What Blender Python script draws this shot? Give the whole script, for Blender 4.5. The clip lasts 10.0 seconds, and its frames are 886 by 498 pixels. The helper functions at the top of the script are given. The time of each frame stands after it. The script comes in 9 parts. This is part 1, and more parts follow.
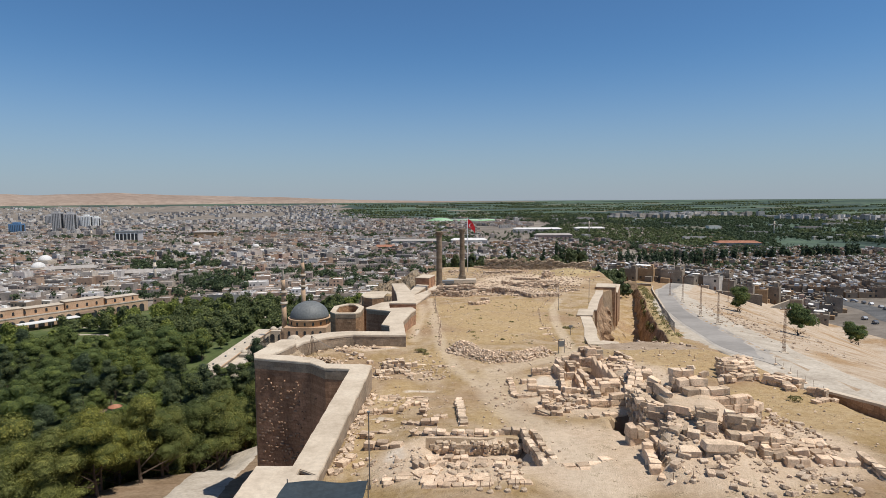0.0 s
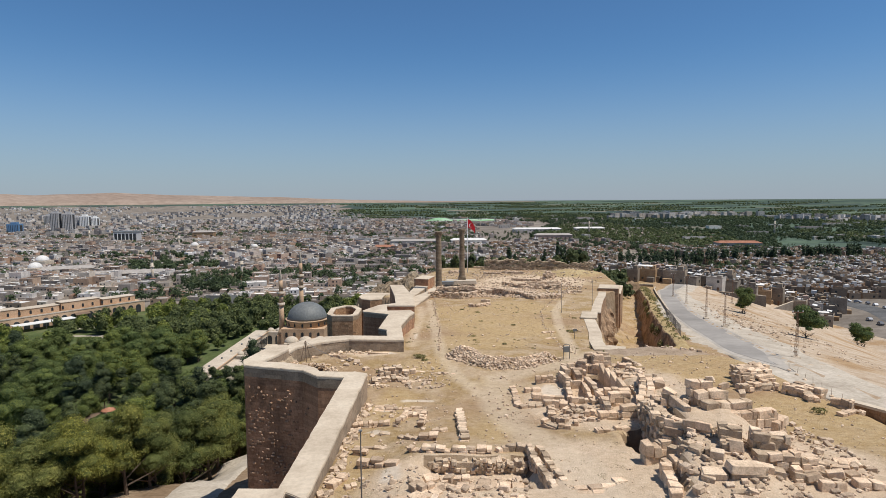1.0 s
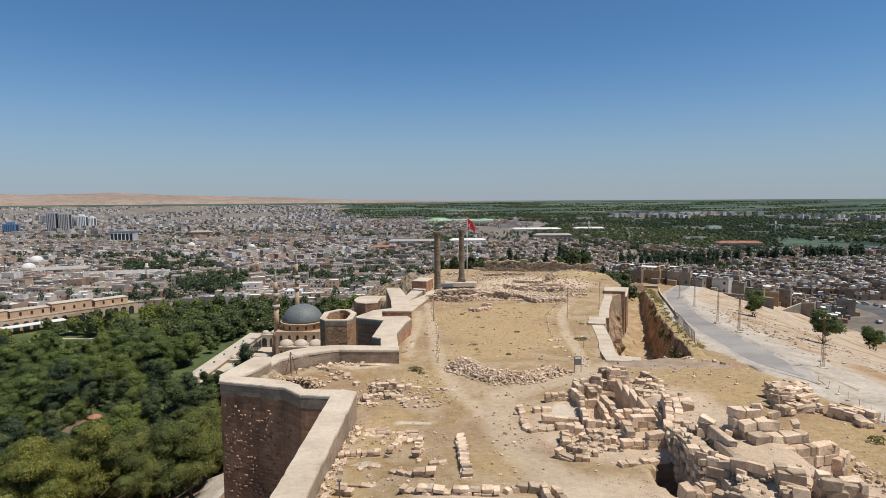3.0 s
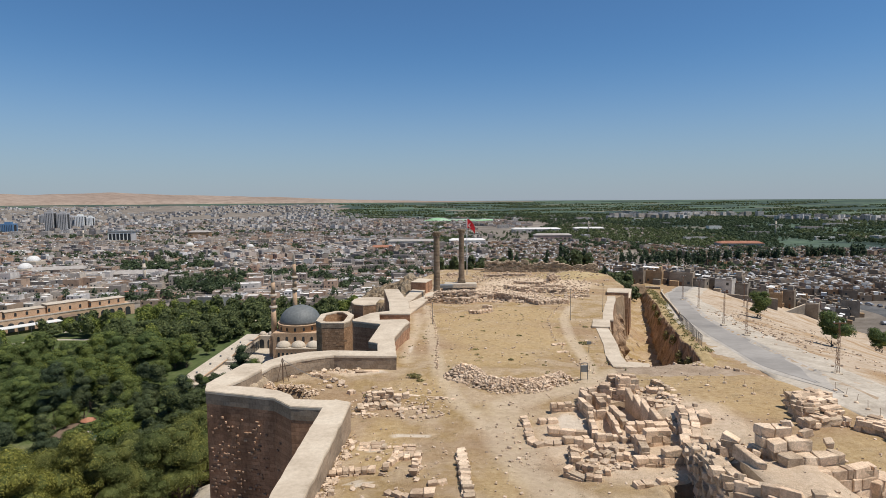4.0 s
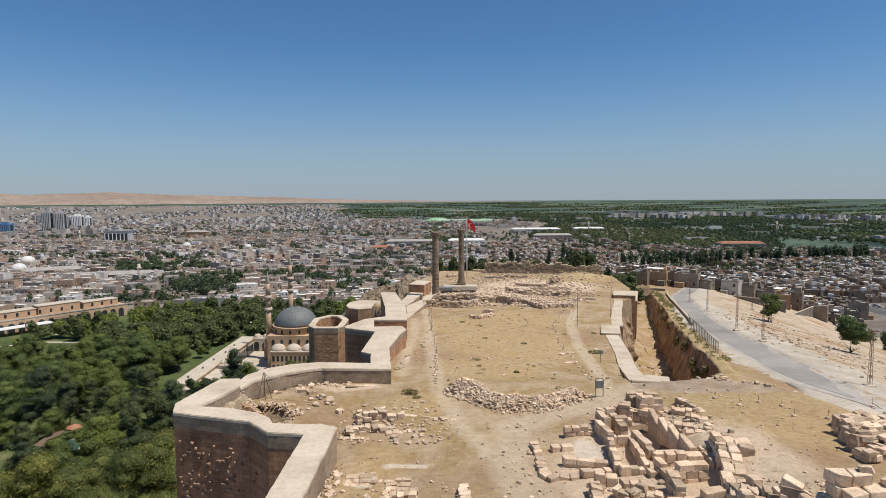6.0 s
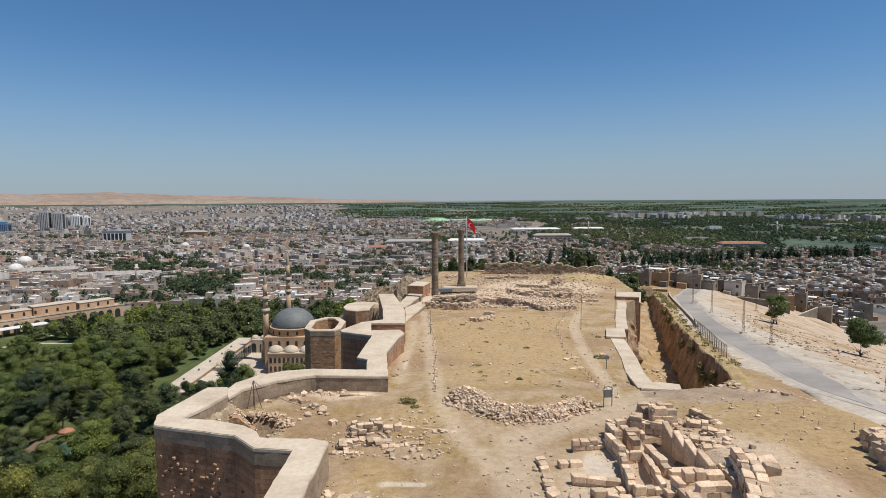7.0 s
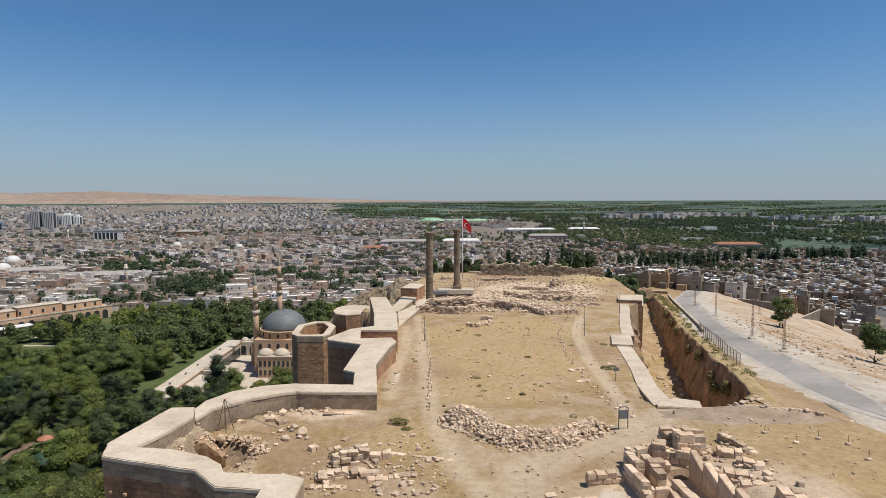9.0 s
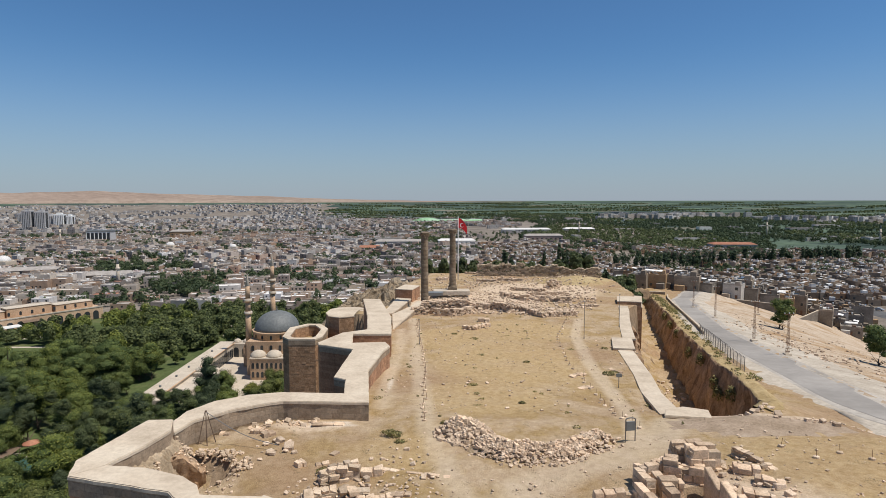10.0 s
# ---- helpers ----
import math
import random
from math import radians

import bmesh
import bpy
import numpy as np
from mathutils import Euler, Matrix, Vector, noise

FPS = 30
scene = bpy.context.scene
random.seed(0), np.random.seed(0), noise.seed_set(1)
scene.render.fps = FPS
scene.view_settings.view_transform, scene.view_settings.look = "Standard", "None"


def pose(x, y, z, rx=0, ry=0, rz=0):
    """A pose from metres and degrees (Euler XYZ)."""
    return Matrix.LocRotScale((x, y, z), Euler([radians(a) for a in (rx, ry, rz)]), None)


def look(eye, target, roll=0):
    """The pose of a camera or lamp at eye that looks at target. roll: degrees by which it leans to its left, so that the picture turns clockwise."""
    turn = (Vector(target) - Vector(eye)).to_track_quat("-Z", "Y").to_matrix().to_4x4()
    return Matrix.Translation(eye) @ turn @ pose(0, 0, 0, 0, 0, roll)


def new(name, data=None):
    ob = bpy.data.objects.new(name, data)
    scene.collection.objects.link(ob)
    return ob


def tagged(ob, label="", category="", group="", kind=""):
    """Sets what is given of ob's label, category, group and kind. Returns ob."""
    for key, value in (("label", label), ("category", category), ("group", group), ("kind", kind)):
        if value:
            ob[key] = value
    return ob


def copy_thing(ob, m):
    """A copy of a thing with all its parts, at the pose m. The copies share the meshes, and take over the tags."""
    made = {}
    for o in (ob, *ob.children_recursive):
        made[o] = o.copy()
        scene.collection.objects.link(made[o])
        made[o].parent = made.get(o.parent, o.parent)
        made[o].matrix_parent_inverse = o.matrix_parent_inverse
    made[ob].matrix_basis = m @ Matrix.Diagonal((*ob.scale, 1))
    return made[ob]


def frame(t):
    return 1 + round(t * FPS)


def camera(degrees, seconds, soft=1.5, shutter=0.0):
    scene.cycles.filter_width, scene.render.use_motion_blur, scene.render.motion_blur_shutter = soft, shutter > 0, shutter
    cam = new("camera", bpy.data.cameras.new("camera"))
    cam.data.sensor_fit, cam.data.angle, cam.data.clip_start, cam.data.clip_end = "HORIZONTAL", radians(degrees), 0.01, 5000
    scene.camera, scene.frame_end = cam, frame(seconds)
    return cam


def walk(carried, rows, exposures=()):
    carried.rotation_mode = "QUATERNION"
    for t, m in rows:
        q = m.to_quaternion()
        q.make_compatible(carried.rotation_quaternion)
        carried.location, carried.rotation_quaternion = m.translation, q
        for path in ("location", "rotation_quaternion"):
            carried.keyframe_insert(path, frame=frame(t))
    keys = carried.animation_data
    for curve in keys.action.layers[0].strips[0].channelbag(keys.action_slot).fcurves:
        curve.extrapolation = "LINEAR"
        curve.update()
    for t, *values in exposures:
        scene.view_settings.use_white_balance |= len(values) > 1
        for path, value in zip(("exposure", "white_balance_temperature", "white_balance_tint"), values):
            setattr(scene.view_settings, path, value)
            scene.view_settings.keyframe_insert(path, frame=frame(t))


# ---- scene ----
cam = camera(73.7, 10.0, soft=0.5)
# seconds, heading and lean in degrees; the flight is a shallow, nearly straight glide
HEADINGS = ((0.0, 0.84, -0.33), (1.0, 0.79, -0.33), (2.5, 0.71, -0.32), (4.0, 0.63, -0.30), (5.5, 0.565, -0.28), (7.0, 0.49, -0.26),
            (7.5, 0.465, -0.25), (8.0, 0.42, -0.22), (8.5, 0.23, -0.17), (9.0, -0.01, -0.11), (9.5, -0.25, -0.08), (10.0, -0.48, -0.06))
PATH = []
for t, heading, lean in HEADINGS:
    eye = Vector((0.343 - 0.0505 * t, -0.443 + 3.906 * t - 0.0313 * t * t, 27.336 - 0.180 * t))
    ahead = Matrix.Rotation(radians(heading), 3, "Z") @ Matrix.Rotation(radians(-4.92), 3, "X") @ Vector((0, 1, 0))
    PATH.append((t, look(eye, eye + 10 * ahead, lean)))
walk(cam, PATH)

# ---- sky, sun ----
SUN_AZ, SUN_EL = 110.0, 65.0   # degrees from the line of flight towards its right, and above the horizon
world = bpy.data.worlds.new("sky")
scene.world = world
world.use_nodes = True
wn = world.node_tree.nodes
sky = wn.new("ShaderNodeTexSky")
sky.sky_type, sky.sun_disc = "NISHITA", False
sky.sun_elevation, sky.sun_rotation = radians(SUN_EL), radians(SUN_AZ)
sky.altitude, sky.air_density, sky.dust_density, sky.ozone_density = 600, 1.0, 0.3, 1.5
wn["Background"].inputs["Strength"].default_value = 0.079
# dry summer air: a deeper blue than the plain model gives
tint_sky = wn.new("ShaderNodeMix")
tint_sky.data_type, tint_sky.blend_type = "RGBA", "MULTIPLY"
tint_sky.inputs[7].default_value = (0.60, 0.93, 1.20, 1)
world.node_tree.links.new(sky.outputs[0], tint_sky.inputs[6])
# the tint fades overhead, outside the view, added so that shadows turn less blue; there the plain model mostly holds
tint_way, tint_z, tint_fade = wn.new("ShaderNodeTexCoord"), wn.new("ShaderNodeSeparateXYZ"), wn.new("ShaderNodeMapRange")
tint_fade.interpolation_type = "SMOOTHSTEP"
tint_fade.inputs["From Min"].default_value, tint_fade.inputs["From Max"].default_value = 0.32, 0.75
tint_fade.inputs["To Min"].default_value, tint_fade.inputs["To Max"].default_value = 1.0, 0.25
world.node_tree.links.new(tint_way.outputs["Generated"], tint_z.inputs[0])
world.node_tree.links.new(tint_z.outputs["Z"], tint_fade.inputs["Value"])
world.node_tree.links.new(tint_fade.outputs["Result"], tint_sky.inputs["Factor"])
# summer haze, thickest at the horizon all the way round
way = wn.new("ShaderNodeTexCoord")
split = wn.new("ShaderNodeSeparateXYZ")
fade = wn.new("ShaderNodeMapRange")
fade.interpolation_type = "SMOOTHERSTEP"
fade.inputs["From Min"].default_value, fade.inputs["From Max"].default_value = -0.12, 0.27
fade.inputs["To Min"].default_value, fade.inputs["To Max"].default_value = 1.0, 0.0
haze = wn.new("ShaderNodeMix")
haze.data_type = "RGBA"
haze.inputs[7].default_value = (4.35, 4.9, 5.85, 1)
world.node_tree.links.new(way.outputs["Generated"], split.inputs[0])
world.node_tree.links.new(split.outputs["Z"], fade.inputs["Value"])
world.node_tree.links.new(fade.outputs["Result"], haze.inputs["Factor"])
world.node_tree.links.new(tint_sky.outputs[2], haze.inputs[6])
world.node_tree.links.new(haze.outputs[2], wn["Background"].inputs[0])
sun = new("sun", bpy.data.lights.new("sun", "SUN"))
sun.data.energy, sun.data.angle, sun.data.color = 4.5, radians(0.53), (1.0, 0.94, 0.85)
to_sun = Vector((math.sin(radians(SUN_AZ)) * math.cos(radians(SUN_EL)), math.cos(radians(SUN_AZ)) * math.cos(radians(SUN_EL)), math.sin(radians(SUN_EL))))
sun.matrix_world = look(to_sun * 300, (0, 0, 0))
def lerp_table(v, table):
    """Straight lines between the (place, value) pairs of a table."""
    if v <= table[0][0]:
        return table[0][1]
    for (a, fa), (b, fb) in zip(table, table[1:]):
        if v <= b:
            return fa + (fb - fa) * (v - a) / (b - a)
    return table[-1][1]


def smooth(a, b, v):
    s = min(1.0, max(0.0, (v - a) / (b - a)))
    return s * s * (3 - 2 * s)


CREST_MID = ((20, 8.5), (45, 6.9), (54, 6.0), (62, 4.8), (68, 4.1), (90, 4.3), (100, 3.4), (130, 1.5), (165, -0.4), (190, -1.6), (268, -4.5))
CREST_WEST = ((20, 6.4), (45, 5.7), (54, 5.1), (62, 4.6), (68, 4.0), (90, 4.0), (100, 3.3), (130, 1.5), (165, -0.4), (190, -1.6), (268, -4.5))
CREST_EAST = ((20, 9.4), (47, 8.0), (56, 7.0), (66, 6.6), (80, 6.0), (88, 4.6), (98, 2.4), (104, 2.2), (130, 1.2), (165, -0.6), (190, -1.8), (268, -4.5))
WEST_EDGE = ((-60, -13.5), (42, -13.5), (43.5, -10.3), (69.5, -10.3), (71.5, -12), (76, -23.4), (84, -22.4), (88, -21.5), (91.5, -18), (93.2, -14), (94.5, -8.6), (100, -9.4), (112, -10.6), (115, -11), (117, -14), (122, -13.2), (126, -10), (150, -12), (163, -13.5), (167, -19), (177, -19), (180, -14), (190, -11), (230, -12), (268, -4))
WEST_FOOT = ((40, -7.0), (66, -10.5), (86, -15.6), (103, -20.2), (120, -24.6), (145, -29.0), (175, -34), (220, -43), (268, -48))
TRENCH_W = ((94, 25.4), (125, 31.0), (150, 37.5), (172, 44.5), (184, 51), (208, 58), (235, 61), (262, 62), (312, 70))
TRENCH_E = ((95, 31.0), (98, 33.6), (101.4, 36.8), (106, 39.6), (110, 41.3), (114, 42.8), (121, 45), (128, 47), (136, 48.5), (145, 51.2), (158, 54.8), (172, 58.6), (192, 64.2), (212, 70.5), (255, 82), (291, 92))
ROAD = ((58, 30, 1.0), (53, 70, 0.8), (51.5, 95, 0.2), (55, 115, -1.6), (61.5, 145, -4.6), (71, 185, -8.5), (86, 235, -12.5), (98, 270, -15.4), (110, 290, -16.8), (124, 312, -18.8), (150, 400, -28))
ROAD_X = tuple((y, x) for x, y, z in ROAD)
ROAD_Z = tuple((y, z) for x, y, z in ROAD)


def dug(x, y):
    """Excavation pits among the ruins."""
    d = 1.35 * smooth(-2.4, -1.6, x) * (1 - smooth(6.2, 6.8, x - 0.15 * (49 - y))) * smooth(42.8, 45.0, y) * (1 - smooth(49.1, 49.4, y))
    d += 1.0 * smooth(16.6, 17.0, x) * (1 - smooth(18.8, 19.2, x)) * smooth(69.0, 69.6, y) * (1 - smooth(75.6, 76.2, y))
    d += 0.35 * smooth(13.6, 13.9, x) * (1 - smooth(15.1, 15.5, x)) * smooth(66.2, 66.7, y) * (1 - smooth(70.7, 71.2, y))
    d += 2.6 * smooth(1.0, 0.6, math.hypot((x - 16.7) / 1.9, (y - 52.0) / 3.8))
    d += 2.6 * smooth(1.0, 0.5, math.hypot((x + 19.6) / 3.0, (y - 81.2) / 2.5))
    d += 0.7 * smooth(1.0, 0.3, math.hypot((x + 17.5) / 5.0, (y - 77.0) / 4.5))
    d -= 0.9 * math.exp(-(((x - 29.5 + 0.4 * (y - 88.4)) / 6.0) ** 2 + ((y - 88.4) / 2.4) ** 2))
    d -= 2.2 * math.exp(-(((x - 48) / 11) ** 2 + ((y - 238) / 9) ** 2))
    return d


# the filled ground behind the great ruined wall: its western edge, where it runs out, and its height
SPINE = ((36, 14.8), (40, 15.0), (44, 15.8), (46.5, 17.2), (52, 17.6), (56, 18.4), (60, 19.3), (66, 21.0), (68, 19.6), (76, 19.0))
MOUND_END = ((38, 19.0), (44, 20.0), (50, 22.0), (56, 23.5), (66, 24.0))
MOUND_RISE = ((36, 0), (39, 0.5), (42, 1.5), (46, 2.2), (48, 2.75), (51, 2.95), (53, 2.5), (56, 1.7), (60, 1.1), (66, 0.8), (74, 0.5), (79, 0))


def crest(x, y):
    k = smooth(6, 30, x)
    spine, tail = lerp_table(y, SPINE), lerp_table(y, MOUND_END)
    mound = lerp_table(y, MOUND_RISE) * smooth(spine - 0.1, spine + 1.0, x) * (1 - smooth(tail, tail + 5.0, x))
    w = smooth(1, 8, -x)
    mid = lerp_table(y, CREST_MID) * (1 - w) + lerp_table(y, CREST_WEST) * w
    return mid * (1 - k) + lerp_table(y, CREST_EAST) * k + mound - dug(x, y)


def town(x, y):
    """The level of the plain and of the quarters below the castle hill."""
    z = -53.0
    near = 1 - smooth(120, 760, y - 0.35 * max(0.0, x - 250))
    z += 25 * near * smooth(40, 240, x)
    z += 55.5 * smooth(2400, 4900, math.hypot(x, y)) ** 1.15
    return z


def height(x, y):
    low = town(x, y)
    top = crest(x, y)
    # the western foot of the walls, the pine slope and the gardens
    west = lerp_table(y, WEST_EDGE)
    if x < west:
        d = west - x
        foot = lerp_table(y, WEST_FOOT)
        z = top + (foot - top) * smooth(0, 1.6, d)
        if d > 1.6:
            z = foot - (0.42 + 0.9 * smooth(115, 190, y)) * max(0.0, d - 27 + 13 * smooth(115, 190, y))
            z = max(z, low)
        k = smooth(255, 320, y)
        return z * (1 - k) + min(z, low) * k
    # the eastern slope with the road
    rx, rz = lerp_table(y, ROAD_X), lerp_table(y, ROAD_Z)
    half = 3.6
    edge = lerp_table(y, TRENCH_E) if y > 97 else 36 + 0.02 * (97 - y) - 3.2 * smooth(92, 97, y)
    z = top
    if x > edge:
        if x < rx - half:
            s = (x - edge) / max(0.5, rx - half - edge)
            lip = min(top, rz + 0.5 + 2.6 * (1 - smooth(97, 112, y))) if y > 97 else top
            z = lip + (rz - lip) * smooth(0, 1, s)
        elif x < rx + half:
            z = rz
        else:
            d = x - rx - half
            z = max(rz + 0.3 - 0.13 * d - 0.002 * d * d, low)
    # the rock-cut moat: rubble slopes from the castle's side to the foot of the eastern rock face
    if 94 < y < 288:
        a, b = lerp_table(y, TRENCH_W), lerp_table(y, TRENCH_E)
        if a - 0.4 < x < b + 0.9:
            foot = b - 0.5 - 2.6 * smooth(101, 122, y)
            bed = moat_bed(y) + (9.0 - 6.5 * smooth(112, 145, y)) * (1 - smooth(0.0, 0.85, (x - a) / max(1.5, foot - a)))
            k = smooth(94.3, 95.6 + 1.2 * noise_like(x), y) * (1 - smooth(284, 286.5, y)) * smooth(a - 0.4, a + 0.5, x) * (1 - smooth(b - 0.4, b + 0.9, x))
            z += (bed - z) * k
    # the northern end of the hill
    k = smooth(270, 330, y - 0.35 * max(0.0, x - 40) - 0.5 * max(0.0, min(40.0, x - 70)))
    k = max(k, smooth(330, 400, y))
    z = z * (1 - k) + low * k
    # the shelf that carries the road's end and the first houses
    k = smooth(284, 287, y) * (1 - smooth(325, 400, y)) * smooth(58, 72, x) * (1 - smooth(110, 135, x))
    return z + (-15.9 - 0.02 * (y - 287) - z) * k


def moat_bed(y):
    return max(-20.0, -12.0 - 0.055 * (y - 99))


def noise_like(v):
    return 0.5 + 0.25 * math.sin(0.9 * v) + 0.25 * math.sin(2.3 * v + 1)


# ---- materials ----
def material(name, build):
    m = bpy.data.materials.new(name)
    m.use_nodes = True
    tree = m.node_tree
    shader = tree.nodes["Principled BSDF"]
    build(tree, shader)
    return m


def node(tree, kind, **values):
    n = tree.nodes.new("ShaderNode" + kind)
    for key, value in values.items():
        if key in ("operation", "blend_type", "data_type", "feature", "distance", "noise_dimensions"):
            if key == "operation":
                n.operation = value
            elif key == "blend_type":
                n.blend_type = value
            elif key == "data_type":
                n.data_type = value
            elif key == "feature":
                n.feature = value
            elif key == "distance":
                n.distance = value
        else:
            n.inputs[key.replace("_", " ")].default_value = value
    return n


def place_vector(tree, scale=(1, 1, 1), world_space=True):
    mapping = node(tree, "Mapping")
    mapping.inputs["Scale"].default_value = scale
    if world_space:
        source = tree.nodes.new("ShaderNodeNewGeometry").outputs["Position"]
    else:
        source = tree.nodes.new("ShaderNodeTexCoord").outputs["Object"]
    tree.links.new(source, mapping.inputs["Vector"])
    return mapping.outputs[0]


def noise_tex(tree, vector, scale, detail=6.0, rough=0.6):
    n = node(tree, "TexNoise", Scale=scale, Detail=detail, Roughness=rough)
    tree.links.new(vector, n.inputs["Vector"])
    return n.outputs["Fac"]


def ramp(tree, fac, stops):
    n = tree.nodes.new("ShaderNodeValToRGB")
    el = n.color_ramp.elements
    while len(el) < len(stops):
        el.new(0.5)
    for e, (at, colour) in zip(el, stops):
        e.position, e.color = at, (*colour, 1)
    tree.links.new(fac, n.inputs["Fac"])
    return n.outputs["Color"]


def mixed(tree, fac, a, b, how="MIX"):
    n = tree.nodes.new("ShaderNodeMix")
    n.data_type, n.blend_type = "RGBA", how
    for value, socket in ((fac, n.inputs["Factor"]), (a, n.inputs[6]), (b, n.inputs[7])):
        if hasattr(value, "links"):
            tree.links.new(value, socket)
        elif isinstance(value, tuple):
            socket.default_value = (*value, 1)
        else:
            socket.default_value = value
    return n.outputs[2]


def steps(tree, value, low, high):
    n = tree.nodes.new("ShaderNodeMapRange")
    n.inputs["From Min"].default_value, n.inputs["From Max"].default_value = low, high
    tree.links.new(value, n.inputs["Value"])
    return n.outputs["Result"]


def bump(tree, shader, value, strength, distance):
    n = node(tree, "Bump", Strength=strength, Distance=distance)
    tree.links.new(value, n.inputs["Height"])
    tree.links.new(n.outputs[0], shader.inputs["Normal"])


def stony(low, mid, high, size=1.0, rough=0.9, relief=0.03, per_piece=0.35, island=False, grit=1.0):
    """Weathered stone, plaster or earth: two scales of mottling, and a tone of its own for each piece."""
    def build(tree, shader):
        v = place_vector(tree, (1 / size,) * 3)
        big, fine = noise_tex(tree, v, 0.55, 5), noise_tex(tree, v, 5.5, 7, 0.7)
        c = ramp(tree, big, ((0.30, low), (0.52, mid), (0.72, high)))
        grain = ramp(tree, fine, ((0.25, (1 - 0.38 * grit, 1 - 0.40 * grit, 1 - 0.42 * grit)), (0.6, (1.0, 1.0, 1.0)), (0.8, (1 + 0.14 * grit, 1 + 0.12 * grit, 1 + 0.08 * grit))))
        c = mixed(tree, 1.0, c, grain, "MULTIPLY")
        if per_piece:
            if island:
                r = tree.nodes.new("ShaderNodeNewGeometry").outputs["Random Per Island"]
            else:
                r = tree.nodes.new("ShaderNodeObjectInfo").outputs["Random"]
            tone = ramp(tree, r, ((0.0, (1 - per_piece, 1 - per_piece * 1.05, 1 - per_piece * 1.1)), (0.5, (1.0, 0.98, 0.95)), (1.0, (1 + per_piece * 0.6, 1 + per_piece * 0.52, 1 + per_piece * 0.45))))
            c = mixed(tree, 1.0, c, tone, "MULTIPLY")
        tree.links.new(c, shader.inputs["Base Color"])
        shader.inputs["Roughness"].default_value = rough
        shader.inputs["Specular IOR Level"].default_value = 0.2 if rough < 0.94 else 0.03
        bump(tree, shader, fine, 0.75, relief * size)
    return build


def masonry(low, high, joint, length=0.9, course=0.42, relief=0.03, stain=0.55, axis="X"):
    """Coursed stone seen from some way off, with stains that run down it."""
    def build(tree, shader):
        geo = tree.nodes.new("ShaderNodeNewGeometry")
        split = tree.nodes.new("ShaderNodeSeparateXYZ")
        tree.links.new(geo.outputs["Position"], split.inputs[0])
        along = node(tree, "Math", operation="ADD")
        tree.links.new(split.outputs["X"], along.inputs[0])
        tree.links.new(split.outputs["Y"], along.inputs[1])
        flat = tree.nodes.new("ShaderNodeCombineXYZ")
        tree.links.new(along.outputs[0], flat.inputs["X"])
        tree.links.new(split.outputs["Z"], flat.inputs["Y"])
        brick = node(tree, "TexBrick", Scale=1.0, Mortar_Size=0.016, Mortar_Smooth=0.8, Bias=0.0, Brick_Width=length, Row_Height=course)
        brick.inputs["Color1"].default_value, brick.inputs["Color2"].default_value = (*low, 1), (*high, 1)
        brick.inputs["Mortar"].default_value = (*joint, 1)
        tree.links.new(flat.outputs[0], brick.inputs["Vector"])
        v = place_vector(tree)
        big, fine = noise_tex(tree, place_vector(tree, (0.5, 0.5, 0.16)), 0.5, 6), noise_tex(tree, v, 4.0, 7, 0.7)
        c = mixed(tree, 1.0, brick.outputs["Color"], ramp(tree, big, ((0.32, (1 - stain,) * 3), (0.52, (0.92, 0.9, 0.88)), (0.7, (1.2, 1.15, 1.1)))), "MULTIPLY")
        c = mixed(tree, 1.0, c, ramp(tree, fine, ((0.25, (0.6, 0.58, 0.56)), (0.65, (1.08, 1.06, 1.04)))), "MULTIPLY")
        tree.links.new(c, shader.inputs["Base Color"])
        shader.inputs["Roughness"].default_value = 0.92
        shader.inputs["Specular IOR Level"].default_value = 0.2
        both = node(tree, "Math", operation="MULTIPLY_ADD")
        tree.links.new(brick.outputs["Fac"], both.inputs[0])
        both.inputs[1].default_value = -0.8
        tree.links.new(fine, both.inputs[2])
        bump(tree, shader, both.outputs[0], 0.8, relief)
    return build


def townscape(palette, size, cast=(1.0, 1.0, 1.0)):
    """Plaster, block and stone of many houses, each house with a colour of its own."""
    def build(tree, shader):
        geo = tree.nodes.new("ShaderNodeNewGeometry")
        c = ramp(tree, geo.outputs["Random Per Island"], tuple((k / (len(palette) - 1), p) for k, p in enumerate(palette)))
        v = place_vector(tree)
        c = mixed(tree, 1.0, c, ramp(tree, noise_tex(tree, v, 1 / size, 6, 0.7), ((0.3, (0.72, 0.70, 0.68)), (0.7, (1.2, 1.18, 1.15)))), "MULTIPLY")
        # cast tints the whole palette; the far town's blue one stands for haze
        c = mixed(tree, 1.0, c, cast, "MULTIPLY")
        tree.links.new(c, shader.inputs["Base Color"])
        shader.inputs["Roughness"].default_value = 0.9
    return build


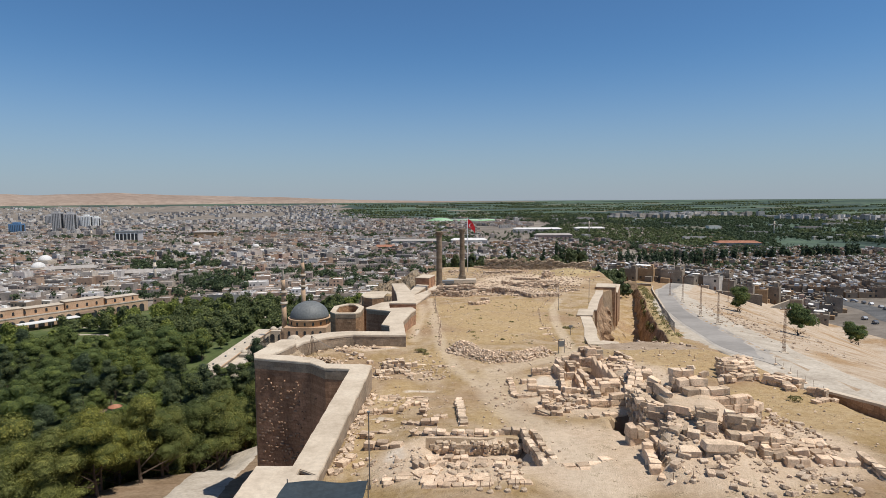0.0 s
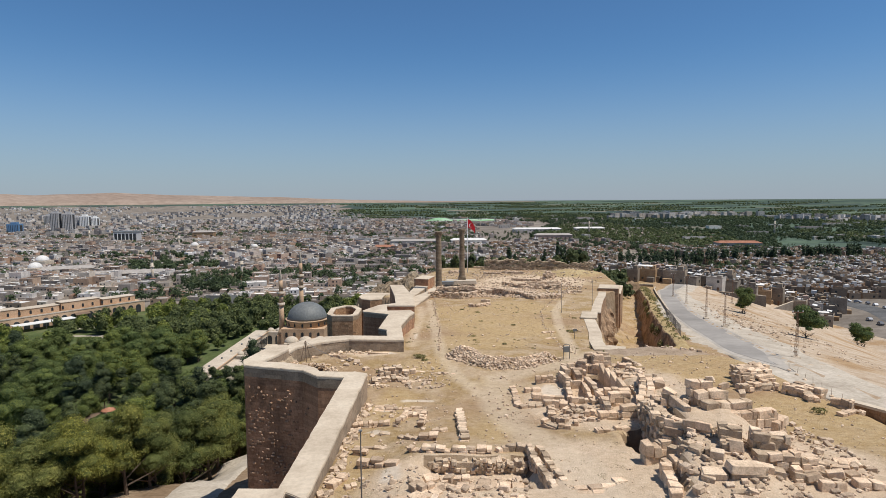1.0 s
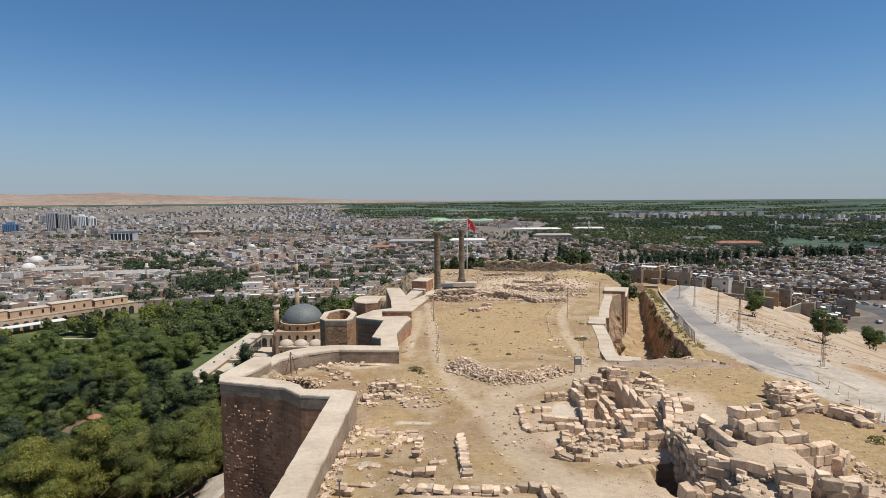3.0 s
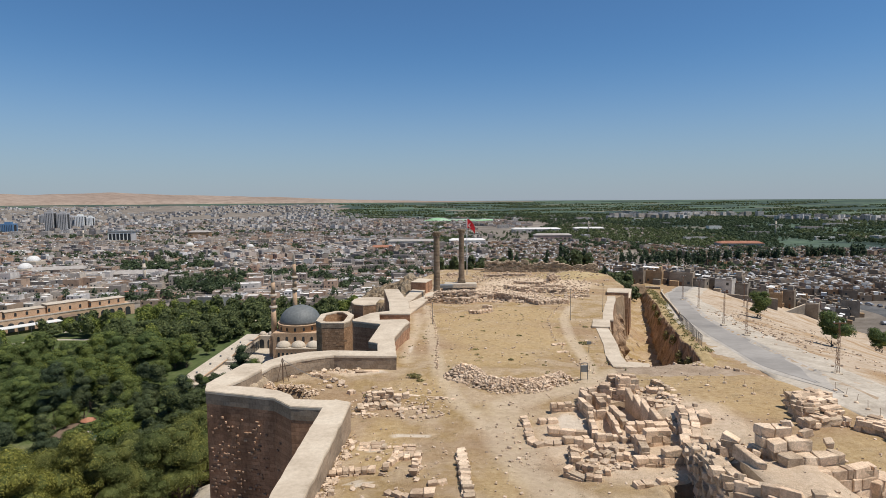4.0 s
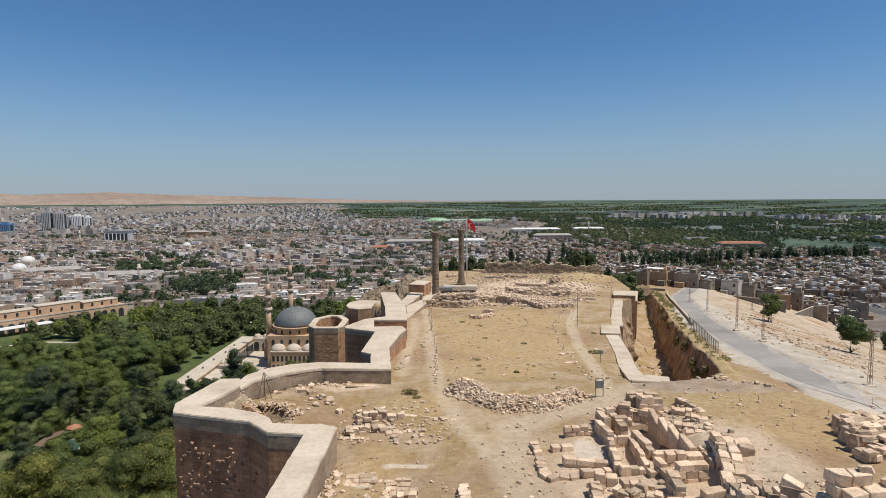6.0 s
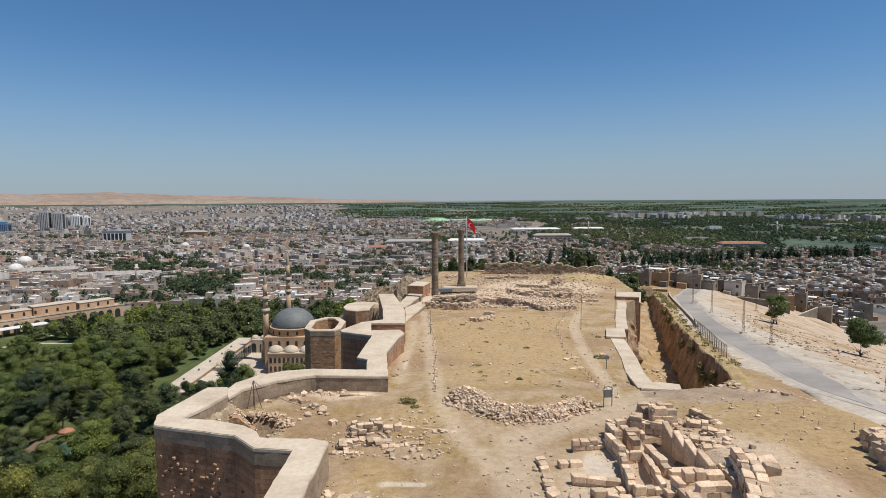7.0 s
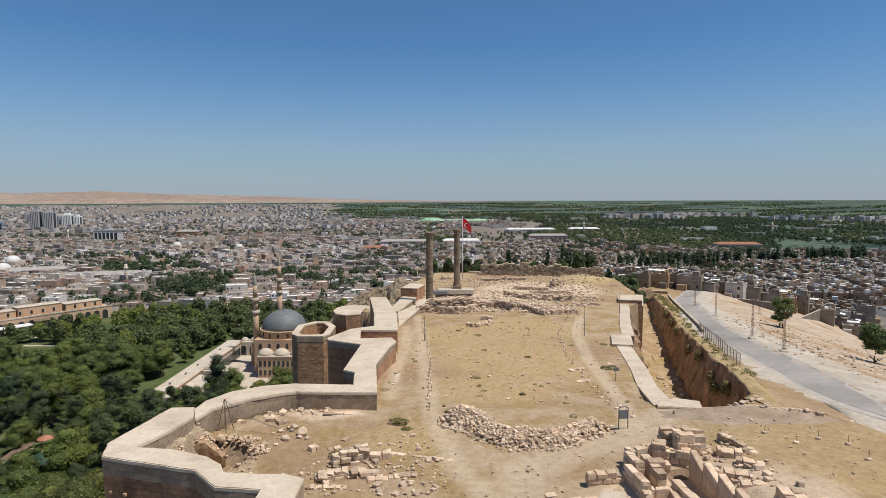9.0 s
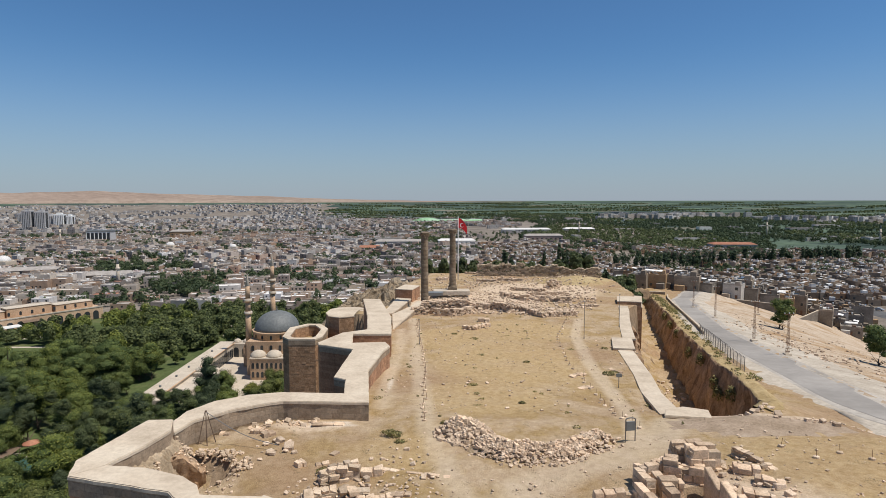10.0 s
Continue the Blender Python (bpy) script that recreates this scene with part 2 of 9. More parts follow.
def foliage(dark, mid, light):
    def build(tree, shader):
        geo = tree.nodes.new("ShaderNodeNewGeometry")
        r = tree.nodes.new("ShaderNodeObjectInfo").outputs["Random"]
        c = ramp(tree, geo.outputs["Random Per Island"], ((0.0, dark), (0.55, mid), (1.0, light)))
        patch = noise_tex(tree, place_vector(tree), 0.35, 3)
        c = mixed(tree, 1.0, c, ramp(tree, patch, ((0.35, (0.75, 0.78, 0.75)), (0.65, (1.2, 1.15, 1.0)))), "MULTIPLY")
        c = mixed(tree, 1.0, c, ramp(tree, r, ((0.0, (0.62, 0.72, 0.78)), (0.35, (0.88, 0.92, 0.92)), (0.7, (1.05, 1.03, 0.96)), (1.0, (1.32, 1.25, 0.9)))), "MULTIPLY")
        tree.links.new(c, shader.inputs["Base Color"])
        shader.inputs["Roughness"].default_value = 0.7
        shader.inputs["Specular IOR Level"].default_value = 0.25
        shader.inputs["Subsurface Weight"].default_value = 0.0
        soft = tree.nodes.new("ShaderNodeBsdfTranslucent")
        tree.links.new(c, soft.inputs["Color"])
        both = tree.nodes.new("ShaderNodeMixShader")
        both.inputs[0].default_value = 0.36
        tree.links.new(shader.outputs[0], both.inputs[1])
        tree.links.new(soft.outputs[0], both.inputs[2])
        tree.links.new(both.outputs[0], tree.nodes["Material Output"].inputs["Surface"])
    return build


def plain(colour, rough=0.6, metal=0.0, vary=0.12):
    def build(tree, shader):
        fine = noise_tex(tree, place_vector(tree, world_space=False), 3.0, 5)
        c = mixed(tree, 1.0, colour, ramp(tree, fine, ((0.3, (1 - vary,) * 3), (0.7, (1 + vary,) * 3))), "MULTIPLY")
        tree.links.new(c, shader.inputs["Base Color"])
        shader.inputs["Roughness"].default_value, shader.inputs["Metallic"].default_value = rough, metal
    return build


def crest_earth(tree, shader):
    """Trodden dust, dry grass and ochre soil on the hill."""
    v = place_vector(tree)
    broad, patch, fine, grit = noise_tex(tree, v, 0.045, 4), noise_tex(tree, v, 0.22, 6, 0.65), noise_tex(tree, v, 1.6, 8, 0.7), noise_tex(tree, v, 9.0, 6, 0.75)
    dust = ramp(tree, fine, ((0.3, (0.40, 0.305, 0.205)), (0.55, (0.50, 0.40, 0.285)), (0.75, (0.60, 0.50, 0.375))))
    grass = ramp(tree, fine, ((0.3, (0.29, 0.205, 0.10)), (0.55, (0.40, 0.295, 0.155)), (0.75, (0.47, 0.365, 0.21))))
    soil = ramp(tree, fine, ((0.3, (0.30, 0.205, 0.125)), (0.6, (0.41, 0.30, 0.195)), (0.8, (0.50, 0.39, 0.27))))
    c = mixed(tree, steps(tree, patch, 0.42, 0.58), dust, grass)
    c = mixed(tree, steps(tree, broad, 0.48, 0.60), c, soil)
    c = mixed(tree, 1.0, c, (0.95, 0.912, 0.862), "MULTIPLY")
    c = mixed(tree, 1.0, c, ramp(tree, grit, ((0.28, (0.50, 0.47, 0.44)), (0.44, (0.93, 0.92, 0.91)), (0.60, (1.03, 1.02, 1.01)), (0.70, (1.36, 1.33, 1.28)))), "MULTIPLY")
    # straw-covered ground, trodden paths and the pinkish dust of the dig, each with a ragged edge
    def spread(name, low, high, share):
        n = tree.nodes.new("ShaderNodeAttribute")
        n.attribute_name = name
        sum_ = node(tree, "Math", operation="MULTIPLY_ADD")
        tree.links.new(patch, sum_.inputs[0])
        sum_.inputs[1].default_value = 0.9
        tree.links.new(n.outputs["Fac"], sum_.inputs[2])
        most = node(tree, "Math", operation="MULTIPLY")
        tree.links.new(steps(tree, sum_.outputs[0], low, high), most.inputs[0])
        most.inputs[1].default_value = share
        return most.outputs[0]
    straw = ramp(tree, fine, ((0.3, (0.36, 0.245, 0.115)), (0.5, (0.475, 0.345, 0.185)), (0.7, (0.55, 0.425, 0.255))))
    c = mixed(tree, spread("straw", 0.75, 1.5, 0.85), c, mixed(tree, 1.0, straw, ramp(tree, grit, ((0.3, (0.7, 0.68, 0.66)), (0.6, (1.05, 1.04, 1.02)))), "MULTIPLY"))
    dust_tone = ramp(tree, fine, ((0.3, (0.55, 0.425, 0.305)), (0.55, (0.665, 0.53, 0.395)), (0.75, (0.73, 0.61, 0.475))))
    c = mixed(tree, spread("dug", 0.65, 1.3, 0.85), c, mixed(tree, 1.0, dust_tone, ramp(tree, grit, ((0.3, (0.78, 0.76, 0.74)), (0.6, (1.04, 1.03, 1.02)))), "MULTIPLY"))
    track = ramp(tree, fine, ((0.3, (0.55, 0.445, 0.33)), (0.6, (0.645, 0.535, 0.405)), (0.8, (0.70, 0.59, 0.465))))
    c = mixed(tree, spread("path", 0.85, 1.6, 0.6), c, track)
    c = mixed(tree, spread("plaster", 1.05, 1.45, 0.75), c, ramp(tree, fine, ((0.3, (0.56, 0.47, 0.37)), (0.6, (0.68, 0.60, 0.50)), (0.8, (0.74, 0.67, 0.57)))))
    # small dark weeds and chips sprinkled on the open ground
    tuft = noise_tex(tree, v, 0.9, 3, 0.5)
    speck = node(tree, "Math", operation="MULTIPLY")
    tree.links.new(steps(tree, tuft, 0.60, 0.68), speck.inputs[0])
    tree.links.new(steps(tree, grit, 0.50, 0.42), speck.inputs[1])
    c = mixed(tree, speck.outputs[0], c, (0.19, 0.15, 0.085))
    tree.links.new(c, shader.inputs["Base Color"])
    shader.inputs["Roughness"].default_value, shader.inputs["Specular IOR Level"].default_value = 0.97, 0.1
    both = node(tree, "Math", operation="ADD")
    tree.links.new(fine, both.inputs[0])
    tree.links.new(grit, both.inputs[1])
    bump(tree, shader, both.outputs[0], 0.8, 0.12)


def broken_slope(tree, shader):
    """Quarried stony hillside: pale limestone rubble, ochre earth in drifts, grey dust."""
    v = place_vector(tree)
    drift, patch, fine = noise_tex(tree, place_vector(tree, (0.05, 0.03, 0.0)), 1.0, 6, 0.65), noise_tex(tree, place_vector(tree, (1, 1, 0)), 0.16, 7, 0.7), noise_tex(tree, v, 2.2, 8, 0.75)
    c = ramp(tree, patch, ((0.30, (0.37, 0.255, 0.16)), (0.42, (0.50, 0.39, 0.28)), (0.55, (0.59, 0.485, 0.375)), (0.70, (0.65, 0.565, 0.46))))
    c = mixed(tree, steps(tree, drift, 0.53, 0.62), c, ramp(tree, patch, ((0.35, (0.36, 0.23, 0.125)), (0.6, (0.50, 0.36, 0.22)))))
    c = mixed(tree, 1.0, c, ramp(tree, fine, ((0.28, (0.46, 0.44, 0.42)), (0.45, (0.82, 0.80, 0.78)), (0.62, (0.86, 0.845, 0.83)), (0.72, (1.14, 1.11, 1.07)))), "MULTIPLY")
    tree.links.new(c, shader.inputs["Base Color"])
    shader.inputs["Roughness"].default_value, shader.inputs["Specular IOR Level"].default_value = 0.97, 0.1
    bump(tree, shader, fine, 0.8, 0.18)


def rock_face(tree, shader):
    """Cut brown rock with pale and dark streaks down it."""
    v = place_vector(tree)
    streak, patch, fine = noise_tex(tree, place_vector(tree, (0.5, 0.5, 0.07)), 1.0, 6, 0.65), noise_tex(tree, v, 0.3, 6, 0.65), noise_tex(tree, v, 2.5, 8, 0.7)
    c = ramp(tree, patch, ((0.30, (0.27, 0.175, 0.108)), (0.52, (0.40, 0.27, 0.17)), (0.72, (0.52, 0.38, 0.26))))
    c = mixed(tree, 1.0, c, ramp(tree, streak, ((0.32, (0.50, 0.47, 0.45)), (0.5, (0.95, 0.95, 0.95)), (0.70, (1.35, 1.32, 1.28)))), "MULTIPLY")
    c = mixed(tree, 1.0, c, ramp(tree, fine, ((0.28, (0.55, 0.52, 0.50)), (0.5, (1.0, 1.0, 1.0)), (0.75, (1.2, 1.18, 1.15)))), "MULTIPLY")
    tree.links.new(c, shader.inputs["Base Color"])
    shader.inputs["Roughness"].default_value, shader.inputs["Specular IOR Level"].default_value = 0.97, 0.1
    bump(tree, shader, fine, 0.9, 0.25)


def fields(tree, shader):
    """Irrigated plots, orchards and fallow strips of the plain, distance haze painted in as a blue-grey lean."""
    v = place_vector(tree, (0.0045, 0.0085, 0.0))
    cells = node(tree, "TexVoronoi", Scale=1.0, Randomness=0.8)
    cells.distance = "CHEBYCHEV"
    tree.links.new(v, cells.inputs["Vector"])
    pick = tree.nodes.new("ShaderNodeSeparateColor")
    tree.links.new(cells.outputs["Color"], pick.inputs[0])
    # crop greens pulled towards blue-grey, the haze of distance put into the colour
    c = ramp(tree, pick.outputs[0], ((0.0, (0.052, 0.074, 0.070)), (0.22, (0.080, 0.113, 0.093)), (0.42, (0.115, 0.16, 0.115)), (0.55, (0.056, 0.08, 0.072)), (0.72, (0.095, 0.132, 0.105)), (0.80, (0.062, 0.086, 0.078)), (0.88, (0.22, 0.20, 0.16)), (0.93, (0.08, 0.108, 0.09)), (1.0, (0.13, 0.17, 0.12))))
    fine = noise_tex(tree, place_vector(tree), 0.03, 7, 0.7)
    c = mixed(tree, 1.0, c, ramp(tree, fine, ((0.3, (0.65, 0.68, 0.68)), (0.7, (1.25, 1.22, 1.2)))), "MULTIPLY")
    tree.links.new(c, shader.inputs["Base Color"])
    shader.inputs["Roughness"].default_value, shader.inputs["Specular IOR Level"].default_value = 1.0, 0.0


def ribbed_lead(tree, shader):
    v = place_vector(tree, world_space=False)
    fine = noise_tex(tree, v, 0.9, 6)
    c = ramp(tree, fine, ((0.3, (0.11, 0.12, 0.12)), (0.6, (0.165, 0.175, 0.175)), (0.8, (0.225, 0.235, 0.23))))
    tree.links.new(c, shader.inputs["Base Color"])
    shader.inputs["Roughness"].default_value, shader.inputs["Metallic"].default_value = 0.62, 0.0


MAT = {
    "earth": material("earth", crest_earth),
    "cliff": material("cliff", stony((0.21, 0.145, 0.09), (0.31, 0.225, 0.15), (0.42, 0.33, 0.235), 4.0, 0.95, 0.10, 0)),
    "slope": material("slope", broken_slope),
    "lawn": material("lawn", stony((0.065, 0.088, 0.036), (0.10, 0.13, 0.052), (0.19, 0.19, 0.10), 7.0, 0.95, 0.01, 0)),
    "town_dust": material("town_dust", stony((0.16, 0.14, 0.12), (0.24, 0.21, 0.18), (0.34, 0.30, 0.255), 25.0, 0.95, 0.01, 0)),
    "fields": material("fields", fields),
    "dusty_road": material("dusty_road", stony((0.25, 0.232, 0.212), (0.325, 0.302, 0.276), (0.41, 0.38, 0.345), 9.0, 0.9, 0.002, 0, False, 0.4)),
    "road_dust": material("road_dust", stony((0.37, 0.335, 0.295), (0.45, 0.41, 0.36), (0.53, 0.48, 0.42), 5.0, 0.93, 0.01, 0, False, 0.7)),
    "verge": material("verge", stony((0.41, 0.355, 0.29), (0.52, 0.46, 0.38), (0.60, 0.54, 0.46), 4.0, 0.95, 0.03, 0, False, 0.9)),
    "moat_rock": material("moat_rock", rock_face),
    "dry_grass": material("dry_grass", stony((0.33, 0.24, 0.12), (0.46, 0.35, 0.19), (0.54, 0.44, 0.27), 2.2, 0.95, 0.08, 0)),
    "asphalt": material("asphalt", stony((0.09, 0.09, 0.09), (0.13, 0.13, 0.13), (0.18, 0.175, 0.17), 6.0, 0.9, 0.01, 0)),
    "coping": material("coping", stony((0.47, 0.385, 0.29), (0.60, 0.505, 0.39), (0.67, 0.58, 0.46), 2.2, 0.9, 0.02, 0, False, 0.6)),
    "parapet": material("parapet", masonry((0.35, 0.275, 0.20), (0.45, 0.365, 0.275), (0.29, 0.23, 0.17), 1.05, 0.5, 0.02, 0.35)),
    "bastion": material("bastion", masonry((0.41, 0.235, 0.145), (0.56, 0.335, 0.21), (0.32, 0.185, 0.115), 0.75, 0.40, 0.03, 0.6)),
    "warm_bastion": material("warm_bastion", masonry((0.38, 0.24, 0.145), (0.56, 0.37, 0.235), (0.24, 0.15, 0.095), 0.8, 0.55, 0.06, 0.35)),
    "tower_stone": material("tower_stone", stony((0.36, 0.225, 0.135), (0.48, 0.31, 0.19), (0.57, 0.39, 0.25), 0.8, 0.92, 0.03, 0.2)),
    "bastion_stone": material("bastion_stone", stony((0.33, 0.205, 0.13), (0.45, 0.295, 0.195), (0.54, 0.38, 0.265), 0.8, 0.92, 0.02, 0.3)),
    "block": material("block", stony((0.51, 0.37, 0.26), (0.74, 0.57, 0.415), (0.85, 0.69, 0.53), 0.9, 0.92, 0.10, 0.34, False, 1.1)),
    "grey_block": material("grey_block", stony((0.44, 0.335, 0.24), (0.70, 0.555, 0.41), (0.84, 0.69, 0.535), 0.75, 0.92, 0.10, 0.36, False, 1.2)),
    "rubble": material("rubble", stony((0.48, 0.365, 0.265), (0.65, 0.515, 0.39), (0.76, 0.63, 0.50), 0.5, 0.92, 0.06, 0.36, True, 1.4)),
    "old_rock": material("old_rock", stony((0.17, 0.125, 0.08), (0.38, 0.30, 0.21), (0.60, 0.51, 0.39), 2.2, 0.95, 0.35, 0.15, True, 1.5)),
    "column": material("column", stony((0.15, 0.11, 0.075), (0.24, 0.185, 0.13), (0.34, 0.27, 0.195), 1.3, 0.9, 0.06, 0.03)),
    "mosque": material("mosque", stony((0.46, 0.315, 0.205), (0.56, 0.395, 0.265), (0.62, 0.455, 0.32), 3.0, 0.85, 0.01, 0.08)),
    "mosque_pale": material("mosque_pale", stony((0.50, 0.435, 0.35), (0.58, 0.51, 0.42), (0.64, 0.575, 0.485), 3.0, 0.85, 0.01, 0.08)),
    "pool_water": material("pool_water", plain((0.055, 0.12, 0.10), 0.12, 0.0, 0.2)),
    "lead": material("lead", ribbed_lead),
    # window glass; also fills the open arches, where its darkness is painted shade
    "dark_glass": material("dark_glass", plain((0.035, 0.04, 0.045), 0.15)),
    "house_wall": material("house_wall", stony((0.25, 0.205, 0.16), (0.34, 0.285, 0.225), (0.43, 0.37, 0.30), 2.0, 0.9, 0.01, 0.34)),
    "house_roof": material("house_roof", stony((0.27, 0.245, 0.22), (0.36, 0.33, 0.30), (0.47, 0.44, 0.40), 3.0, 0.9, 0.01, 0.34)),
    # bluish cast on far walls and roofs: distance haze put into the colour
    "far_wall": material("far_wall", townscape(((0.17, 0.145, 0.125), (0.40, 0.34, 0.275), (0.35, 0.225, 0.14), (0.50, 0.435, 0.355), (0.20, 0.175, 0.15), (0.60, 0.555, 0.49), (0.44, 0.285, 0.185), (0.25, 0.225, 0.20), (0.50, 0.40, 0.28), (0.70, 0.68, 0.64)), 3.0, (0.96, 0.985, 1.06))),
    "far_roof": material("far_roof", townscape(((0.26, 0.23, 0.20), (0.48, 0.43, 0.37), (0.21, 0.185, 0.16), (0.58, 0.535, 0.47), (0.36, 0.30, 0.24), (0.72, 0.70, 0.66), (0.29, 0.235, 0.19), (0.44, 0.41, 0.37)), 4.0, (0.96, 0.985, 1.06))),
    "quarter_wall": material("quarter_wall", townscape(((0.13, 0.108, 0.09), (0.28, 0.23, 0.18), (0.17, 0.145, 0.125), (0.35, 0.27, 0.19), (0.14, 0.118, 0.10), (0.38, 0.235, 0.13), (0.22, 0.185, 0.155), (0.46, 0.41, 0.35), (0.28, 0.19, 0.13), (0.18, 0.155, 0.13), (0.40, 0.34, 0.275)), 3.0, (1.05, 0.99, 0.93))),
    "quarter_roof": material("quarter_roof", townscape(((0.15, 0.13, 0.115), (0.26, 0.23, 0.195), (0.18, 0.16, 0.14), (0.36, 0.325, 0.28), (0.165, 0.145, 0.125), (0.46, 0.43, 0.395), (0.24, 0.205, 0.17)), 4.0)),
    "pale_town": material("pale_town", townscape(((0.25, 0.235, 0.22), (0.41, 0.385, 0.36), (0.56, 0.54, 0.52), (0.30, 0.275, 0.25), (0.46, 0.395, 0.335), (0.66, 0.65, 0.63), (0.35, 0.315, 0.285)), 6.0)),
    "white_roof": material("white_roof", stony((0.70, 0.70, 0.69), (0.79, 0.79, 0.78), (0.84, 0.84, 0.83), 4.0, 0.7, 0.01, 0.15, True)),
    "red_roof": material("red_roof", stony((0.30, 0.13, 0.085), (0.40, 0.19, 0.125), (0.46, 0.25, 0.17), 3.0, 0.85, 0.01, 0.2, True)),
    "grey_tower": material("grey_tower", stony((0.42, 0.42, 0.43), (0.50, 0.50, 0.51), (0.57, 0.57, 0.575), 6.0, 0.7, 0.01, 0.2)),
    "white_paint": material("white_paint", plain((0.72, 0.72, 0.70), 0.5)),
    "blue_panel": material("blue_panel", plain((0.10, 0.20, 0.34), 0.4)),
    "tank": material("tank", plain((0.42, 0.43, 0.44), 0.5, 0.2)),
    "steel": material("steel", plain((0.20, 0.19, 0.18), 0.55, 0.6)),
    "rust": material("rust", plain((0.20, 0.11, 0.065), 0.8, 0.2, 0.3)),
    "wood": material("wood", plain((0.16, 0.11, 0.075), 0.85, 0, 0.3)),
    "bark": material("bark", plain((0.13, 0.095, 0.07), 0.95, 0, 0.35)),
    "tarp": material("tarp", plain((0.030, 0.042, 0.05), 0.75, 0, 0.25)),
    "flag_red": material("flag_red", plain((0.55, 0.012, 0.02), 0.75, 0, 0.1)),
    "board_grey": material("board_grey", plain((0.17, 0.18, 0.18), 0.4)),
    "spoil": material("spoil", stony((0.31, 0.235, 0.165), (0.42, 0.325, 0.24), (0.52, 0.42, 0.325), 1.2, 0.95, 0.12, 0)),
    "curtain_stone": material("curtain_stone", stony((0.33, 0.26, 0.18), (0.48, 0.39, 0.285), (0.60, 0.505, 0.385), 0.8, 0.95, 0.05, 0.3, True)),
    "far_leaf": material("far_leaf", foliage((0.072, 0.096, 0.052), (0.100, 0.130, 0.069), (0.135, 0.166, 0.088))),
    "ruin_core": material("ruin_core", stony((0.42, 0.32, 0.225), (0.59, 0.465, 0.34), (0.70, 0.575, 0.44), 1.2, 0.95, 0.2, 0)),
    "pine": material("pine", foliage((0.098, 0.113, 0.037), (0.182, 0.20, 0.063), (0.30, 0.30, 0.105))),
    "leaf": material("leaf", foliage((0.078, 0.110, 0.041), (0.137, 0.178, 0.062), (0.24, 0.272, 0.096))),
    "dark_leaf": material("dark_leaf", foliage((0.058, 0.080, 0.048), (0.095, 0.125, 0.070), (0.162, 0.197, 0.103))),
    "scrub": material("scrub", foliage((0.14, 0.14, 0.06), (0.22, 0.21, 0.10), (0.33, 0.29, 0.16))),
    "hill_far": material("hill_far", stony((0.28, 0.215, 0.175), (0.345, 0.27, 0.22), (0.40, 0.325, 0.27), 300.0, 0.95, 0.01, 0)),
}
CAR_PAINT = [material("car_paint", plain(c, 0.3, 0.1, 0.03)) for c in ((0.7, 0.7, 0.7), (0.09, 0.1, 0.12), (0.35, 0.36, 0.38))]


# ---- building tools ----
def mesh_from(name, bm, mats):
    m = bpy.data.meshes.new(name)
    bm.to_mesh(m)
    bm.free()
    for k in mats if isinstance(mats, (list, tuple)) else [mats]:
        m.materials.append(MAT[k] if isinstance(k, str) else k)
    return m


def worn_edges(m):
    """Shading normals that keep broad faces flat and round the narrow bevels between them."""
    m.update()
    total = [Vector((0, 0, 0)) for v in m.vertices]
    for p in m.polygons:
        p.use_smooth = True
        for i in p.vertices:
            total[i] += p.normal * p.area ** 2
    m.normals_split_custom_set_from_vertices([v.normalized() for v in total])
    return m


def part(name, bm, mat, parent, label="", at=None):
    """One mesh object under a thing or a part; bm is a bmesh or a mesh to share."""
    ob = new(name, bm if isinstance(bm, bpy.types.Mesh) else mesh_from(name, bm, mat))
    ob.parent = parent
    if at is not None:
        ob.matrix_local = at
    return tagged(ob, label=label)


def thing(name, m, label, category, group="", kind=""):
    """An Empty at the base of a thing, which carries its parts."""
    ob = new(name)
    ob.empty_display_size = 0.3
    ob.matrix_world = m
    return tagged(ob, label, category, group, kind)


def raw_mesh(name, verts, faces, mats, index=None):
    m = bpy.data.meshes.new(name)
    m.from_pydata([tuple(v) for v in verts], [], [tuple(f) for f in faces])
    for k in mats:
        m.materials.append(MAT[k])
    if index is not None:
        m.polygons.foreach_set("material_index", list(index))
    m.update()
    return m


def add_box(bm, size, m=None, bevel=0.0, mat=0):
    made = bmesh.ops.create_cube(bm, size=1.0, matrix=(m or Matrix()) @ Matrix.Diagonal((*size, 1)))
    verts = made["verts"]
    faces = {f for v in verts for f in v.link_faces}
    if bevel:
        edges = {e for v in verts for e in v.link_edges}
        got = bmesh.ops.bevel(bm, geom=list(edges), offset=bevel, segments=1, affect="EDGES")
        faces = set(got["faces"]) | {f for f in faces if f.is_valid}
    for f in faces:
        f.material_index = mat
    return bm


def box_bm(size, m=None, bevel=0.0):
    return add_box(bmesh.new(), size, m, bevel)


def add_prism(bm, outline, z0, z1, mat_side=0, mat_top=0, batter=0.0):
    """A solid over a closed outline, its foot spread by batter."""
    n = len(outline)
    cx, cy = sum(p[0] for p in outline) / n, sum(p[1] for p in outline) / n
    zs0 = z0 if isinstance(z0, (list, tuple)) else [z0] * n
    zs1 = z1 if isinstance(z1, (list, tuple)) else [z1] * n
    low = []
    for (x, y), z in zip(outline, zs0):
        d = math.hypot(x - cx, y - cy) or 1
        low.append(bm.verts.new((x + batter * (x - cx) / d, y + batter * (y - cy) / d, z)))
    high = [bm.verts.new((x, y, z)) for (x, y), z in zip(outline, zs1)]
    for i in range(n):
        j = (i + 1) % n
        bm.faces.new((low[i], low[j], high[j], high[i])).material_index = mat_side
    bm.faces.new(high).material_index = mat_top
    bm.faces.new(low[::-1]).material_index = mat_side
    bmesh.ops.recalc_face_normals(bm, faces=bm.faces[:])
    return bm


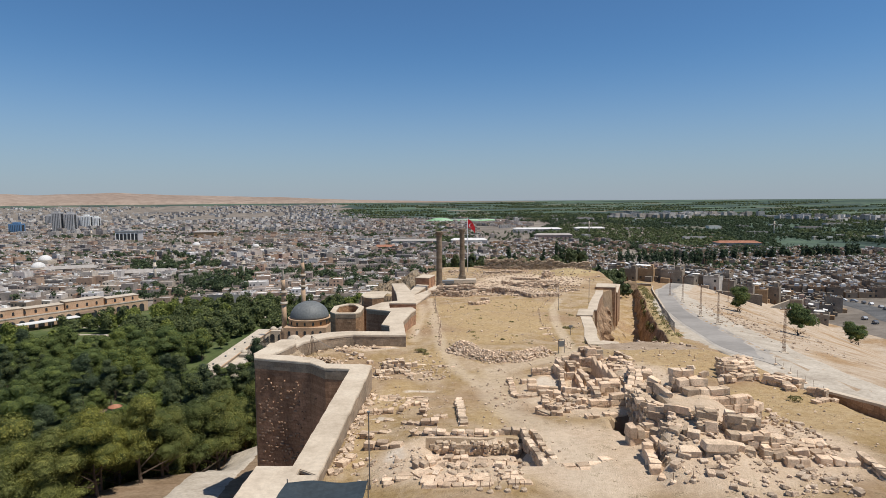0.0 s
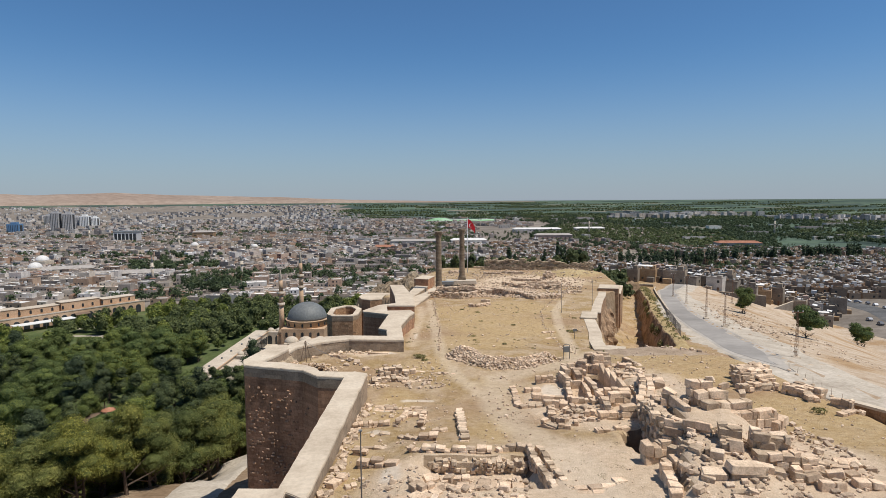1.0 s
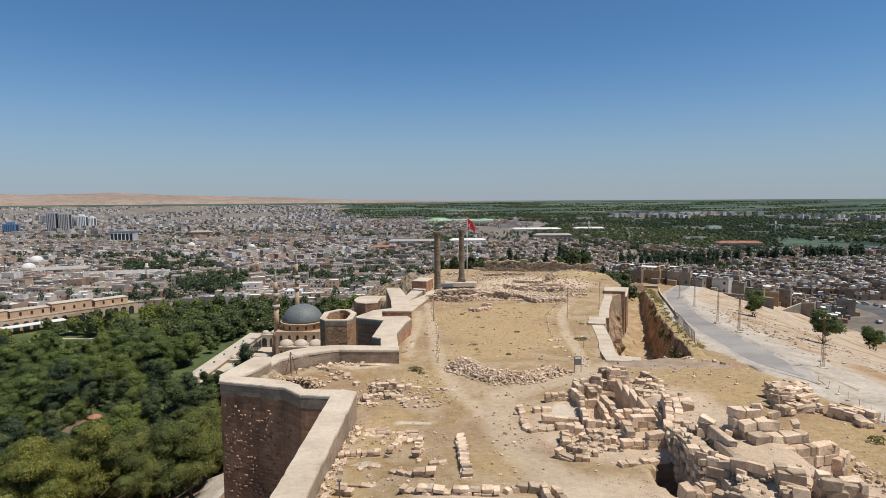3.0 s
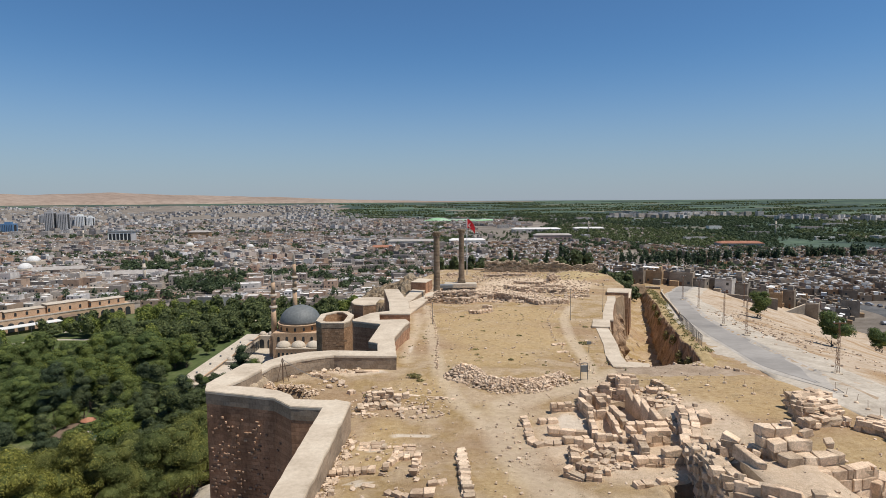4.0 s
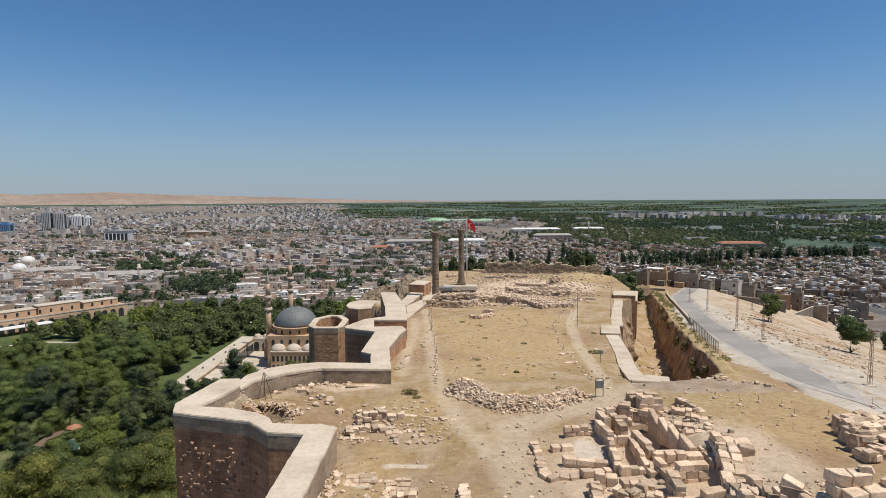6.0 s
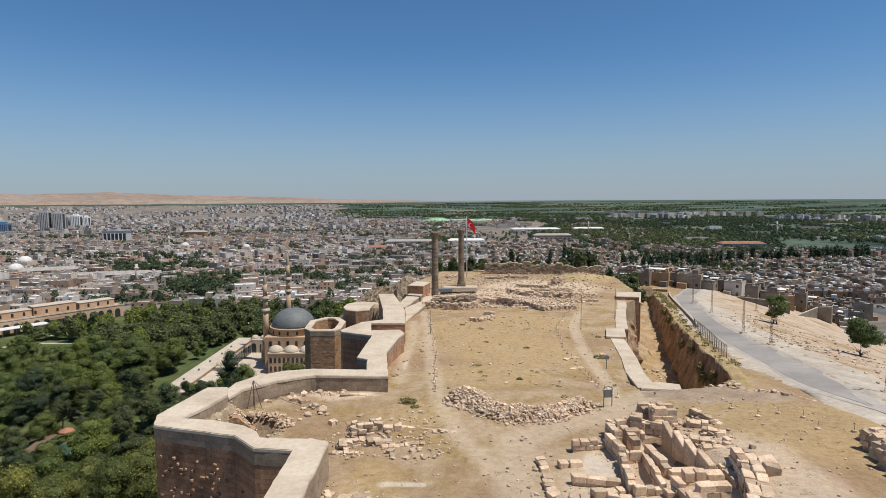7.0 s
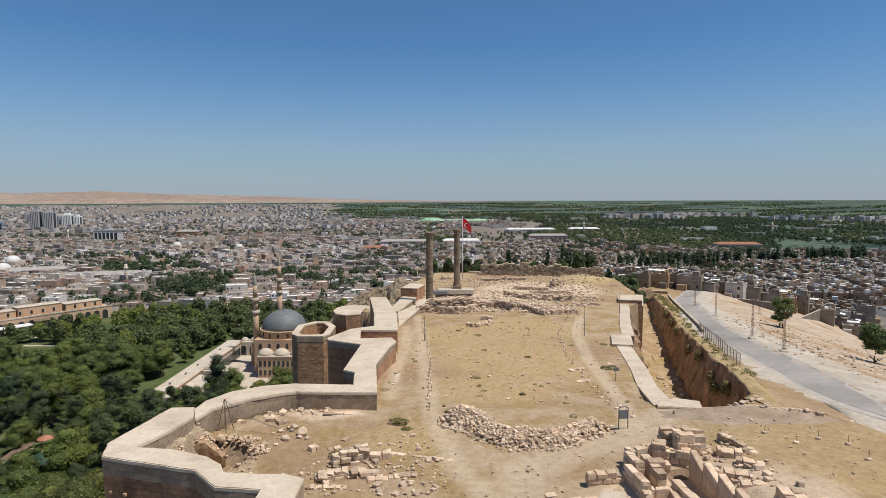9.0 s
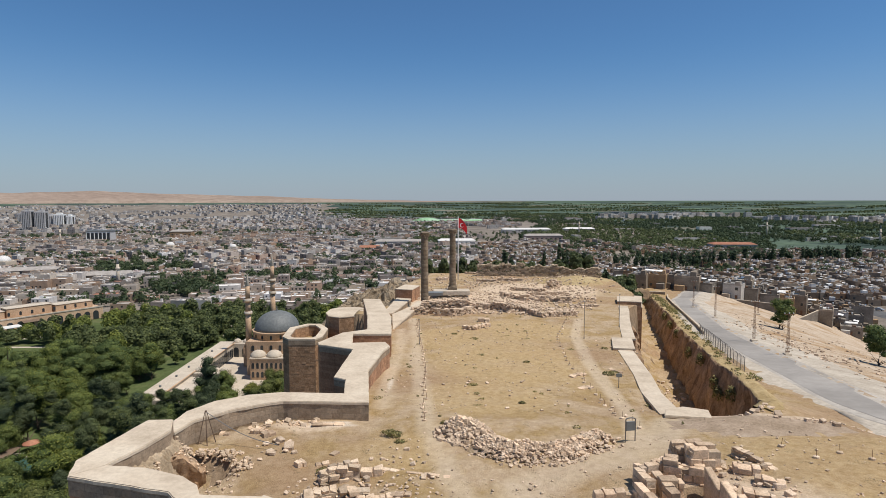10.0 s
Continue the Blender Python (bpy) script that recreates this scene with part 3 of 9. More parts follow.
def add_ring(bm, profile, sides, m=None, mat=0, closed=False, cap=True, phase=0.0):
    """Turns (radius, height) pairs round the upright axis."""
    m = m or Matrix()
    rings = []
    for r, z in profile:
        rings.append([bm.verts.new(m @ Vector((r * math.cos(phase + math.tau * k / sides), r * math.sin(phase + math.tau * k / sides), z))) for k in range(sides)])
    for a, b in zip(rings, rings[1:]):
        for k in range(sides):
            f = bm.faces.new((a[k], a[(k + 1) % sides], b[(k + 1) % sides], b[k]))
            f.material_index, f.smooth = mat, sides > 10
    if cap:
        bm.faces.new(rings[0][::-1]).material_index = mat
        bm.faces.new(rings[-1]).material_index = mat
    return bm


def ring_bm(profile, sides, m=None, cap=True, phase=0.0):
    return add_ring(bmesh.new(), profile, sides, m, 0, False, cap, phase)


def add_rod(bm, a, b, r0, r1=None, sides=6, mat=0):
    a, b = Vector(a), Vector(b)
    d = b - a
    m = Matrix.Translation(a) @ d.to_track_quat("Z", "Y").to_matrix().to_4x4()
    return add_ring(bm, ((r0, 0), (r1 if r1 is not None else r0, d.length)), sides, m, mat)


def strip(name, line, width, z_of, mat, lift, kind_label, category, step=1.5, shift=0.0, ragged=0.18):
    """A flat band that follows the ground along a line."""
    pts = []
    for (x0, y0), (x1, y1) in zip(line, line[1:]):
        n = max(1, int(math.hypot(x1 - x0, y1 - y0) / step))
        pts += [(x0 + (x1 - x0) * k / n, y0 + (y1 - y0) * k / n) for k in range(n)]
    pts.append(line[-1])
    verts, faces = [], []
    cuts = 15 if callable(width) or width > 5 else 5
    for i, (x, y) in enumerate(pts):
        a, b = pts[max(0, i - 1)], pts[min(len(pts) - 1, i + 1)]
        d = math.hypot(b[0] - a[0], b[1] - a[1]) or 1
        nx, ny = (b[1] - a[1]) / d, -(b[0] - a[0]) / d
        w = width(y) if callable(width) else width
        for k in range(cuts):
            s = k / (cuts - 1) - 0.5
            rim = k in (0, cuts - 1)
            wob = ragged * 2.0 * noise.noise(Vector((i * step * 0.07, s * 9, 1))) + 0.25 * ragged * noise.noise(Vector((i * step * 0.5, s * 9, 5)))
            wob *= abs(2 * s) ** 2
            px, py = x + nx * (w * s + wob + shift), y + ny * (w * s + wob + shift)
            verts.append((px, py, z_of(px, py) + (lift if not rim else min(0.0, lift - 0.16))))
        if i:
            for k in range(cuts - 1):
                q = cuts * (i - 1) + k
                faces.append((q, q + 1, q + cuts + 1, q + cuts))
    ob = new(name, raw_mesh(name, verts, faces, [mat]))
    for p in ob.data.polygons:
        p.use_smooth = True
    return tagged(ob, kind_label, category, kind="structure")


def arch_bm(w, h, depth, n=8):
    """A round-headed slab set in the wall: a surround, window glass, or an opening whose shade is its dark colour."""
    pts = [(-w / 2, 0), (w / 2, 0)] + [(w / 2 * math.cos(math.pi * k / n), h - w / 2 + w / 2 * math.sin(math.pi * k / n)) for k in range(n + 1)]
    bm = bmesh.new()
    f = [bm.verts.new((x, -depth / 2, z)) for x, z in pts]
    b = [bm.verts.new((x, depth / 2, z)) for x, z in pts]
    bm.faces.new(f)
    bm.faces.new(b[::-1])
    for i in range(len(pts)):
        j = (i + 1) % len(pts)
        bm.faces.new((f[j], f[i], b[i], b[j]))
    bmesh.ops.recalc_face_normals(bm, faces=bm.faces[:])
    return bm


# ---- the ground: one sheet from the castle hill to the horizon ----
def axis_steps(stops):
    out = [stops[0][0]]
    for (a, step), (b, _) in zip(stops, stops[1:]):
        n = max(1, round((b - a) / step))
        out += [a + (b - a) * (k + 1) / n for k in range(n)]
    return out


GX = axis_steps(((-4900, 260), (-1500, 90), (-500, 22), (-130, 4), (-60, 1.2), (-36, 1.0), (8, 0.5), (40, 0.6), (62, 1.0), (112, 4), (220, 16), (520, 60), (1500, 260), (4900, 1)))
GY = axis_steps(((-400, 40), (-40, 8), (20, 1.0), (40, 0.5), (80, 1.0), (94, 0.6), (100, 1.0), (310, 4), (420, 16), (800, 60), (1500, 130), (4900, 1)))


def relief(x, y):
    """Fine unevenness of the hill's soil; the plain stays even."""
    if -45 < x < 150 and -20 < y < 330:
        k = 0.16 * noise.noise(Vector((x * 0.35, y * 0.35, 0))) + 0.10 * noise.noise(Vector((x * 0.9, y * 0.9, 4)))
        if y > 98 and lerp_table(y, TRENCH_W) + 0.8 < x < lerp_table(y, TRENCH_E) - 1.5:
            k += 0.9 * noise.noise(Vector((x * 0.5, y * 0.3, 9))) + 0.5 * noise.noise(Vector((x * 1.3, y * 1.3, 19)))
        if abs(x - lerp_table(y, ROAD_X)) < 4.5:
            k *= 0.2
        return k
    return 0.0


def zone(x, y, steep):
    """0 hill soil, 1 bare rock, 2 stony slope, 3 gardens, 4 town, 5 fields"""
    west = lerp_table(y, WEST_EDGE)
    far = math.hypot(x, y)
    if y < 330 and west - 60 < x < 190:
        if x > lerp_table(y, ROAD_X) - 4 and y > 20:
            return 2
        if x < west - 3:
            return (1 if x > west - 62 + 12 * noise.noise(Vector((x * 0.1, y * 0.1, 1))) else 3) if y < 135 else 1 if (y < 165 and noise.noise(Vector((x * 0.1, y * 0.1, 2))) > -0.2) else 3
        spoil = ((x - 29.0 + 0.4 * (y - 88.0)) / 8.5) ** 2 + ((y - 88.0) / 4.4) ** 2 + 0.5 * noise.noise(Vector((x * 0.6, y * 0.6, 5)))
        ochre = ((x - 45) / 13) ** 2 + ((y - 236) / 11) ** 2 + 0.5 * noise.noise(Vector((x * 0.25, y * 0.25, 8)))
        return 1 if steep > 1.3 else 6 if spoil < 0.8 else 7 if ochre < 0.9 else 0
    if x < -30 and y < 430 and x > -480:
        return 3
    if x < -0.16 * y - 60 and far < 4050:
        return 4
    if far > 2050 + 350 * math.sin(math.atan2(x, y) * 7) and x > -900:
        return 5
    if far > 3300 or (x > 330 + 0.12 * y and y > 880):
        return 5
    return 4


verts = [(x, y, height(x, y) + relief(x, y)) for y in GY for x in GX]
faces, kinds = [], []
nx = len(GX)
for j in range(len(GY) - 1):
    for i in range(nx - 1):
        q = j * nx + i
        faces.append((q, q + 1, q + nx + 1, q + nx))
        zs = [verts[k][2] for k in faces[-1]]
        steep = (max(zs) - min(zs)) / max(0.5, GX[i + 1] - GX[i])
        kinds.append(zone((GX[i] + GX[i + 1]) / 2, (GY[j] + GY[j + 1]) / 2, steep))
ground = new("ground", raw_mesh("ground", verts, faces, ["earth", "cliff", "slope", "lawn", "town_dust", "fields", "spoil", "dry_grass", "verge"], kinds))
for p in ground.data.polygons:
    p.use_smooth = True


def near_line(x, y, line):
    best = 1e9
    for (ax, ay), (bx, by) in zip(line, line[1:]):
        t = max(0.0, min(1.0, ((x - ax) * (bx - ax) + (y - ay) * (by - ay)) / ((bx - ax) ** 2 + (by - ay) ** 2)))
        best = min(best, math.hypot(x - ax - t * (bx - ax), y - ay - t * (by - ay)))
    return best


# trodden ways over the hill, each with its half width
TRACKS = ((((10.5, 38), (9.5, 48), (6.5, 58), (5.2, 68), (6.0, 77), (11, 80.5), (16.5, 82.5), (21, 88), (23, 91)), 2.4),
          (((5.2, 68), (1.0, 78), (-1.2, 90), (-2.6, 110), (-4.2, 140), (-5.5, 160)), 1.3),
          (((16.5, 82.5), (19.8, 96), (21.5, 118), (24.5, 140), (30, 160)), 1.2),
          (((-6.0, 96), (-6.4, 112), (-6.0, 124), (-7.2, 146)), 1.2))
STRAW = ((31, 76, 11, 12), (34, 55, 9, 10), (10, 120, 13, 20), (16, 146, 12, 14), (5, 100, 9, 8), (-6, 67, 3.0, 8), (4.0, 57, 2.2, 5), (-7.5, 50, 2.2, 7), (42, 232, 16, 12), (-3.5, 84, 5, 4), (2, 138, 8, 12))
DIG = ((17, 66, 10, 12), (20, 45, 9, 10), (11, 45, 6, 9), (1, 45, 8, 6), (26, 44, 6, 7), (33, 93, 7, 4), (8, 190, 22, 22), (30, 215, 20, 22), (-12, 90.3, 4.5, 1.6))
PLASTER = ((-10.3, 90.4, 3.4, 0.9), (-6.8, 66.4, 1.7, 1.9), (-3.6, 69.3, 2.6, 0.7), (-6.9, 58.0, 1.3, 0.7), (12.0, 71.2, 1.5, 3.0), (-4.2, 46.8, 1.2, 2.6), (-6.2, 106, 0.5, 3.0))
soils = {"path": [], "straw": [], "dug": [], "plaster": []}
for x, y, z in verts:
    hill = -30 < x < 110 and 30 < y < 290
    soils["path"].append(max(smooth(1.5 * w, 0.4 * w, near_line(x, y, line)) for line, w in TRACKS) if hill else 0.0)
    soils["straw"].append(max(smooth(1.25, 0.6, math.hypot((x - cx) / rx, (y - cy) / ry)) for cx, cy, rx, ry in STRAW) if hill else 0.0)
    soils["dug"].append(max(smooth(1.25, 0.6, math.hypot((x - cx) / rx, (y - cy) / ry)) for cx, cy, rx, ry in DIG) if hill else 0.0)
    soils["plaster"].append(max(smooth(1.2, 0.7, math.hypot((x - cx) / rx, (y - cy) / ry)) for cx, cy, rx, ry in PLASTER) if hill else 0.0)
for name, values in soils.items():
    ground.data.attributes.new(name, "FLOAT", "POINT").data.foreach_set("value", values)
tagged(ground, "dry ochre castle hill falling to gardens, town and plain", "ground", kind="structure")

ROAD_LINE = [(x, y) for x, y, z in ROAD]
strip("road_verge", ROAD_LINE, lambda y: 13.0 + 7.0 * smooth(70, 130, y) - 9.0 * smooth(200, 260, y), height, "verge", 0.10, "pale crushed-stone verge along the hill road", "verge", 1.5, 3.2, 1.1)
ASPHALT = [(52.6, 97.5), (53.0, 103), (55, 115)] + ROAD_LINE[4:]
strip("road_edge", [(52.3, 92.5)] + ASPHALT, lambda y: 0.8 + 8.0 * smooth(91, 106, y), height, "road_dust", 0.115, "grey dust drifted over the road's edges", "road", 1.0, 0.2, 0.45)
strip("road", ASPHALT, lambda y: 0.6 + 6.0 * smooth(96.5, 111, y), height, "dusty_road", 0.13, "worn grey asphalt road dusted with pale earth", "road", 1.0, 0.0, 0.22)
# the moat's eastern rock face, with the grassy lip above it
mv, mf, mi = [], [], []
ROWS = 15
stations = [99.5 + 0.75 * k for k in range(248)]
for k, y in enumerate(stations):
    b = lerp_table(y, TRENCH_E)
    x2 = lerp_table(y + 1.0, TRENCH_E)
    d = math.hypot(x2 - b, 1.0)
    ox, oy = -1.0 / d, (x2 - b) / d              # towards the open moat
    rim_x, rim_y = b + 0.45 * noise.noise(Vector((0, y * 0.35, 3))), y
    top, low = height(b + 1.4, y) + 0.1, moat_bed(y) - 1.0
    lean = 2.4 * smooth(101, 122, y)
    for q in range(ROWS):
        s = q / (ROWS - 1)
        z = low + (top - low) * s
        out = lean * (1 - s)
        rough = smooth(1.0, 0.86, s)
        out += rough * (1.1 * noise.noise(Vector((y * 0.13, z * 0.13, 2))) + 0.7 * noise.noise(Vector((y * 0.33, z * 0.30, 5))) + 0.4 * noise.noise(Vector((y * 0.9, z * 0.8, 8))))
        mv.append((rim_x + ox * out, rim_y + oy * out, z + 0.25 * (1 - rough) * noise.noise(Vector((y * 0.7, s, 1)))))
    for w, lift in ((0.6, 0.18), (1.3, 0.16), (2.0, 0.10), (2.8, -0.12)):
        px, py = rim_x - ox * w, rim_y - oy * w
        mv.append((px, py, max(height(px, py), height(b + 1.4, y) - 0.4 * w) + lift + 0.14 * noise.noise(Vector((px * 1.3, py * 1.3, 6)))))
    if k:
        n = ROWS + 4
        for q in range(n - 1):
            a = n * (k - 1) + q
            mf.append((a, a + 1, a + n + 1, a + n))
            mi.append(0 if q < ROWS - 1 else 1)
moat_face = new("moat_rock_face", raw_mesh("moat_rock_face", mv, mf, ["moat_rock", "dry_grass"], mi))
for p in moat_face.data.polygons:
    p.use_smooth = True
tagged(moat_face, "rough brown rock-cut face of the moat with a grassy lip", "rock face", kind="structure")

strip("street", [(190, 440), (224, 362), (232, 345), (228, 318), (216, 286), (214, 250), (222, 200)], 13.0, height, "asphalt", 0.12, "dark asphalt street at the foot of the hill", "road", 4.0)

for line, wide in (([(-250, 330), (-228, 345), (-205, 345), (-180, 362), (-150, 366), (-118, 372)], 3.0), ([(-205, 345), (-196, 320), (-176, 305), (-150, 306)], 2.6), ([(-240, 362), (-215, 372), (-160, 392), (-120, 398)], 4.0)):
    strip("garden_walk", line, wide, height, "verge", 0.15, "pale paved walk through the garden lawns", "path", 3.0, 0.0, 0.1)
# the pale drive below the castle wall
dv, df = [], []
for k in range(84):
    y = 8 + 1.4 * k
    west = lerp_table(y, ((8, -24.0), (60, -28.0), (84, -33.0), (100, -35.5), (120, -39.0)))
    wide = 8.0 + 0.12 * math.sin(y * 0.21)
    for q in range(11):
        x = west - wide * q / 10
        dv.append((x, y, height(x, y) + relief(x, y) + (0.2 if 0 < q < 10 else -0.1)))
        if k and q:
            a = 11 * k + q
            df.append((a - 12, a - 11, a, a - 1))
drive = new("garden_drive", raw_mesh("garden_drive", dv, df, ["verge"]))
for p in drive.data.polygons:
    p.use_smooth = True
tagged(drive, "pale concrete drive below the castle wall", "path", kind="structure")

# hills on the horizon
hv, hf = [], []
HN = 150
for row in range(9):
    for k in range(HN + 1):
        s = k / HN
        ang = radians(-52 + 60 * s)
        r = 4350 + 60 * row
        ridge = (1 - smooth(0.30, 0.88, s)) * 78 + 10 * (1 - smooth(0.75, 1.0, s))
        z = -2 + (ridge * (0.86 + 0.22 * noise.noise(Vector((s * 9, 0, 2))) + 0.10 * noise.noise(Vector((s * 31, row * 0.3, 5))))) * (row / 8) ** 0.8
        hv.append((r * math.sin(ang), r * math.cos(ang), z - 12 * (row == 0)))
for row in range(8):
    for k in range(HN):
        q = row * (HN + 1) + k
        hf.append((q, q + 1, q + HN + 2, q + HN + 1))
hills = new("hills", raw_mesh("hills", hv, hf, ["hill_far"]))
tagged(hills, "low bare pinkish hills along the horizon", "hills", kind="structure")


# ---- castle walls ----
def rampart(name, outline, foot, top, body, label, group="castle walls", coping=0.28, over=0.05, batter=0.0, course=None):
    """A wall or tower: a masonry body over an outline, and a pale coping slab that stands a little proud."""
    x, y = outline[0]
    ob = thing(name, Matrix.Translation((x, y, foot)), label, "castle wall", group)
    inv = Matrix.Translation((-x, -y, -foot))
    bm = add_prism(bmesh.new(), outline, foot, top - coping, batter=batter)
    bm.transform(inv)
    part("body", bm, body, ob)
    if course:
        bm = add_prism(bmesh.new(), grown(outline, 0.03), top - coping - course, top - coping - 0.004)
        bm.transform(inv)
        part("upper_course", bm, "parapet", ob, "grey-brown restored upper courses")
    bm = add_prism(bmesh.new(), broken_edge(grown(outline, over)), top - coping, top)
    edges = [e for e in bm.edges if all(v.co.z > top - 0.01 for v in e.verts)]
    bmesh.ops.bevel(bm, geom=edges, offset=0.06, segments=2, affect="EDGES")
    bm.transform(inv)
    part("coping", bm, "coping", ob, "smooth pale beige mortar coping")
    return ob


def broken_edge(outline):
    """The outline with its long sides worn uneven, as mortar edges are."""
    out = []
    for (ax, ay), (bx, by) in zip(outline, outline[1:] + outline[:1]):
        run = math.hypot(bx - ax, by - ay)
        n = max(1, int(run / 0.7))
        for k in range(n):
            s = k / n
            w = 0.09 * noise.noise(Vector(((ax + (bx - ax) * s) * 1.1, (ay + (by - ay) * s) * 1.1, 7))) if k else 0.0
            out.append((ax + (bx - ax) * s + w * (by - ay) / run, ay + (by - ay) * s - w * (bx - ax) / run))
    return out


def grown(outline, d):
    """The outline moved outward by d."""
    n = len(outline)
    area = sum(outline[i][0] * outline[(i + 1) % n][1] - outline[(i + 1) % n][0] * outline[i][1] for i in range(n))
    s = 1 if area > 0 else -1
    out = []
    for i in range(n):
        (ax, ay), (bx, by), (cx, cy) = outline[i - 1], outline[i], outline[(i + 1) % n]
        u, v = Vector((bx - ax, by - ay)).normalized(), Vector((cx - bx, cy - by)).normalized()
        nrm = (Vector((u.y, -u.x)) + Vector((v.y, -v.x)))
        nrm = nrm / max(0.35, nrm.length_squared / 2)
        out.append((bx + s * d * nrm.x, by + s * d * nrm.y))
    return out


# the wall walk beside the ruins, the terrace before it and the great corner bastion
rampart("castle_wall", [(-14.7, 10), (-9.6, 10), (-9.6, 41.6), (-11.3, 41.6), (-11.3, 43.1), (-14.7, 43.1)], -12, 6.95, "bastion", "broad castle terrace with a pale mortar top", course=0.9)
rampart("castle_wall", [(-11.9, 43.1), (-9.65, 41.6), (-9.55, 70.6), (-11.2, 71.4), (-11.95, 69.15)], 1.0, 6.91, "parapet", "long straight castle wall with a pale mortar walk")
bastion_ob = rampart("bastion", [(-25.1, 74.1), (-17.4, 71.9), (-15.1, 69.5), (-11.95, 69.1), (-11.2, 71.2), (-15.3, 71.5), (-16.0, 72.8), (-17.4, 74.0), (-20.6, 75.3), (-23.5, 75.7)], -19, 6.9, "bastion", "tall dark-brown corner bastion with projecting stones and pale coping", course=1.1)
rampart("bastion_flank", [(-25.15, 74.2), (-23.6, 75.8), (-23.3, 76.8), (-22.5, 79.0), (-21.9, 82.1), (-22.7, 84.4), (-24.7, 84.3), (-25.6, 79.4), (-26.1, 76.6)], -22, 6.86, "bastion", "curving flank of the corner bastion with pale coping", course=1.0)
rampart("parapet_wall", [(-24.0, 84.6), (-22.7, 84.6), (-22.1, 87.3), (-19.3, 90.2), (-16.5, 91.8), (-15.4, 92.2), (-7.0, 91.8), (-7.05, 92.3), (-9.7, 94.4), (-16.2, 94.9), (-19.4, 94.1), (-22.1, 92.3), (-23.7, 89.5)], -22, 5.7, "parapet", "curved low parapet of squared grey stone with wide coping")
# the toothed wall beyond it
rampart("castle_wall", [(-7.05, 92.35), (-8.4, 103.3), (-7.5, 111.8), (-6.8, 114.7), (-7.6, 116.9), (-12.1, 116.4), (-16.5, 115.5), (-11.5, 113.0), (-11.9, 100.7), (-10.4, 99.7), (-9.8, 94.6)], -27, 5.5, "bastion", "toothed castle wall with a wide pale coping", course=0.7)
rampart("castle_wall", [(-16.5, 115.55), (-12.2, 116.5), (-12.9, 122.3), (-7.2, 122.2), (-7.6, 128.1), (-11.5, 124.9), (-14.6, 123.0), (-17.0, 117.0)], -30, 5.42, "bastion", "stepped return of the castle wall with pale coping")
rampart("castle_wall", [(-7.7, 128.2), (-8.9, 143.8), (-12.9, 163.5), (-16.5, 163.5), (-13.4, 144.9), (-11.6, 129.5), (-11.4, 125.3)], -36, 3.6, "bastion", "straight castle wall with broad pale coping")
rampart("castle_wall", [(-8.8, 146.0), (-5.0, 168.0), (-3.8, 177.2), (-5.2, 177.6), (-6.6, 170.0), (-10.0, 161.0)], -4, 0.7, "parapet", "low restored parapet with pale coping")
rampart("castle_wall", [(-12.5, 164.0), (-10.2, 164.5), (-7.0, 183.5), (-10.7, 185)], -8, 0.2, "parapet", "low return wall near the columns")
rampart("gate_tower", [(-11.5, 190), (-7.0, 188.5), (-5.2, 196), (-9.5, 198)], -8, 1.7, "bastion", "brown stone tower stump near the columns", coping=0.15)

# the eight-sided open tower and the flat-topped half-round one
octagon = [(-24.2, 156.0), (-24.4, 163.6), (-27.0, 168.6), (-30.0, 168.8), (-33.0, 164.8), (-32.4, 156.3), (-30.6, 153.9), (-25.2, 153.9)][::-1]
tower = thing("octagonal_tower", Matrix.Translation((-28, 161, -40)), "warm brown eight-sided stone tower with an open hollow top", "tower", "castle towers")
inner = grown(octagon, -1.35)
to_base = Matrix.Translation((28, -161, 40))
bm = bmesh.new()
ring_o = [bm.verts.new((x, y, -3.3)) for x, y in octagon]
ring_i = [bm.verts.new((x, y, -3.3)) for x, y in inner]
base_o = [bm.verts.new((x, y, -40)) for x, y in octagon]
base_i = [bm.verts.new((x, y, -5.6)) for x, y in inner]
for k in range(8):
    j = (k + 1) % 8
    bm.faces.new((base_o[k], base_o[j], ring_o[j], ring_o[k]))
    bm.faces.new((ring_i[k], ring_i[j], base_i[j], base_i[k]))
    bm.faces.new((ring_o[k], ring_o[j], ring_i[j], ring_i[k]))
bm.faces.new(base_i).material_index = 1
bmesh.ops.recalc_face_normals(bm, faces=bm.faces[:])
bm.transform(to_base)
tower_body = part("body", bm, ["warm_bastion", "earth"], tower)
bm = bmesh.new()
out_ring, in_ring = grown(octagon, 0.05), grown(octagon, -1.4)
for k in range(8):
    j = (k + 1) % 8
    add_prism(bm, [out_ring[k], out_ring[j], in_ring[j], in_ring[k]], -3.3, -3.0)
bmesh.ops.remove_doubles(bm, verts=bm.verts[:], dist=0.002)
bm.transform(to_base)
part("coping", bm, "coping", tower, "pale mortar rim round the hollow top")
bm = bmesh.new()
hole = grown(octagon, 0.04)
for k in range(8):
    j = (k + 1) % 8
    add_prism(bm, [hole[k], hole[j], octagon[j], octagon[k]], -4.3, -3.32)
bm.transform(to_base)
part("upper_course", bm, "parapet", tower, "smooth grey restored course")
rampart("half_round_tower", [(-17.6, 167.6), (-17.2, 176.0), (-19.5, 178.0), (-22.0, 178.2), (-24.3, 177.7), (-26.0, 175.4), (-26.2, 171.0), (-24.8, 167.0), (-22.3, 165.6)], -40, -0.9, "warm_bastion", "half-round stone tower with a flat pale roof", "castle towers", coping=0.2)

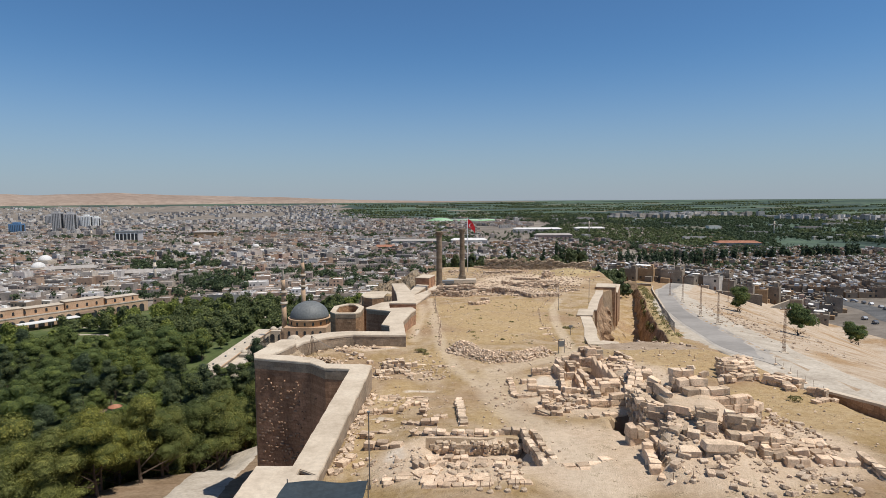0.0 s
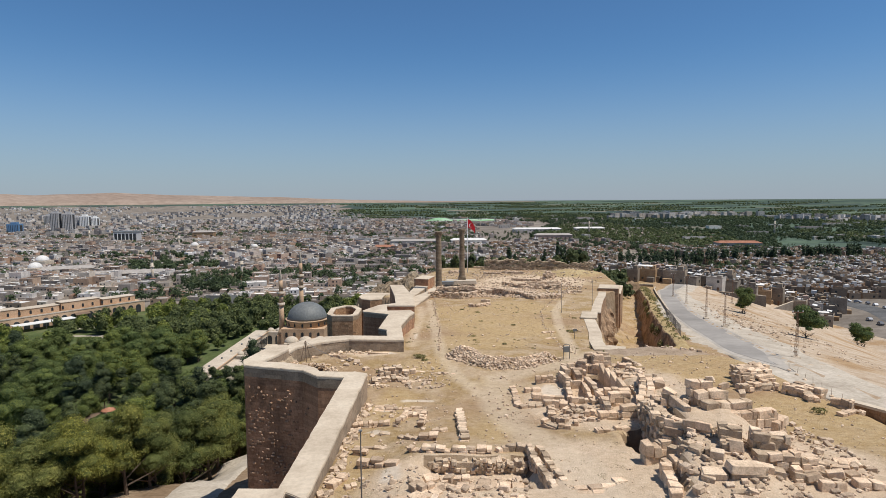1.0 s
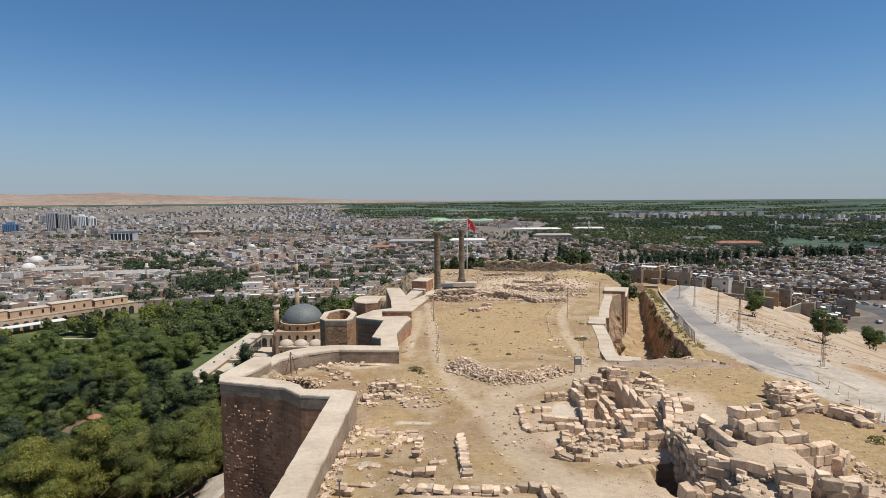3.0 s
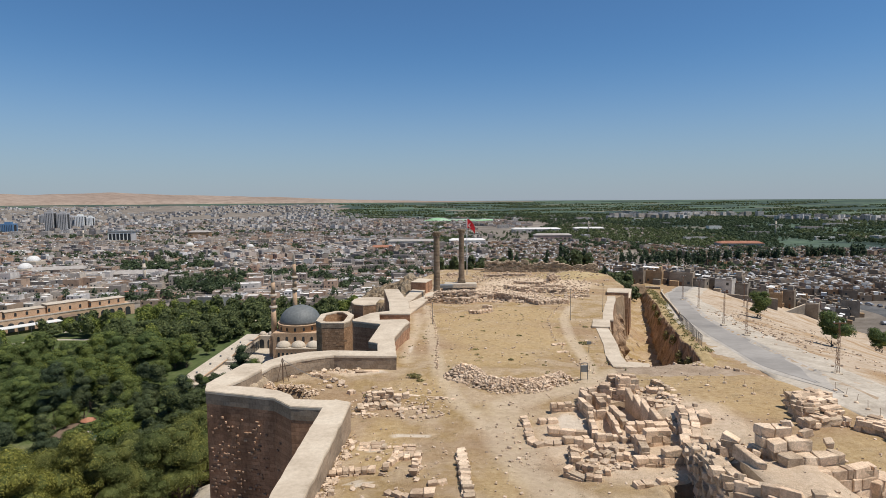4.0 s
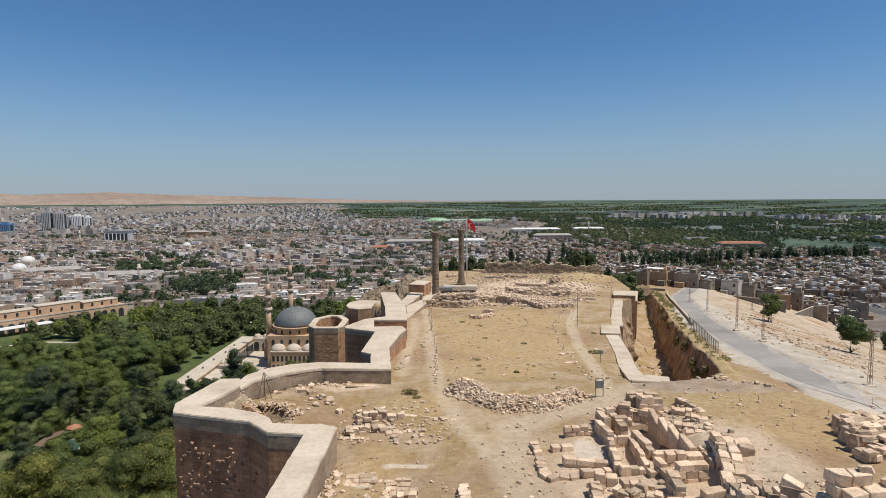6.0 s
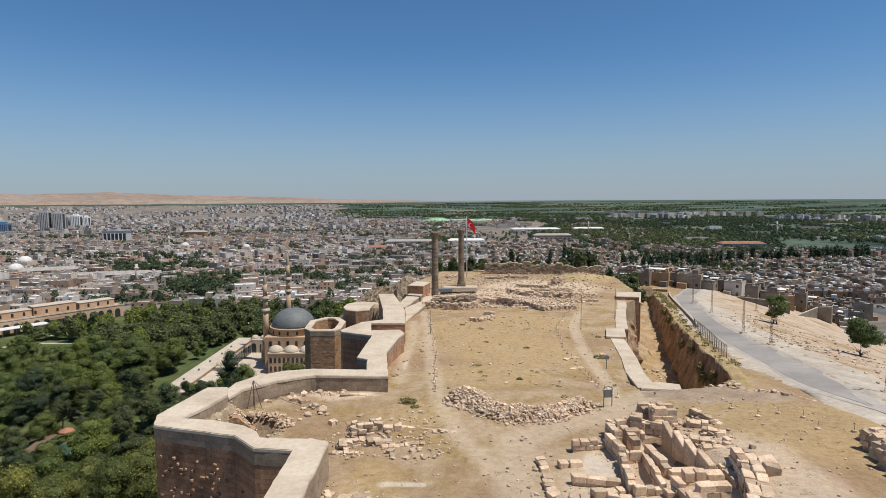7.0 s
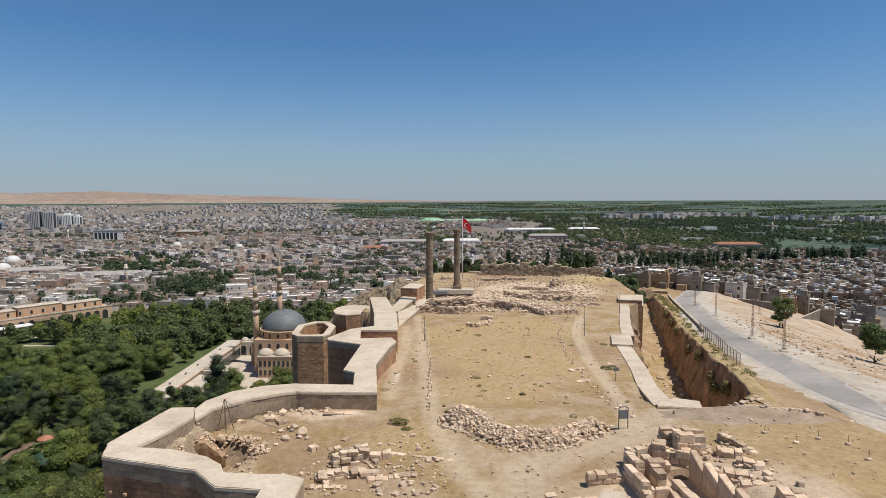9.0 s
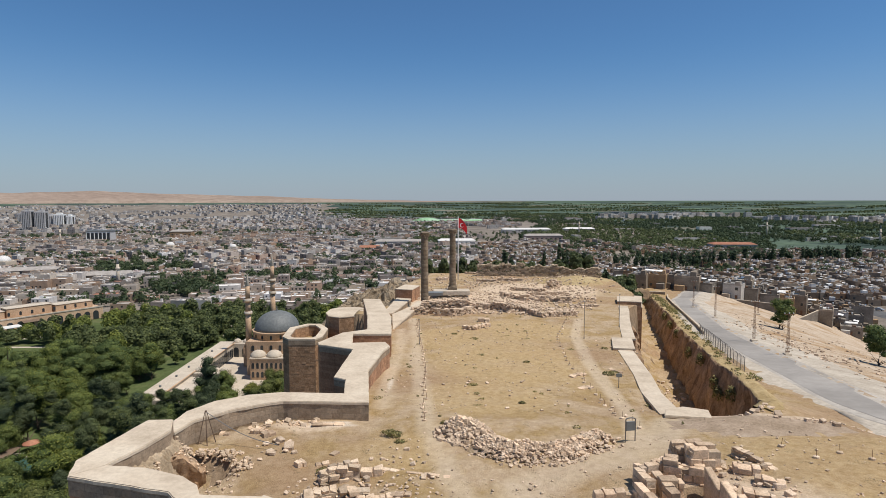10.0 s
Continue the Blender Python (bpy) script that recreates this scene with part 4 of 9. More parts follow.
# projecting stones on the bastion's weathered faces
rng = random.Random(4)
stud = [mesh_from("stone", add_box(bmesh.new(), (1, 1, 1), None, 0.12), "bastion_stone") for k in range(3)]
body = [c for c in bastion_ob.children if c.name.startswith("body")][0]
origin = bastion_ob.matrix_world.translation
count = 0
for (ax, ay), (bx, by), n in (((-25.1, 74.1), (-17.4, 71.9), 250), ((-17.4, 71.9), (-15.1, 69.5), 14), ((-15.1, 69.5), (-11.95, 69.1), 8)):
    u = Vector((bx - ax, by - ay, 0))
    length = u.length
    u.normalize()
    out = Vector((u.y, -u.x, 0))
    turn = math.degrees(math.atan2(u.y, u.x))
    for k in range(n):
        s = rng.uniform(0.35, length * 0.88 if n > 100 else length - 0.3)
        z = 4.6 - 17.0 * rng.random() ** 0.8
        z = round(z / 0.42) * 0.42 + rng.uniform(-0.05, 0.05)
        p = Vector((ax, ay, 0)) + u * s + out * 0.04
        w, h = 0.16 + 0.34 * rng.random() ** 2, rng.uniform(0.13, 0.23)
        m = pose(p.x - origin.x, p.y - origin.y, z - origin.z, 0, rng.uniform(-4, 4), turn) @ Matrix.Diagonal((w, rng.uniform(0.14, 0.30), h, 1))
        part("stone", rng.choice(stud), None, body, at=m)

warm_stone = mesh_from("stone", add_box(bmesh.new(), (1, 1, 1), None, 0.12), "tower_stone")
# weathered stones a little proud of the eight-sided tower's front
for row in range(30):
    z = -5.2 - 0.55 * row
    s = 0.2 * (row % 2)
    while s < 5.2:
        w = rng.uniform(0.5, 1.0)
        if rng.random() < 0.14:
            m = to_base @ pose(-30.5 + s + w / 2, 153.9, z) @ Matrix.Diagonal((w * 0.94, rng.uniform(0.02, 0.07), rng.uniform(0.40, 0.5), 1))
            part("stone", warm_stone, None, tower_body, at=m)
        s += w

# eastern wall along the moat
def along(points, width, z_of, foot, name, label, body="warm_bastion", crag=0.0):
    n = len(points)
    left, right = [], []
    for i, (x, y) in enumerate(points):
        a, b = points[max(0, i - 1)], points[min(n - 1, i + 1)]
        d = math.hypot(b[0] - a[0], b[1] - a[1])
        ux, uy = (b[1] - a[1]) / d, -(b[0] - a[0]) / d
        left.append((x - ux * width / 2, y - uy * width / 2))
        right.append((x + ux * width / 2, y + uy * width / 2))
    outline = left + right[::-1]
    tops = [z_of(y) for x, y in outline]
    x0, y0 = points[0]
    ob = thing(name, Matrix.Translation((x0, y0, foot)), label, "castle wall", "castle walls")
    bm = add_prism(bmesh.new(), outline, foot, [z - 0.25 for z in tops])
    bm.transform(Matrix.Translation((-x0, -y0, -foot)))
    part("body", bm, body, ob)
    bm = bmesh.new()
    for i in range(n - 1):
        quad = [left[i], left[i + 1], right[i + 1], right[i]]
        q = [z_of(p[1]) for p in quad]
        add_prism(bm, quad, [z - 0.25 for z in q], q)
    bmesh.ops.remove_doubles(bm, verts=bm.verts[:], dist=0.002)
    bm.transform(Matrix.Translation((-x0, -y0, -foot)))
    part("coping", bm, "coping", ob, "cracked pale mortar coping")
    if crag:
        # broken rock and fallen facing below the coping, on the outer side
        line = []
        for (ax, ay), (bx, by) in zip(right, right[1:]):
            k = max(1, int(math.hypot(bx - ax, by - ay) / 0.6))
            line += [(ax + (bx - ax) * q / k, ay + (by - ay) * q / k) for q in range(k)]
        line.append(right[-1])
        ux, uy = right[-1][1] - right[0][1], -(right[-1][0] - right[0][0])
        d = math.hypot(ux, uy)
        vs, fs = [], []
        for i, (x, y) in enumerate(line):
            head = z_of(y) - 0.35
            for q in range(14):
                z = head + (foot - head) * (q / 13) ** 1.2
                out = -0.25 + crag * smooth(0.03, 1.0, q / 13) * (1.1 + 1.6 * noise.noise(Vector((x * 0.25, y * 0.25, z * 0.16))) + 0.9 * noise.noise(Vector((x * 0.8, y * 0.8, z * 0.5))) + 0.4 * noise.noise(Vector((x * 2, y * 2, z * 1.6))))
                vs.append((x + ux / d * out - x0, y + uy / d * out - y0, z - foot))
                if i and q:
                    a = 14 * i + q
                    fs.append((a - 15, a - 14, a, a - 1))
        part("footing", raw_mesh("footing", vs, fs, ["moat_rock"]), None, ob, "craggy brown rock and rubble under the wall")
    return ob


MOAT_WALL = ((93.8, 23.6), (104, 25.2), (112, 27.0), (119, 28.2), (127.5, 29.6), (136.7, 32.5), (148, 36.2), (161, 40.0), (171.6, 43.4), (180.5, 45.8))
along([(23.6, 93.8), (25.2, 104.0), (27.0, 112.0), (28.2, 119.0), (29.6, 127.5)], 2.3, lambda y: crest(lerp_table(y, MOAT_WALL) - 1.8, y) + 0.10, -11, "castle_wall", "eastern castle wall above the moat with a pale coping", crag=1.4)
along([(29.4, 127.6), (31.8, 136.6)], 3.4, lambda y: crest(lerp_table(y, MOAT_WALL) - 1.8, y) + 0.4, -12, "castle_wall", "wider eastern wall section with a pale coping", crag=1.4)
along([(33.2, 136.8), (36.2, 148.0), (40.0, 161.0), (43.4, 171.6), (45.8, 180.5)], 2.2, lambda y: crest(lerp_table(y, MOAT_WALL) - 1.8, y) + 0.15, -13, "castle_wall", "eastern castle wall descending along the moat", crag=1.8)
rampart("castle_tower", [(45.6, 184.6), (51.4, 183.2), (53.8, 190.6), (48.0, 192.4)], -17, -0.7, "warm_bastion", "square stone tower of the eastern wall beside the moat", coping=0.2)
rampart("castle_wall", [(51.4, 191.0), (54.0, 190.0), (60.0, 208.0), (57.2, 209.5)], -17, -3.4, "warm_bastion", "ruined eastern wall stretch beside the moat", coping=0.2)
rampart("moat_landing", [(22.3, 92.2), (26.6, 91.4), (27.2, 93.6), (25.0, 94.6), (23.0, 93.9)], 1.0, 4.1, "parapet", "cracked pale slab at the head of the moat", coping=0.25)
# wall on the road's upper side and at the moat's far rim
along([(39.8, 61.3), (41.5, 55.0), (41.2, 47.0), (40.6, 38.0)], 0.9, lambda y: height(40, y) + 1.0 + 0.03 * (61 - y), 2, "retaining_wall", "low dark retaining wall with a flat top above the road")
kerb = [(lerp_table(y, ((176, 64.2), (187, 68.0), (213, 75.6), (249, 86.0), (272, 93.0), (284, 97.5))), y) for y in range(176, 287, 6)]
along(kerb, 0.5, lambda y: lerp_table(y, ROAD_Z) + 0.95, -22, "road_parapet", "low stone parapet between the road and the moat", "parapet")
along([(97.4, 286.2), (93.0, 288.2), (86.0, 288.6), (72.0, 288.0)], 0.6, lambda y: -14.75, -22, "road_parapet", "low wall across the moat's end", "parapet")


# ---- the two columns, the flag ----
def column(x, y, z, tall, seed):
    ob = thing("column", Matrix.Translation((x, y, z)), "tall weathered stone column of stacked drums with a ruined leafy capital", "column", "standing columns")
    r = random.Random(seed)
    add = bmesh.new()
    add_box(add, (2.5, 2.5, 0.7), Matrix.Translation((0, 0, 0.35)), 0.08)
    part("plinth", add, "column", ob)
    part("base", ring_bm(((1.18, 0.7), (1.24, 0.85), (1.18, 1.02), (1.0, 1.12), (1.08, 1.26), (1.0, 1.4)), 28), "column", ob)
    zz, n = 1.4, 15
    shaft = tall - 1.4 - 1.7
    for k in range(n):
        h = shaft / n
        r0, r1 = 0.94 - 0.12 * k / n, 0.94 - 0.12 * (k + 1) / n
        bm = ring_bm(((r0 - 0.015, 0), (r0, 0.04), (r1, h - 0.04), (r1 - 0.015, h)), 28)
        for v in bm.verts:
            q = 0.035 * noise.noise(Vector((v.co.x * 1.6, v.co.y * 1.6, (v.co.z + zz) * 0.9 + seed)))
            v.co.x *= 1 + q
            v.co.y *= 1 + q
        part("drum", bm, "column", ob, at=pose(r.uniform(-0.015, 0.015), r.uniform(-0.015, 0.015), zz, 0, 0, r.uniform(0, 360)))
        zz += h
    cap = ring_bm(((0.84, 0), (0.92, 0.08), (0.86, 0.16), (0.95, 0.6), (1.12, 1.1), (1.22, 1.25)), 24)
    for v in cap.verts:
        q = 1 + 0.07 * math.sin(8 * math.atan2(v.co.y, v.co.x)) * min(1, v.co.z) + 0.08 * noise.noise(v.co * 2.3 + Vector((seed, 0, 0)))
        v.co.x, v.co.y = v.co.x * q, v.co.y * q
    capital = part("capital", cap, "column", ob, "eroded carved capital", pose(0, 0, zz))
    for k in range(8):
        a = math.tau * k / 8
        leaf = bmesh.new()
        add_box(leaf, (0.34, 0.30, 0.5), pose(1.02 * math.cos(a), 1.02 * math.sin(a), 0.78, 0, 0, math.degrees(a)) @ pose(0, 0, 0, 0, 18, 0), 0.1)
        part("leaf", leaf, "column", capital)
    top = bmesh.new()
    add_box(top, (1.9, 1.9, 0.36), pose(0, 0, 1.42, 0, 0, 20 * seed), 0.1)
    for v in top.verts:
        v.co += noise.noise_vector(v.co * 1.7) * 0.10
    part("abacus", top, "column", ob, at=pose(0, 0, zz))
    return ob


column(-3.45, 178.8, -0.9, 18.3, 1)
column(3.9, 200.0, 0.0, 17.0, 2)

flag = thing("flagpole", Matrix.Translation((7.0, 246.0, height(7.0, 246.0))), "tall white flagpole flying a red flag with a white crescent", "flag")
part("pole", ring_bm(((0.20, 0), (0.18, 8), (0.13, 22.5), (0.10, 22.6)), 14), "white_paint", flag)
part("finial", ring_bm(((0.02, 22.6), (0.16, 22.7), (0.16, 22.85), (0.02, 22.95)), 10), "white_paint", flag)
fv, ff = [], []
for j in range(13):
    for i in range(17):
        s, q = i / 16, j / 12
        drop = -2.9 * s * s - 0.4 * s
        fv.append((0.15 + 3.0 * s, 0.35 * math.sin(7 * s + 2 * q) * s, 22.2 + drop - 3.6 * q * (1 - 0.25 * s)))
        if i and j:
            k = j * 17 + i
            ff.append((k - 18, k - 17, k, k - 1))
cloth = part("cloth", raw_mesh("cloth", fv, ff, ["flag_red"]), None, flag, "red cloth hanging in soft folds")
em = bmesh.new()
for k in range(20):
    a0, a1 = math.tau * (0.10 + 0.8 * k / 20), math.tau * (0.10 + 0.8 * (k + 1) / 20)
    w0, w1 = 0.30 * math.sin(math.pi * k / 20), 0.30 * math.sin(math.pi * (k + 1) / 20)
    ring = [(0.75 * math.cos(a0), 0.75 * math.sin(a0)), (0.75 * math.cos(a1), 0.75 * math.sin(a1)), ((0.75 - w1) * math.cos(a1), (0.75 - w1) * math.sin(a1)), ((0.75 - w0) * math.cos(a0), (0.75 - w0) * math.sin(a0))]
    if k in (0, 19):
        ring = ring[:3] if k == 0 else [ring[0], ring[1], ring[3]]
    em.faces.new([em.verts.new((1.35 + p[0], -0.42, 19.6 + p[1])) for p in ring])
part("crescent", em, "white_paint", flag, "white crescent")

# plinth slab under the eastern column, with a dark information plate
slab = thing("column_podium", Matrix.Translation((3.0, 198.5, -1.6)), "flat pale stone podium under the column", "podium")
part("slab", box_bm((10.0, 4.4, 1.2), Matrix.Translation((0.6, 0.6, 1.0)), 0.1), "mosque_pale", slab)
part("plate", box_bm((4.6, 2.2, 0.9), Matrix.Translation((-4.2, -2.8, 1.1)), 0.05), "board_grey", slab, "dark metal covered display case")


# ---- the excavated ruins ----
def worn_block(seed, soft=0.0):
    """A unit block, its corners pushed out of true, edges worn and one corner broken off."""
    r = random.Random(seed)
    bm = bmesh.new()
    add_box(bm, (1, 1, 1), None, r.uniform(0.06, 0.12) + 0.3 * soft)
    push = {(i, j, k): Vector((r.uniform(-1, 1), r.uniform(-1, 1), r.uniform(-1, 1))) * (0.05 + soft) for i in (0, 1) for j in (0, 1) for k in (0, 1)}
    for v in bm.verts:
        v.co += push[(v.co.x > 0, v.co.y > 0, v.co.z > 0)] + Vector((r.uniform(-1, 1), r.uniform(-1, 1), r.uniform(-1, 1))) * 0.03
    corner = r.choice(bm.verts[:]).co.copy()
    for v in bm.verts:
        d = (v.co - corner).length
        if d < 0.5:
            v.co *= 0.80 + 0.36 * d
    return bm


def boulder(seed):
    r = random.Random(seed)
    bm = bmesh.new()
    bmesh.ops.create_icosphere(bm, subdivisions=1, radius=0.5)
    for v in bm.verts:
        v.co *= r.uniform(0.72, 1.12)
        v.co.z *= 0.8
    return bm


BLOCKS = {k: [worn_edges(mesh_from("block", worn_block(s + 31 * n, 0.045 * n), k)) for s in range(18)] for n, k in enumerate(("block", "grey_block"))}
ROCKS = [mesh_from("stone", boulder(s), "block") for s in range(7)]
ruin_rng = random.Random(12)


def soil(x, y):
    return height(x, y) + relief(x, y)


def ruin_wall(line, tall, thick, length, lift, mat):
    """A stretch of ruined walling: courses of single worn blocks along a line, tumbled and gapped towards the top."""
    r = ruin_rng
    x0, y0 = line[0]
    tone = "weathered grey-beige" if mat == "grey_block" else "pale pinkish"
    sort = "tumbled ruined wall of large" if tall > 1.3 else "low ruined wall of"
    ob = thing("ruin_wall", Matrix.Translation((x0, y0, soil(x0, y0) + lift)), f"{sort} {tone} limestone blocks", "ruin", "ruined walls")
    base = ob.matrix_world.translation
    far = y0 > 150
    gathered = ([], [])
    courses = max(1, round(tall / max(0.36, min(0.75, length * 0.55))))
    h = tall / courses
    rows = max(1, round(thick / max(0.7, min(1.1, 0.8 * length))))
    for (ax, ay), (bx, by) in zip(line, line[1:]):
        run = math.hypot(bx - ax, by - ay)
        turn = math.degrees(math.atan2(by - ay, bx - ax))
        ux, uy = (bx - ax) / max(run, 0.01), (by - ay) / max(run, 0.01)
        for c in range(courses):
            for row in range(rows):
                s = -0.2 * (c % 2) * length + r.uniform(-0.1, 0.2)
                while s < run:
                    w = length * r.uniform(0.7, 1.35)
                    gap = 0.05 + 0.22 * c / courses
                    worn = 0.5 + 0.9 * (0.5 + 0.5 * noise.noise(Vector((ax + ux * s, ay + uy * s, row)) * 0.45))
                    if r.random() > gap and c < max(1, courses * worn):
                        off = (row - (rows - 1) / 2) * thick / rows + r.uniform(-0.10, 0.10)
                        mid = s + w / 2
                        x, y = ax + ux * mid - uy * off, ay + uy * mid + ux * off
                        hh = h * r.uniform(0.85, 1.12)
                        z = soil(x, y) + lift + c * h + hh / 2 - 0.08
                        loose = 1.2 + 2.6 * (c >= courses - 1)
                        m = pose(x - base.x, y - base.y, z - base.z, r.gauss(0, loose), r.gauss(0, loose), turn + r.gauss(0, 1.8 + 3.5 * (c >= courses - 1)) + r.choice((0, 180))) @ Matrix.Diagonal((w * 0.97, thick / rows * r.uniform(0.85, 1.1), hh, 1))
                        if far:
                            shape = r.choice(BLOCKS[mat])
                            n0 = len(gathered[0])
                            gathered[0].extend(m @ v.co for v in shape.vertices)
                            gathered[1].extend([n0 + i for i in f.vertices] for f in shape.polygons)
                        else:
                            part("block", r.choice(BLOCKS[mat]), None, ob, at=m)
                    s += w * 1.01
    if far:
        tagged(part("masonry", raw_mesh("masonry", *gathered, ["rubble"]), None, ob), kind="stuff")
    if not far and not ob.children:
        bpy.data.objects.remove(ob)
        return None
    return ob


def ashlar(line, top, foot, thick, length, course, mat="block", ruin=0.12, loose=1.0):
    """A standing stretch of old walling: close-set courses of squared blocks round a rubble core, broken along its top."""
    r = ruin_rng
    tops = top if isinstance(top, (list, tuple)) else [top] * len(line)
    x0, y0 = line[0]
    tone = "weathered grey-beige" if mat == "grey_block" else "pale pinkish"
    kind = "rough" if loose > 2 else "close-set"
    ob = thing("ruin_wall", Matrix.Translation((x0, y0, foot)), f"standing ruined wall of {kind} {tone} limestone blocks", "ruin", "ruined walls")
    core = bmesh.new()
    for i, ((ax, ay), (bx, by)) in enumerate(zip(line, line[1:])):
        run = math.hypot(bx - ax, by - ay)
        ux, uy = (bx - ax) / run, (by - ay) / run
        turn = math.degrees(math.atan2(uy, ux))
        za, zb = tops[i], tops[i + 1]
        w = thick * 0.40
        sides = [(ax + uy * w - x0, ay - ux * w - y0), (bx + uy * w - x0, by - ux * w - y0), (bx - uy * w - x0, by + ux * w - y0), (ax - uy * w - x0, ay + ux * w - y0)]
        add_prism(core, sides, -0.4, [za - foot - 0.22, zb - foot - 0.22, zb - foot - 0.22, za - foot - 0.22])
        rows = 2 if thick > 0.95 * length and thick > 0.9 else 1
        n = max(1, round((max(za, zb) - foot) / course))
        for c in range(n):
            for row in range(rows):
                s = r.uniform(-0.15, 0.1) * length - (c % 2) * 0.4 * length
                while s < run - 0.2 * length:
                    begin = max(s, -0.06 * length)
                    end = min(s + length * r.uniform(0.65, 1.4), run + 0.06 * length)
                    if run - end < 0.25 * length:
                        end = run + r.uniform(-0.02, 0.08) * length
                    mid, long = (begin + end) / 2, end - begin
                    f = min(1.0, max(0.0, mid / run))
                    ztop = za + (zb - za) * f
                    h = (ztop - foot) / n
                    last = c == n - 1
                    if h > 0.12 and long > 0.2 * length and not (last and n > 1 and r.random() < ruin):
                        hh = h * (r.uniform(0.78, 1.16) if last else 1.0)
                        off = (row - (rows - 1) / 2) * thick / rows + r.uniform(-0.04, 0.04) * loose
                        x, y = ax + ux * mid - uy * off, ay + uy * mid + ux * off
                        q = loose * (1.1 if last else 0.6)
                        m = pose(x - x0, y - y0, c * h + hh / 2, r.gauss(0, q), r.gauss(0, q), turn + r.gauss(0, 1.3 * q) + r.choice((0, 180))) @ Matrix.Diagonal((long * 1.0, thick / rows * r.uniform(0.96, 1.1), hh * 1.04, 1))
                        part("block", r.choice(BLOCKS[mat]), None, ob, at=m)
                    s = end - 0.005
    part("core", core, "ruin_core", ob, "rubble and earth core")
    return ob


def toothed_wall(line, foot, tops, thick):
    """An upright wall of tall slabs whose sloping tops form a row of teeth."""
    x0, y0 = line[0]
    ob = thing("toothed_wall", Matrix.Translation((x0, y0, foot)), "tall ruined wall of upright slabs with a jagged toothed top", "ruin", "ruined walls")
    n = len(tops)
    (ax, ay), (bx, by) = line
    run, turn = math.hypot(bx - ax, by - ay), math.degrees(math.atan2(by - ay, bx - ax))
    for k, (high, low) in enumerate(tops):
        mid = (k + 0.5) / n
        w = run / n * 0.992
        bm = bmesh.new()
        add_prism(bm, [(-w / 2, -thick / 2), (w / 2, -thick / 2), (w / 2, thick / 2), (-w / 2, thick / 2)], -0.5, [high - foot, low - foot, low - foot, high - foot])
        bmesh.ops.bevel(bm, geom=bm.edges[:], offset=0.05, segments=1, affect="EDGES")
        for v in bm.verts:
            v.co += 0.05 * noise.noise_vector(v.co * 1.3 + Vector((k, 0, 0)))
        part("slab", bm, "block", ob, at=pose((bx - ax) * mid, (by - ay) * mid, 0, 0, 0, turn))
    return ob


SCATTER = []


def scatter(area, n, small, large):
    """Loose stones within a patch of ground, gathered for one mesh."""
    xs, ys = [p[0] for p in area], [p[1] for p in area]
    r = ruin_rng
    made = tries = 0
    while made < n and tries < 40 * n:
        tries += 1
        x, y = r.uniform(min(xs), max(xs)), r.uniform(min(ys), max(ys))
        inside = False
        for (ax, ay), (bx, by) in zip(area, area[1:] + area[:1]):
            if (ay > y) != (by > y) and x < (bx - ax) * (y - ay) / (by - ay) + ax:
                inside = not inside
        if inside:
            SCATTER.append((x, y, small + (large - small) * r.random() ** 2.2))
            made += 1


# western rooms
ruin_wall(((-9.3, 59.5), (-5.2, 60.3)), 0.56, 0.7, 0.54, 0, "block")
ruin_wall(((-5.2, 60.7), (-4.3, 62.8), (-2.5, 62.9)), 0.48, 0.6, 0.48, 0, "block")
ruin_wall(((-2.6, 62.9), (-2.7, 58.9)), 0.72, 0.6, 0.48, 0, "block")
ruin_wall(((-4.6, 63.2), (-4.7, 66.2), (-3.3, 66.2)), 0.28, 0.4, 0.54, 0, "block")
ruin_wall(((-4.5, 55.5), (-3.1, 54.3)), 0.32, 0.6, 0.6, 0, "block")
ruin_wall(((-2.5, 54.0), (-1.5, 54.0)), 0.64, 0.9, 0.72, 0, "block")
ruin_wall(((-1.8, 56.5), (-0.6, 56.8)), 0.4, 0.6, 0.72, 0, "block")
ruin_wall(((-3.3, 51.3), (-1.6, 50.5), (0.6, 50.3), (3.1, 50.4)), 0.56, 0.8, 0.66, 0, "block")
ruin_wall(((1.0, 64.4), (1.4, 52.7)), 0.56, 0.8, 0.48, 0, "grey_block")
ruin_wall(((3.8, 50.4), (4.7, 50.9)), 0.48, 0.7, 0.6, 0, "block")
ruin_wall(((4.8, 50.9), (6.1, 50.7)), 0.64, 0.8, 1.08, 0, "grey_block")
ruin_wall(((-8.3, 52.6), (-7.1, 52.2)), 0.56, 0.7, 0.66, 0, "block")
ruin_wall(((-7.4, 49.8), (-6.2, 49.6)), 0.72, 0.8, 0.84, 0, "block")
ruin_wall(((-5.9, 49.3), (-4.9, 48.9)), 0.48, 0.8, 0.9, 0, "block")
ruin_wall(((-8.5, 54.3), (-5.7, 53.3)), 0.24, 0.5, 0.96, 0, "block")
ruin_wall(((-7.4, 57.5), (-5.8, 57.3)), 0.24, 0.5, 0.84, 0, "block")
ruin_wall(((-2.6, 42.5), (-0.4, 44.6), (1.8, 44.4)), 0.64, 1.2, 0.78, 0, "block")
ruin_wall(((-4.8, 41.3), (-3.0, 41.6)), 0.24, 1.2, 0.96, 0, "block")
ruin_wall(((-2.0, 39.9), (-0.3, 40.0), (2.3, 40.2), (5.1, 40.4)), 0.28, 2.0, 0.84, 0, "block")
ruin_wall(((-2.4, 41.4), (-0.4, 43.5), (2.7, 43.3)), 0.24, 1.5, 0.78, 0, "block")
ruin_wall(((-8.8, 45.6), (-8.3, 46.9)), 0.48, 0.8, 0.72, 0, "block")
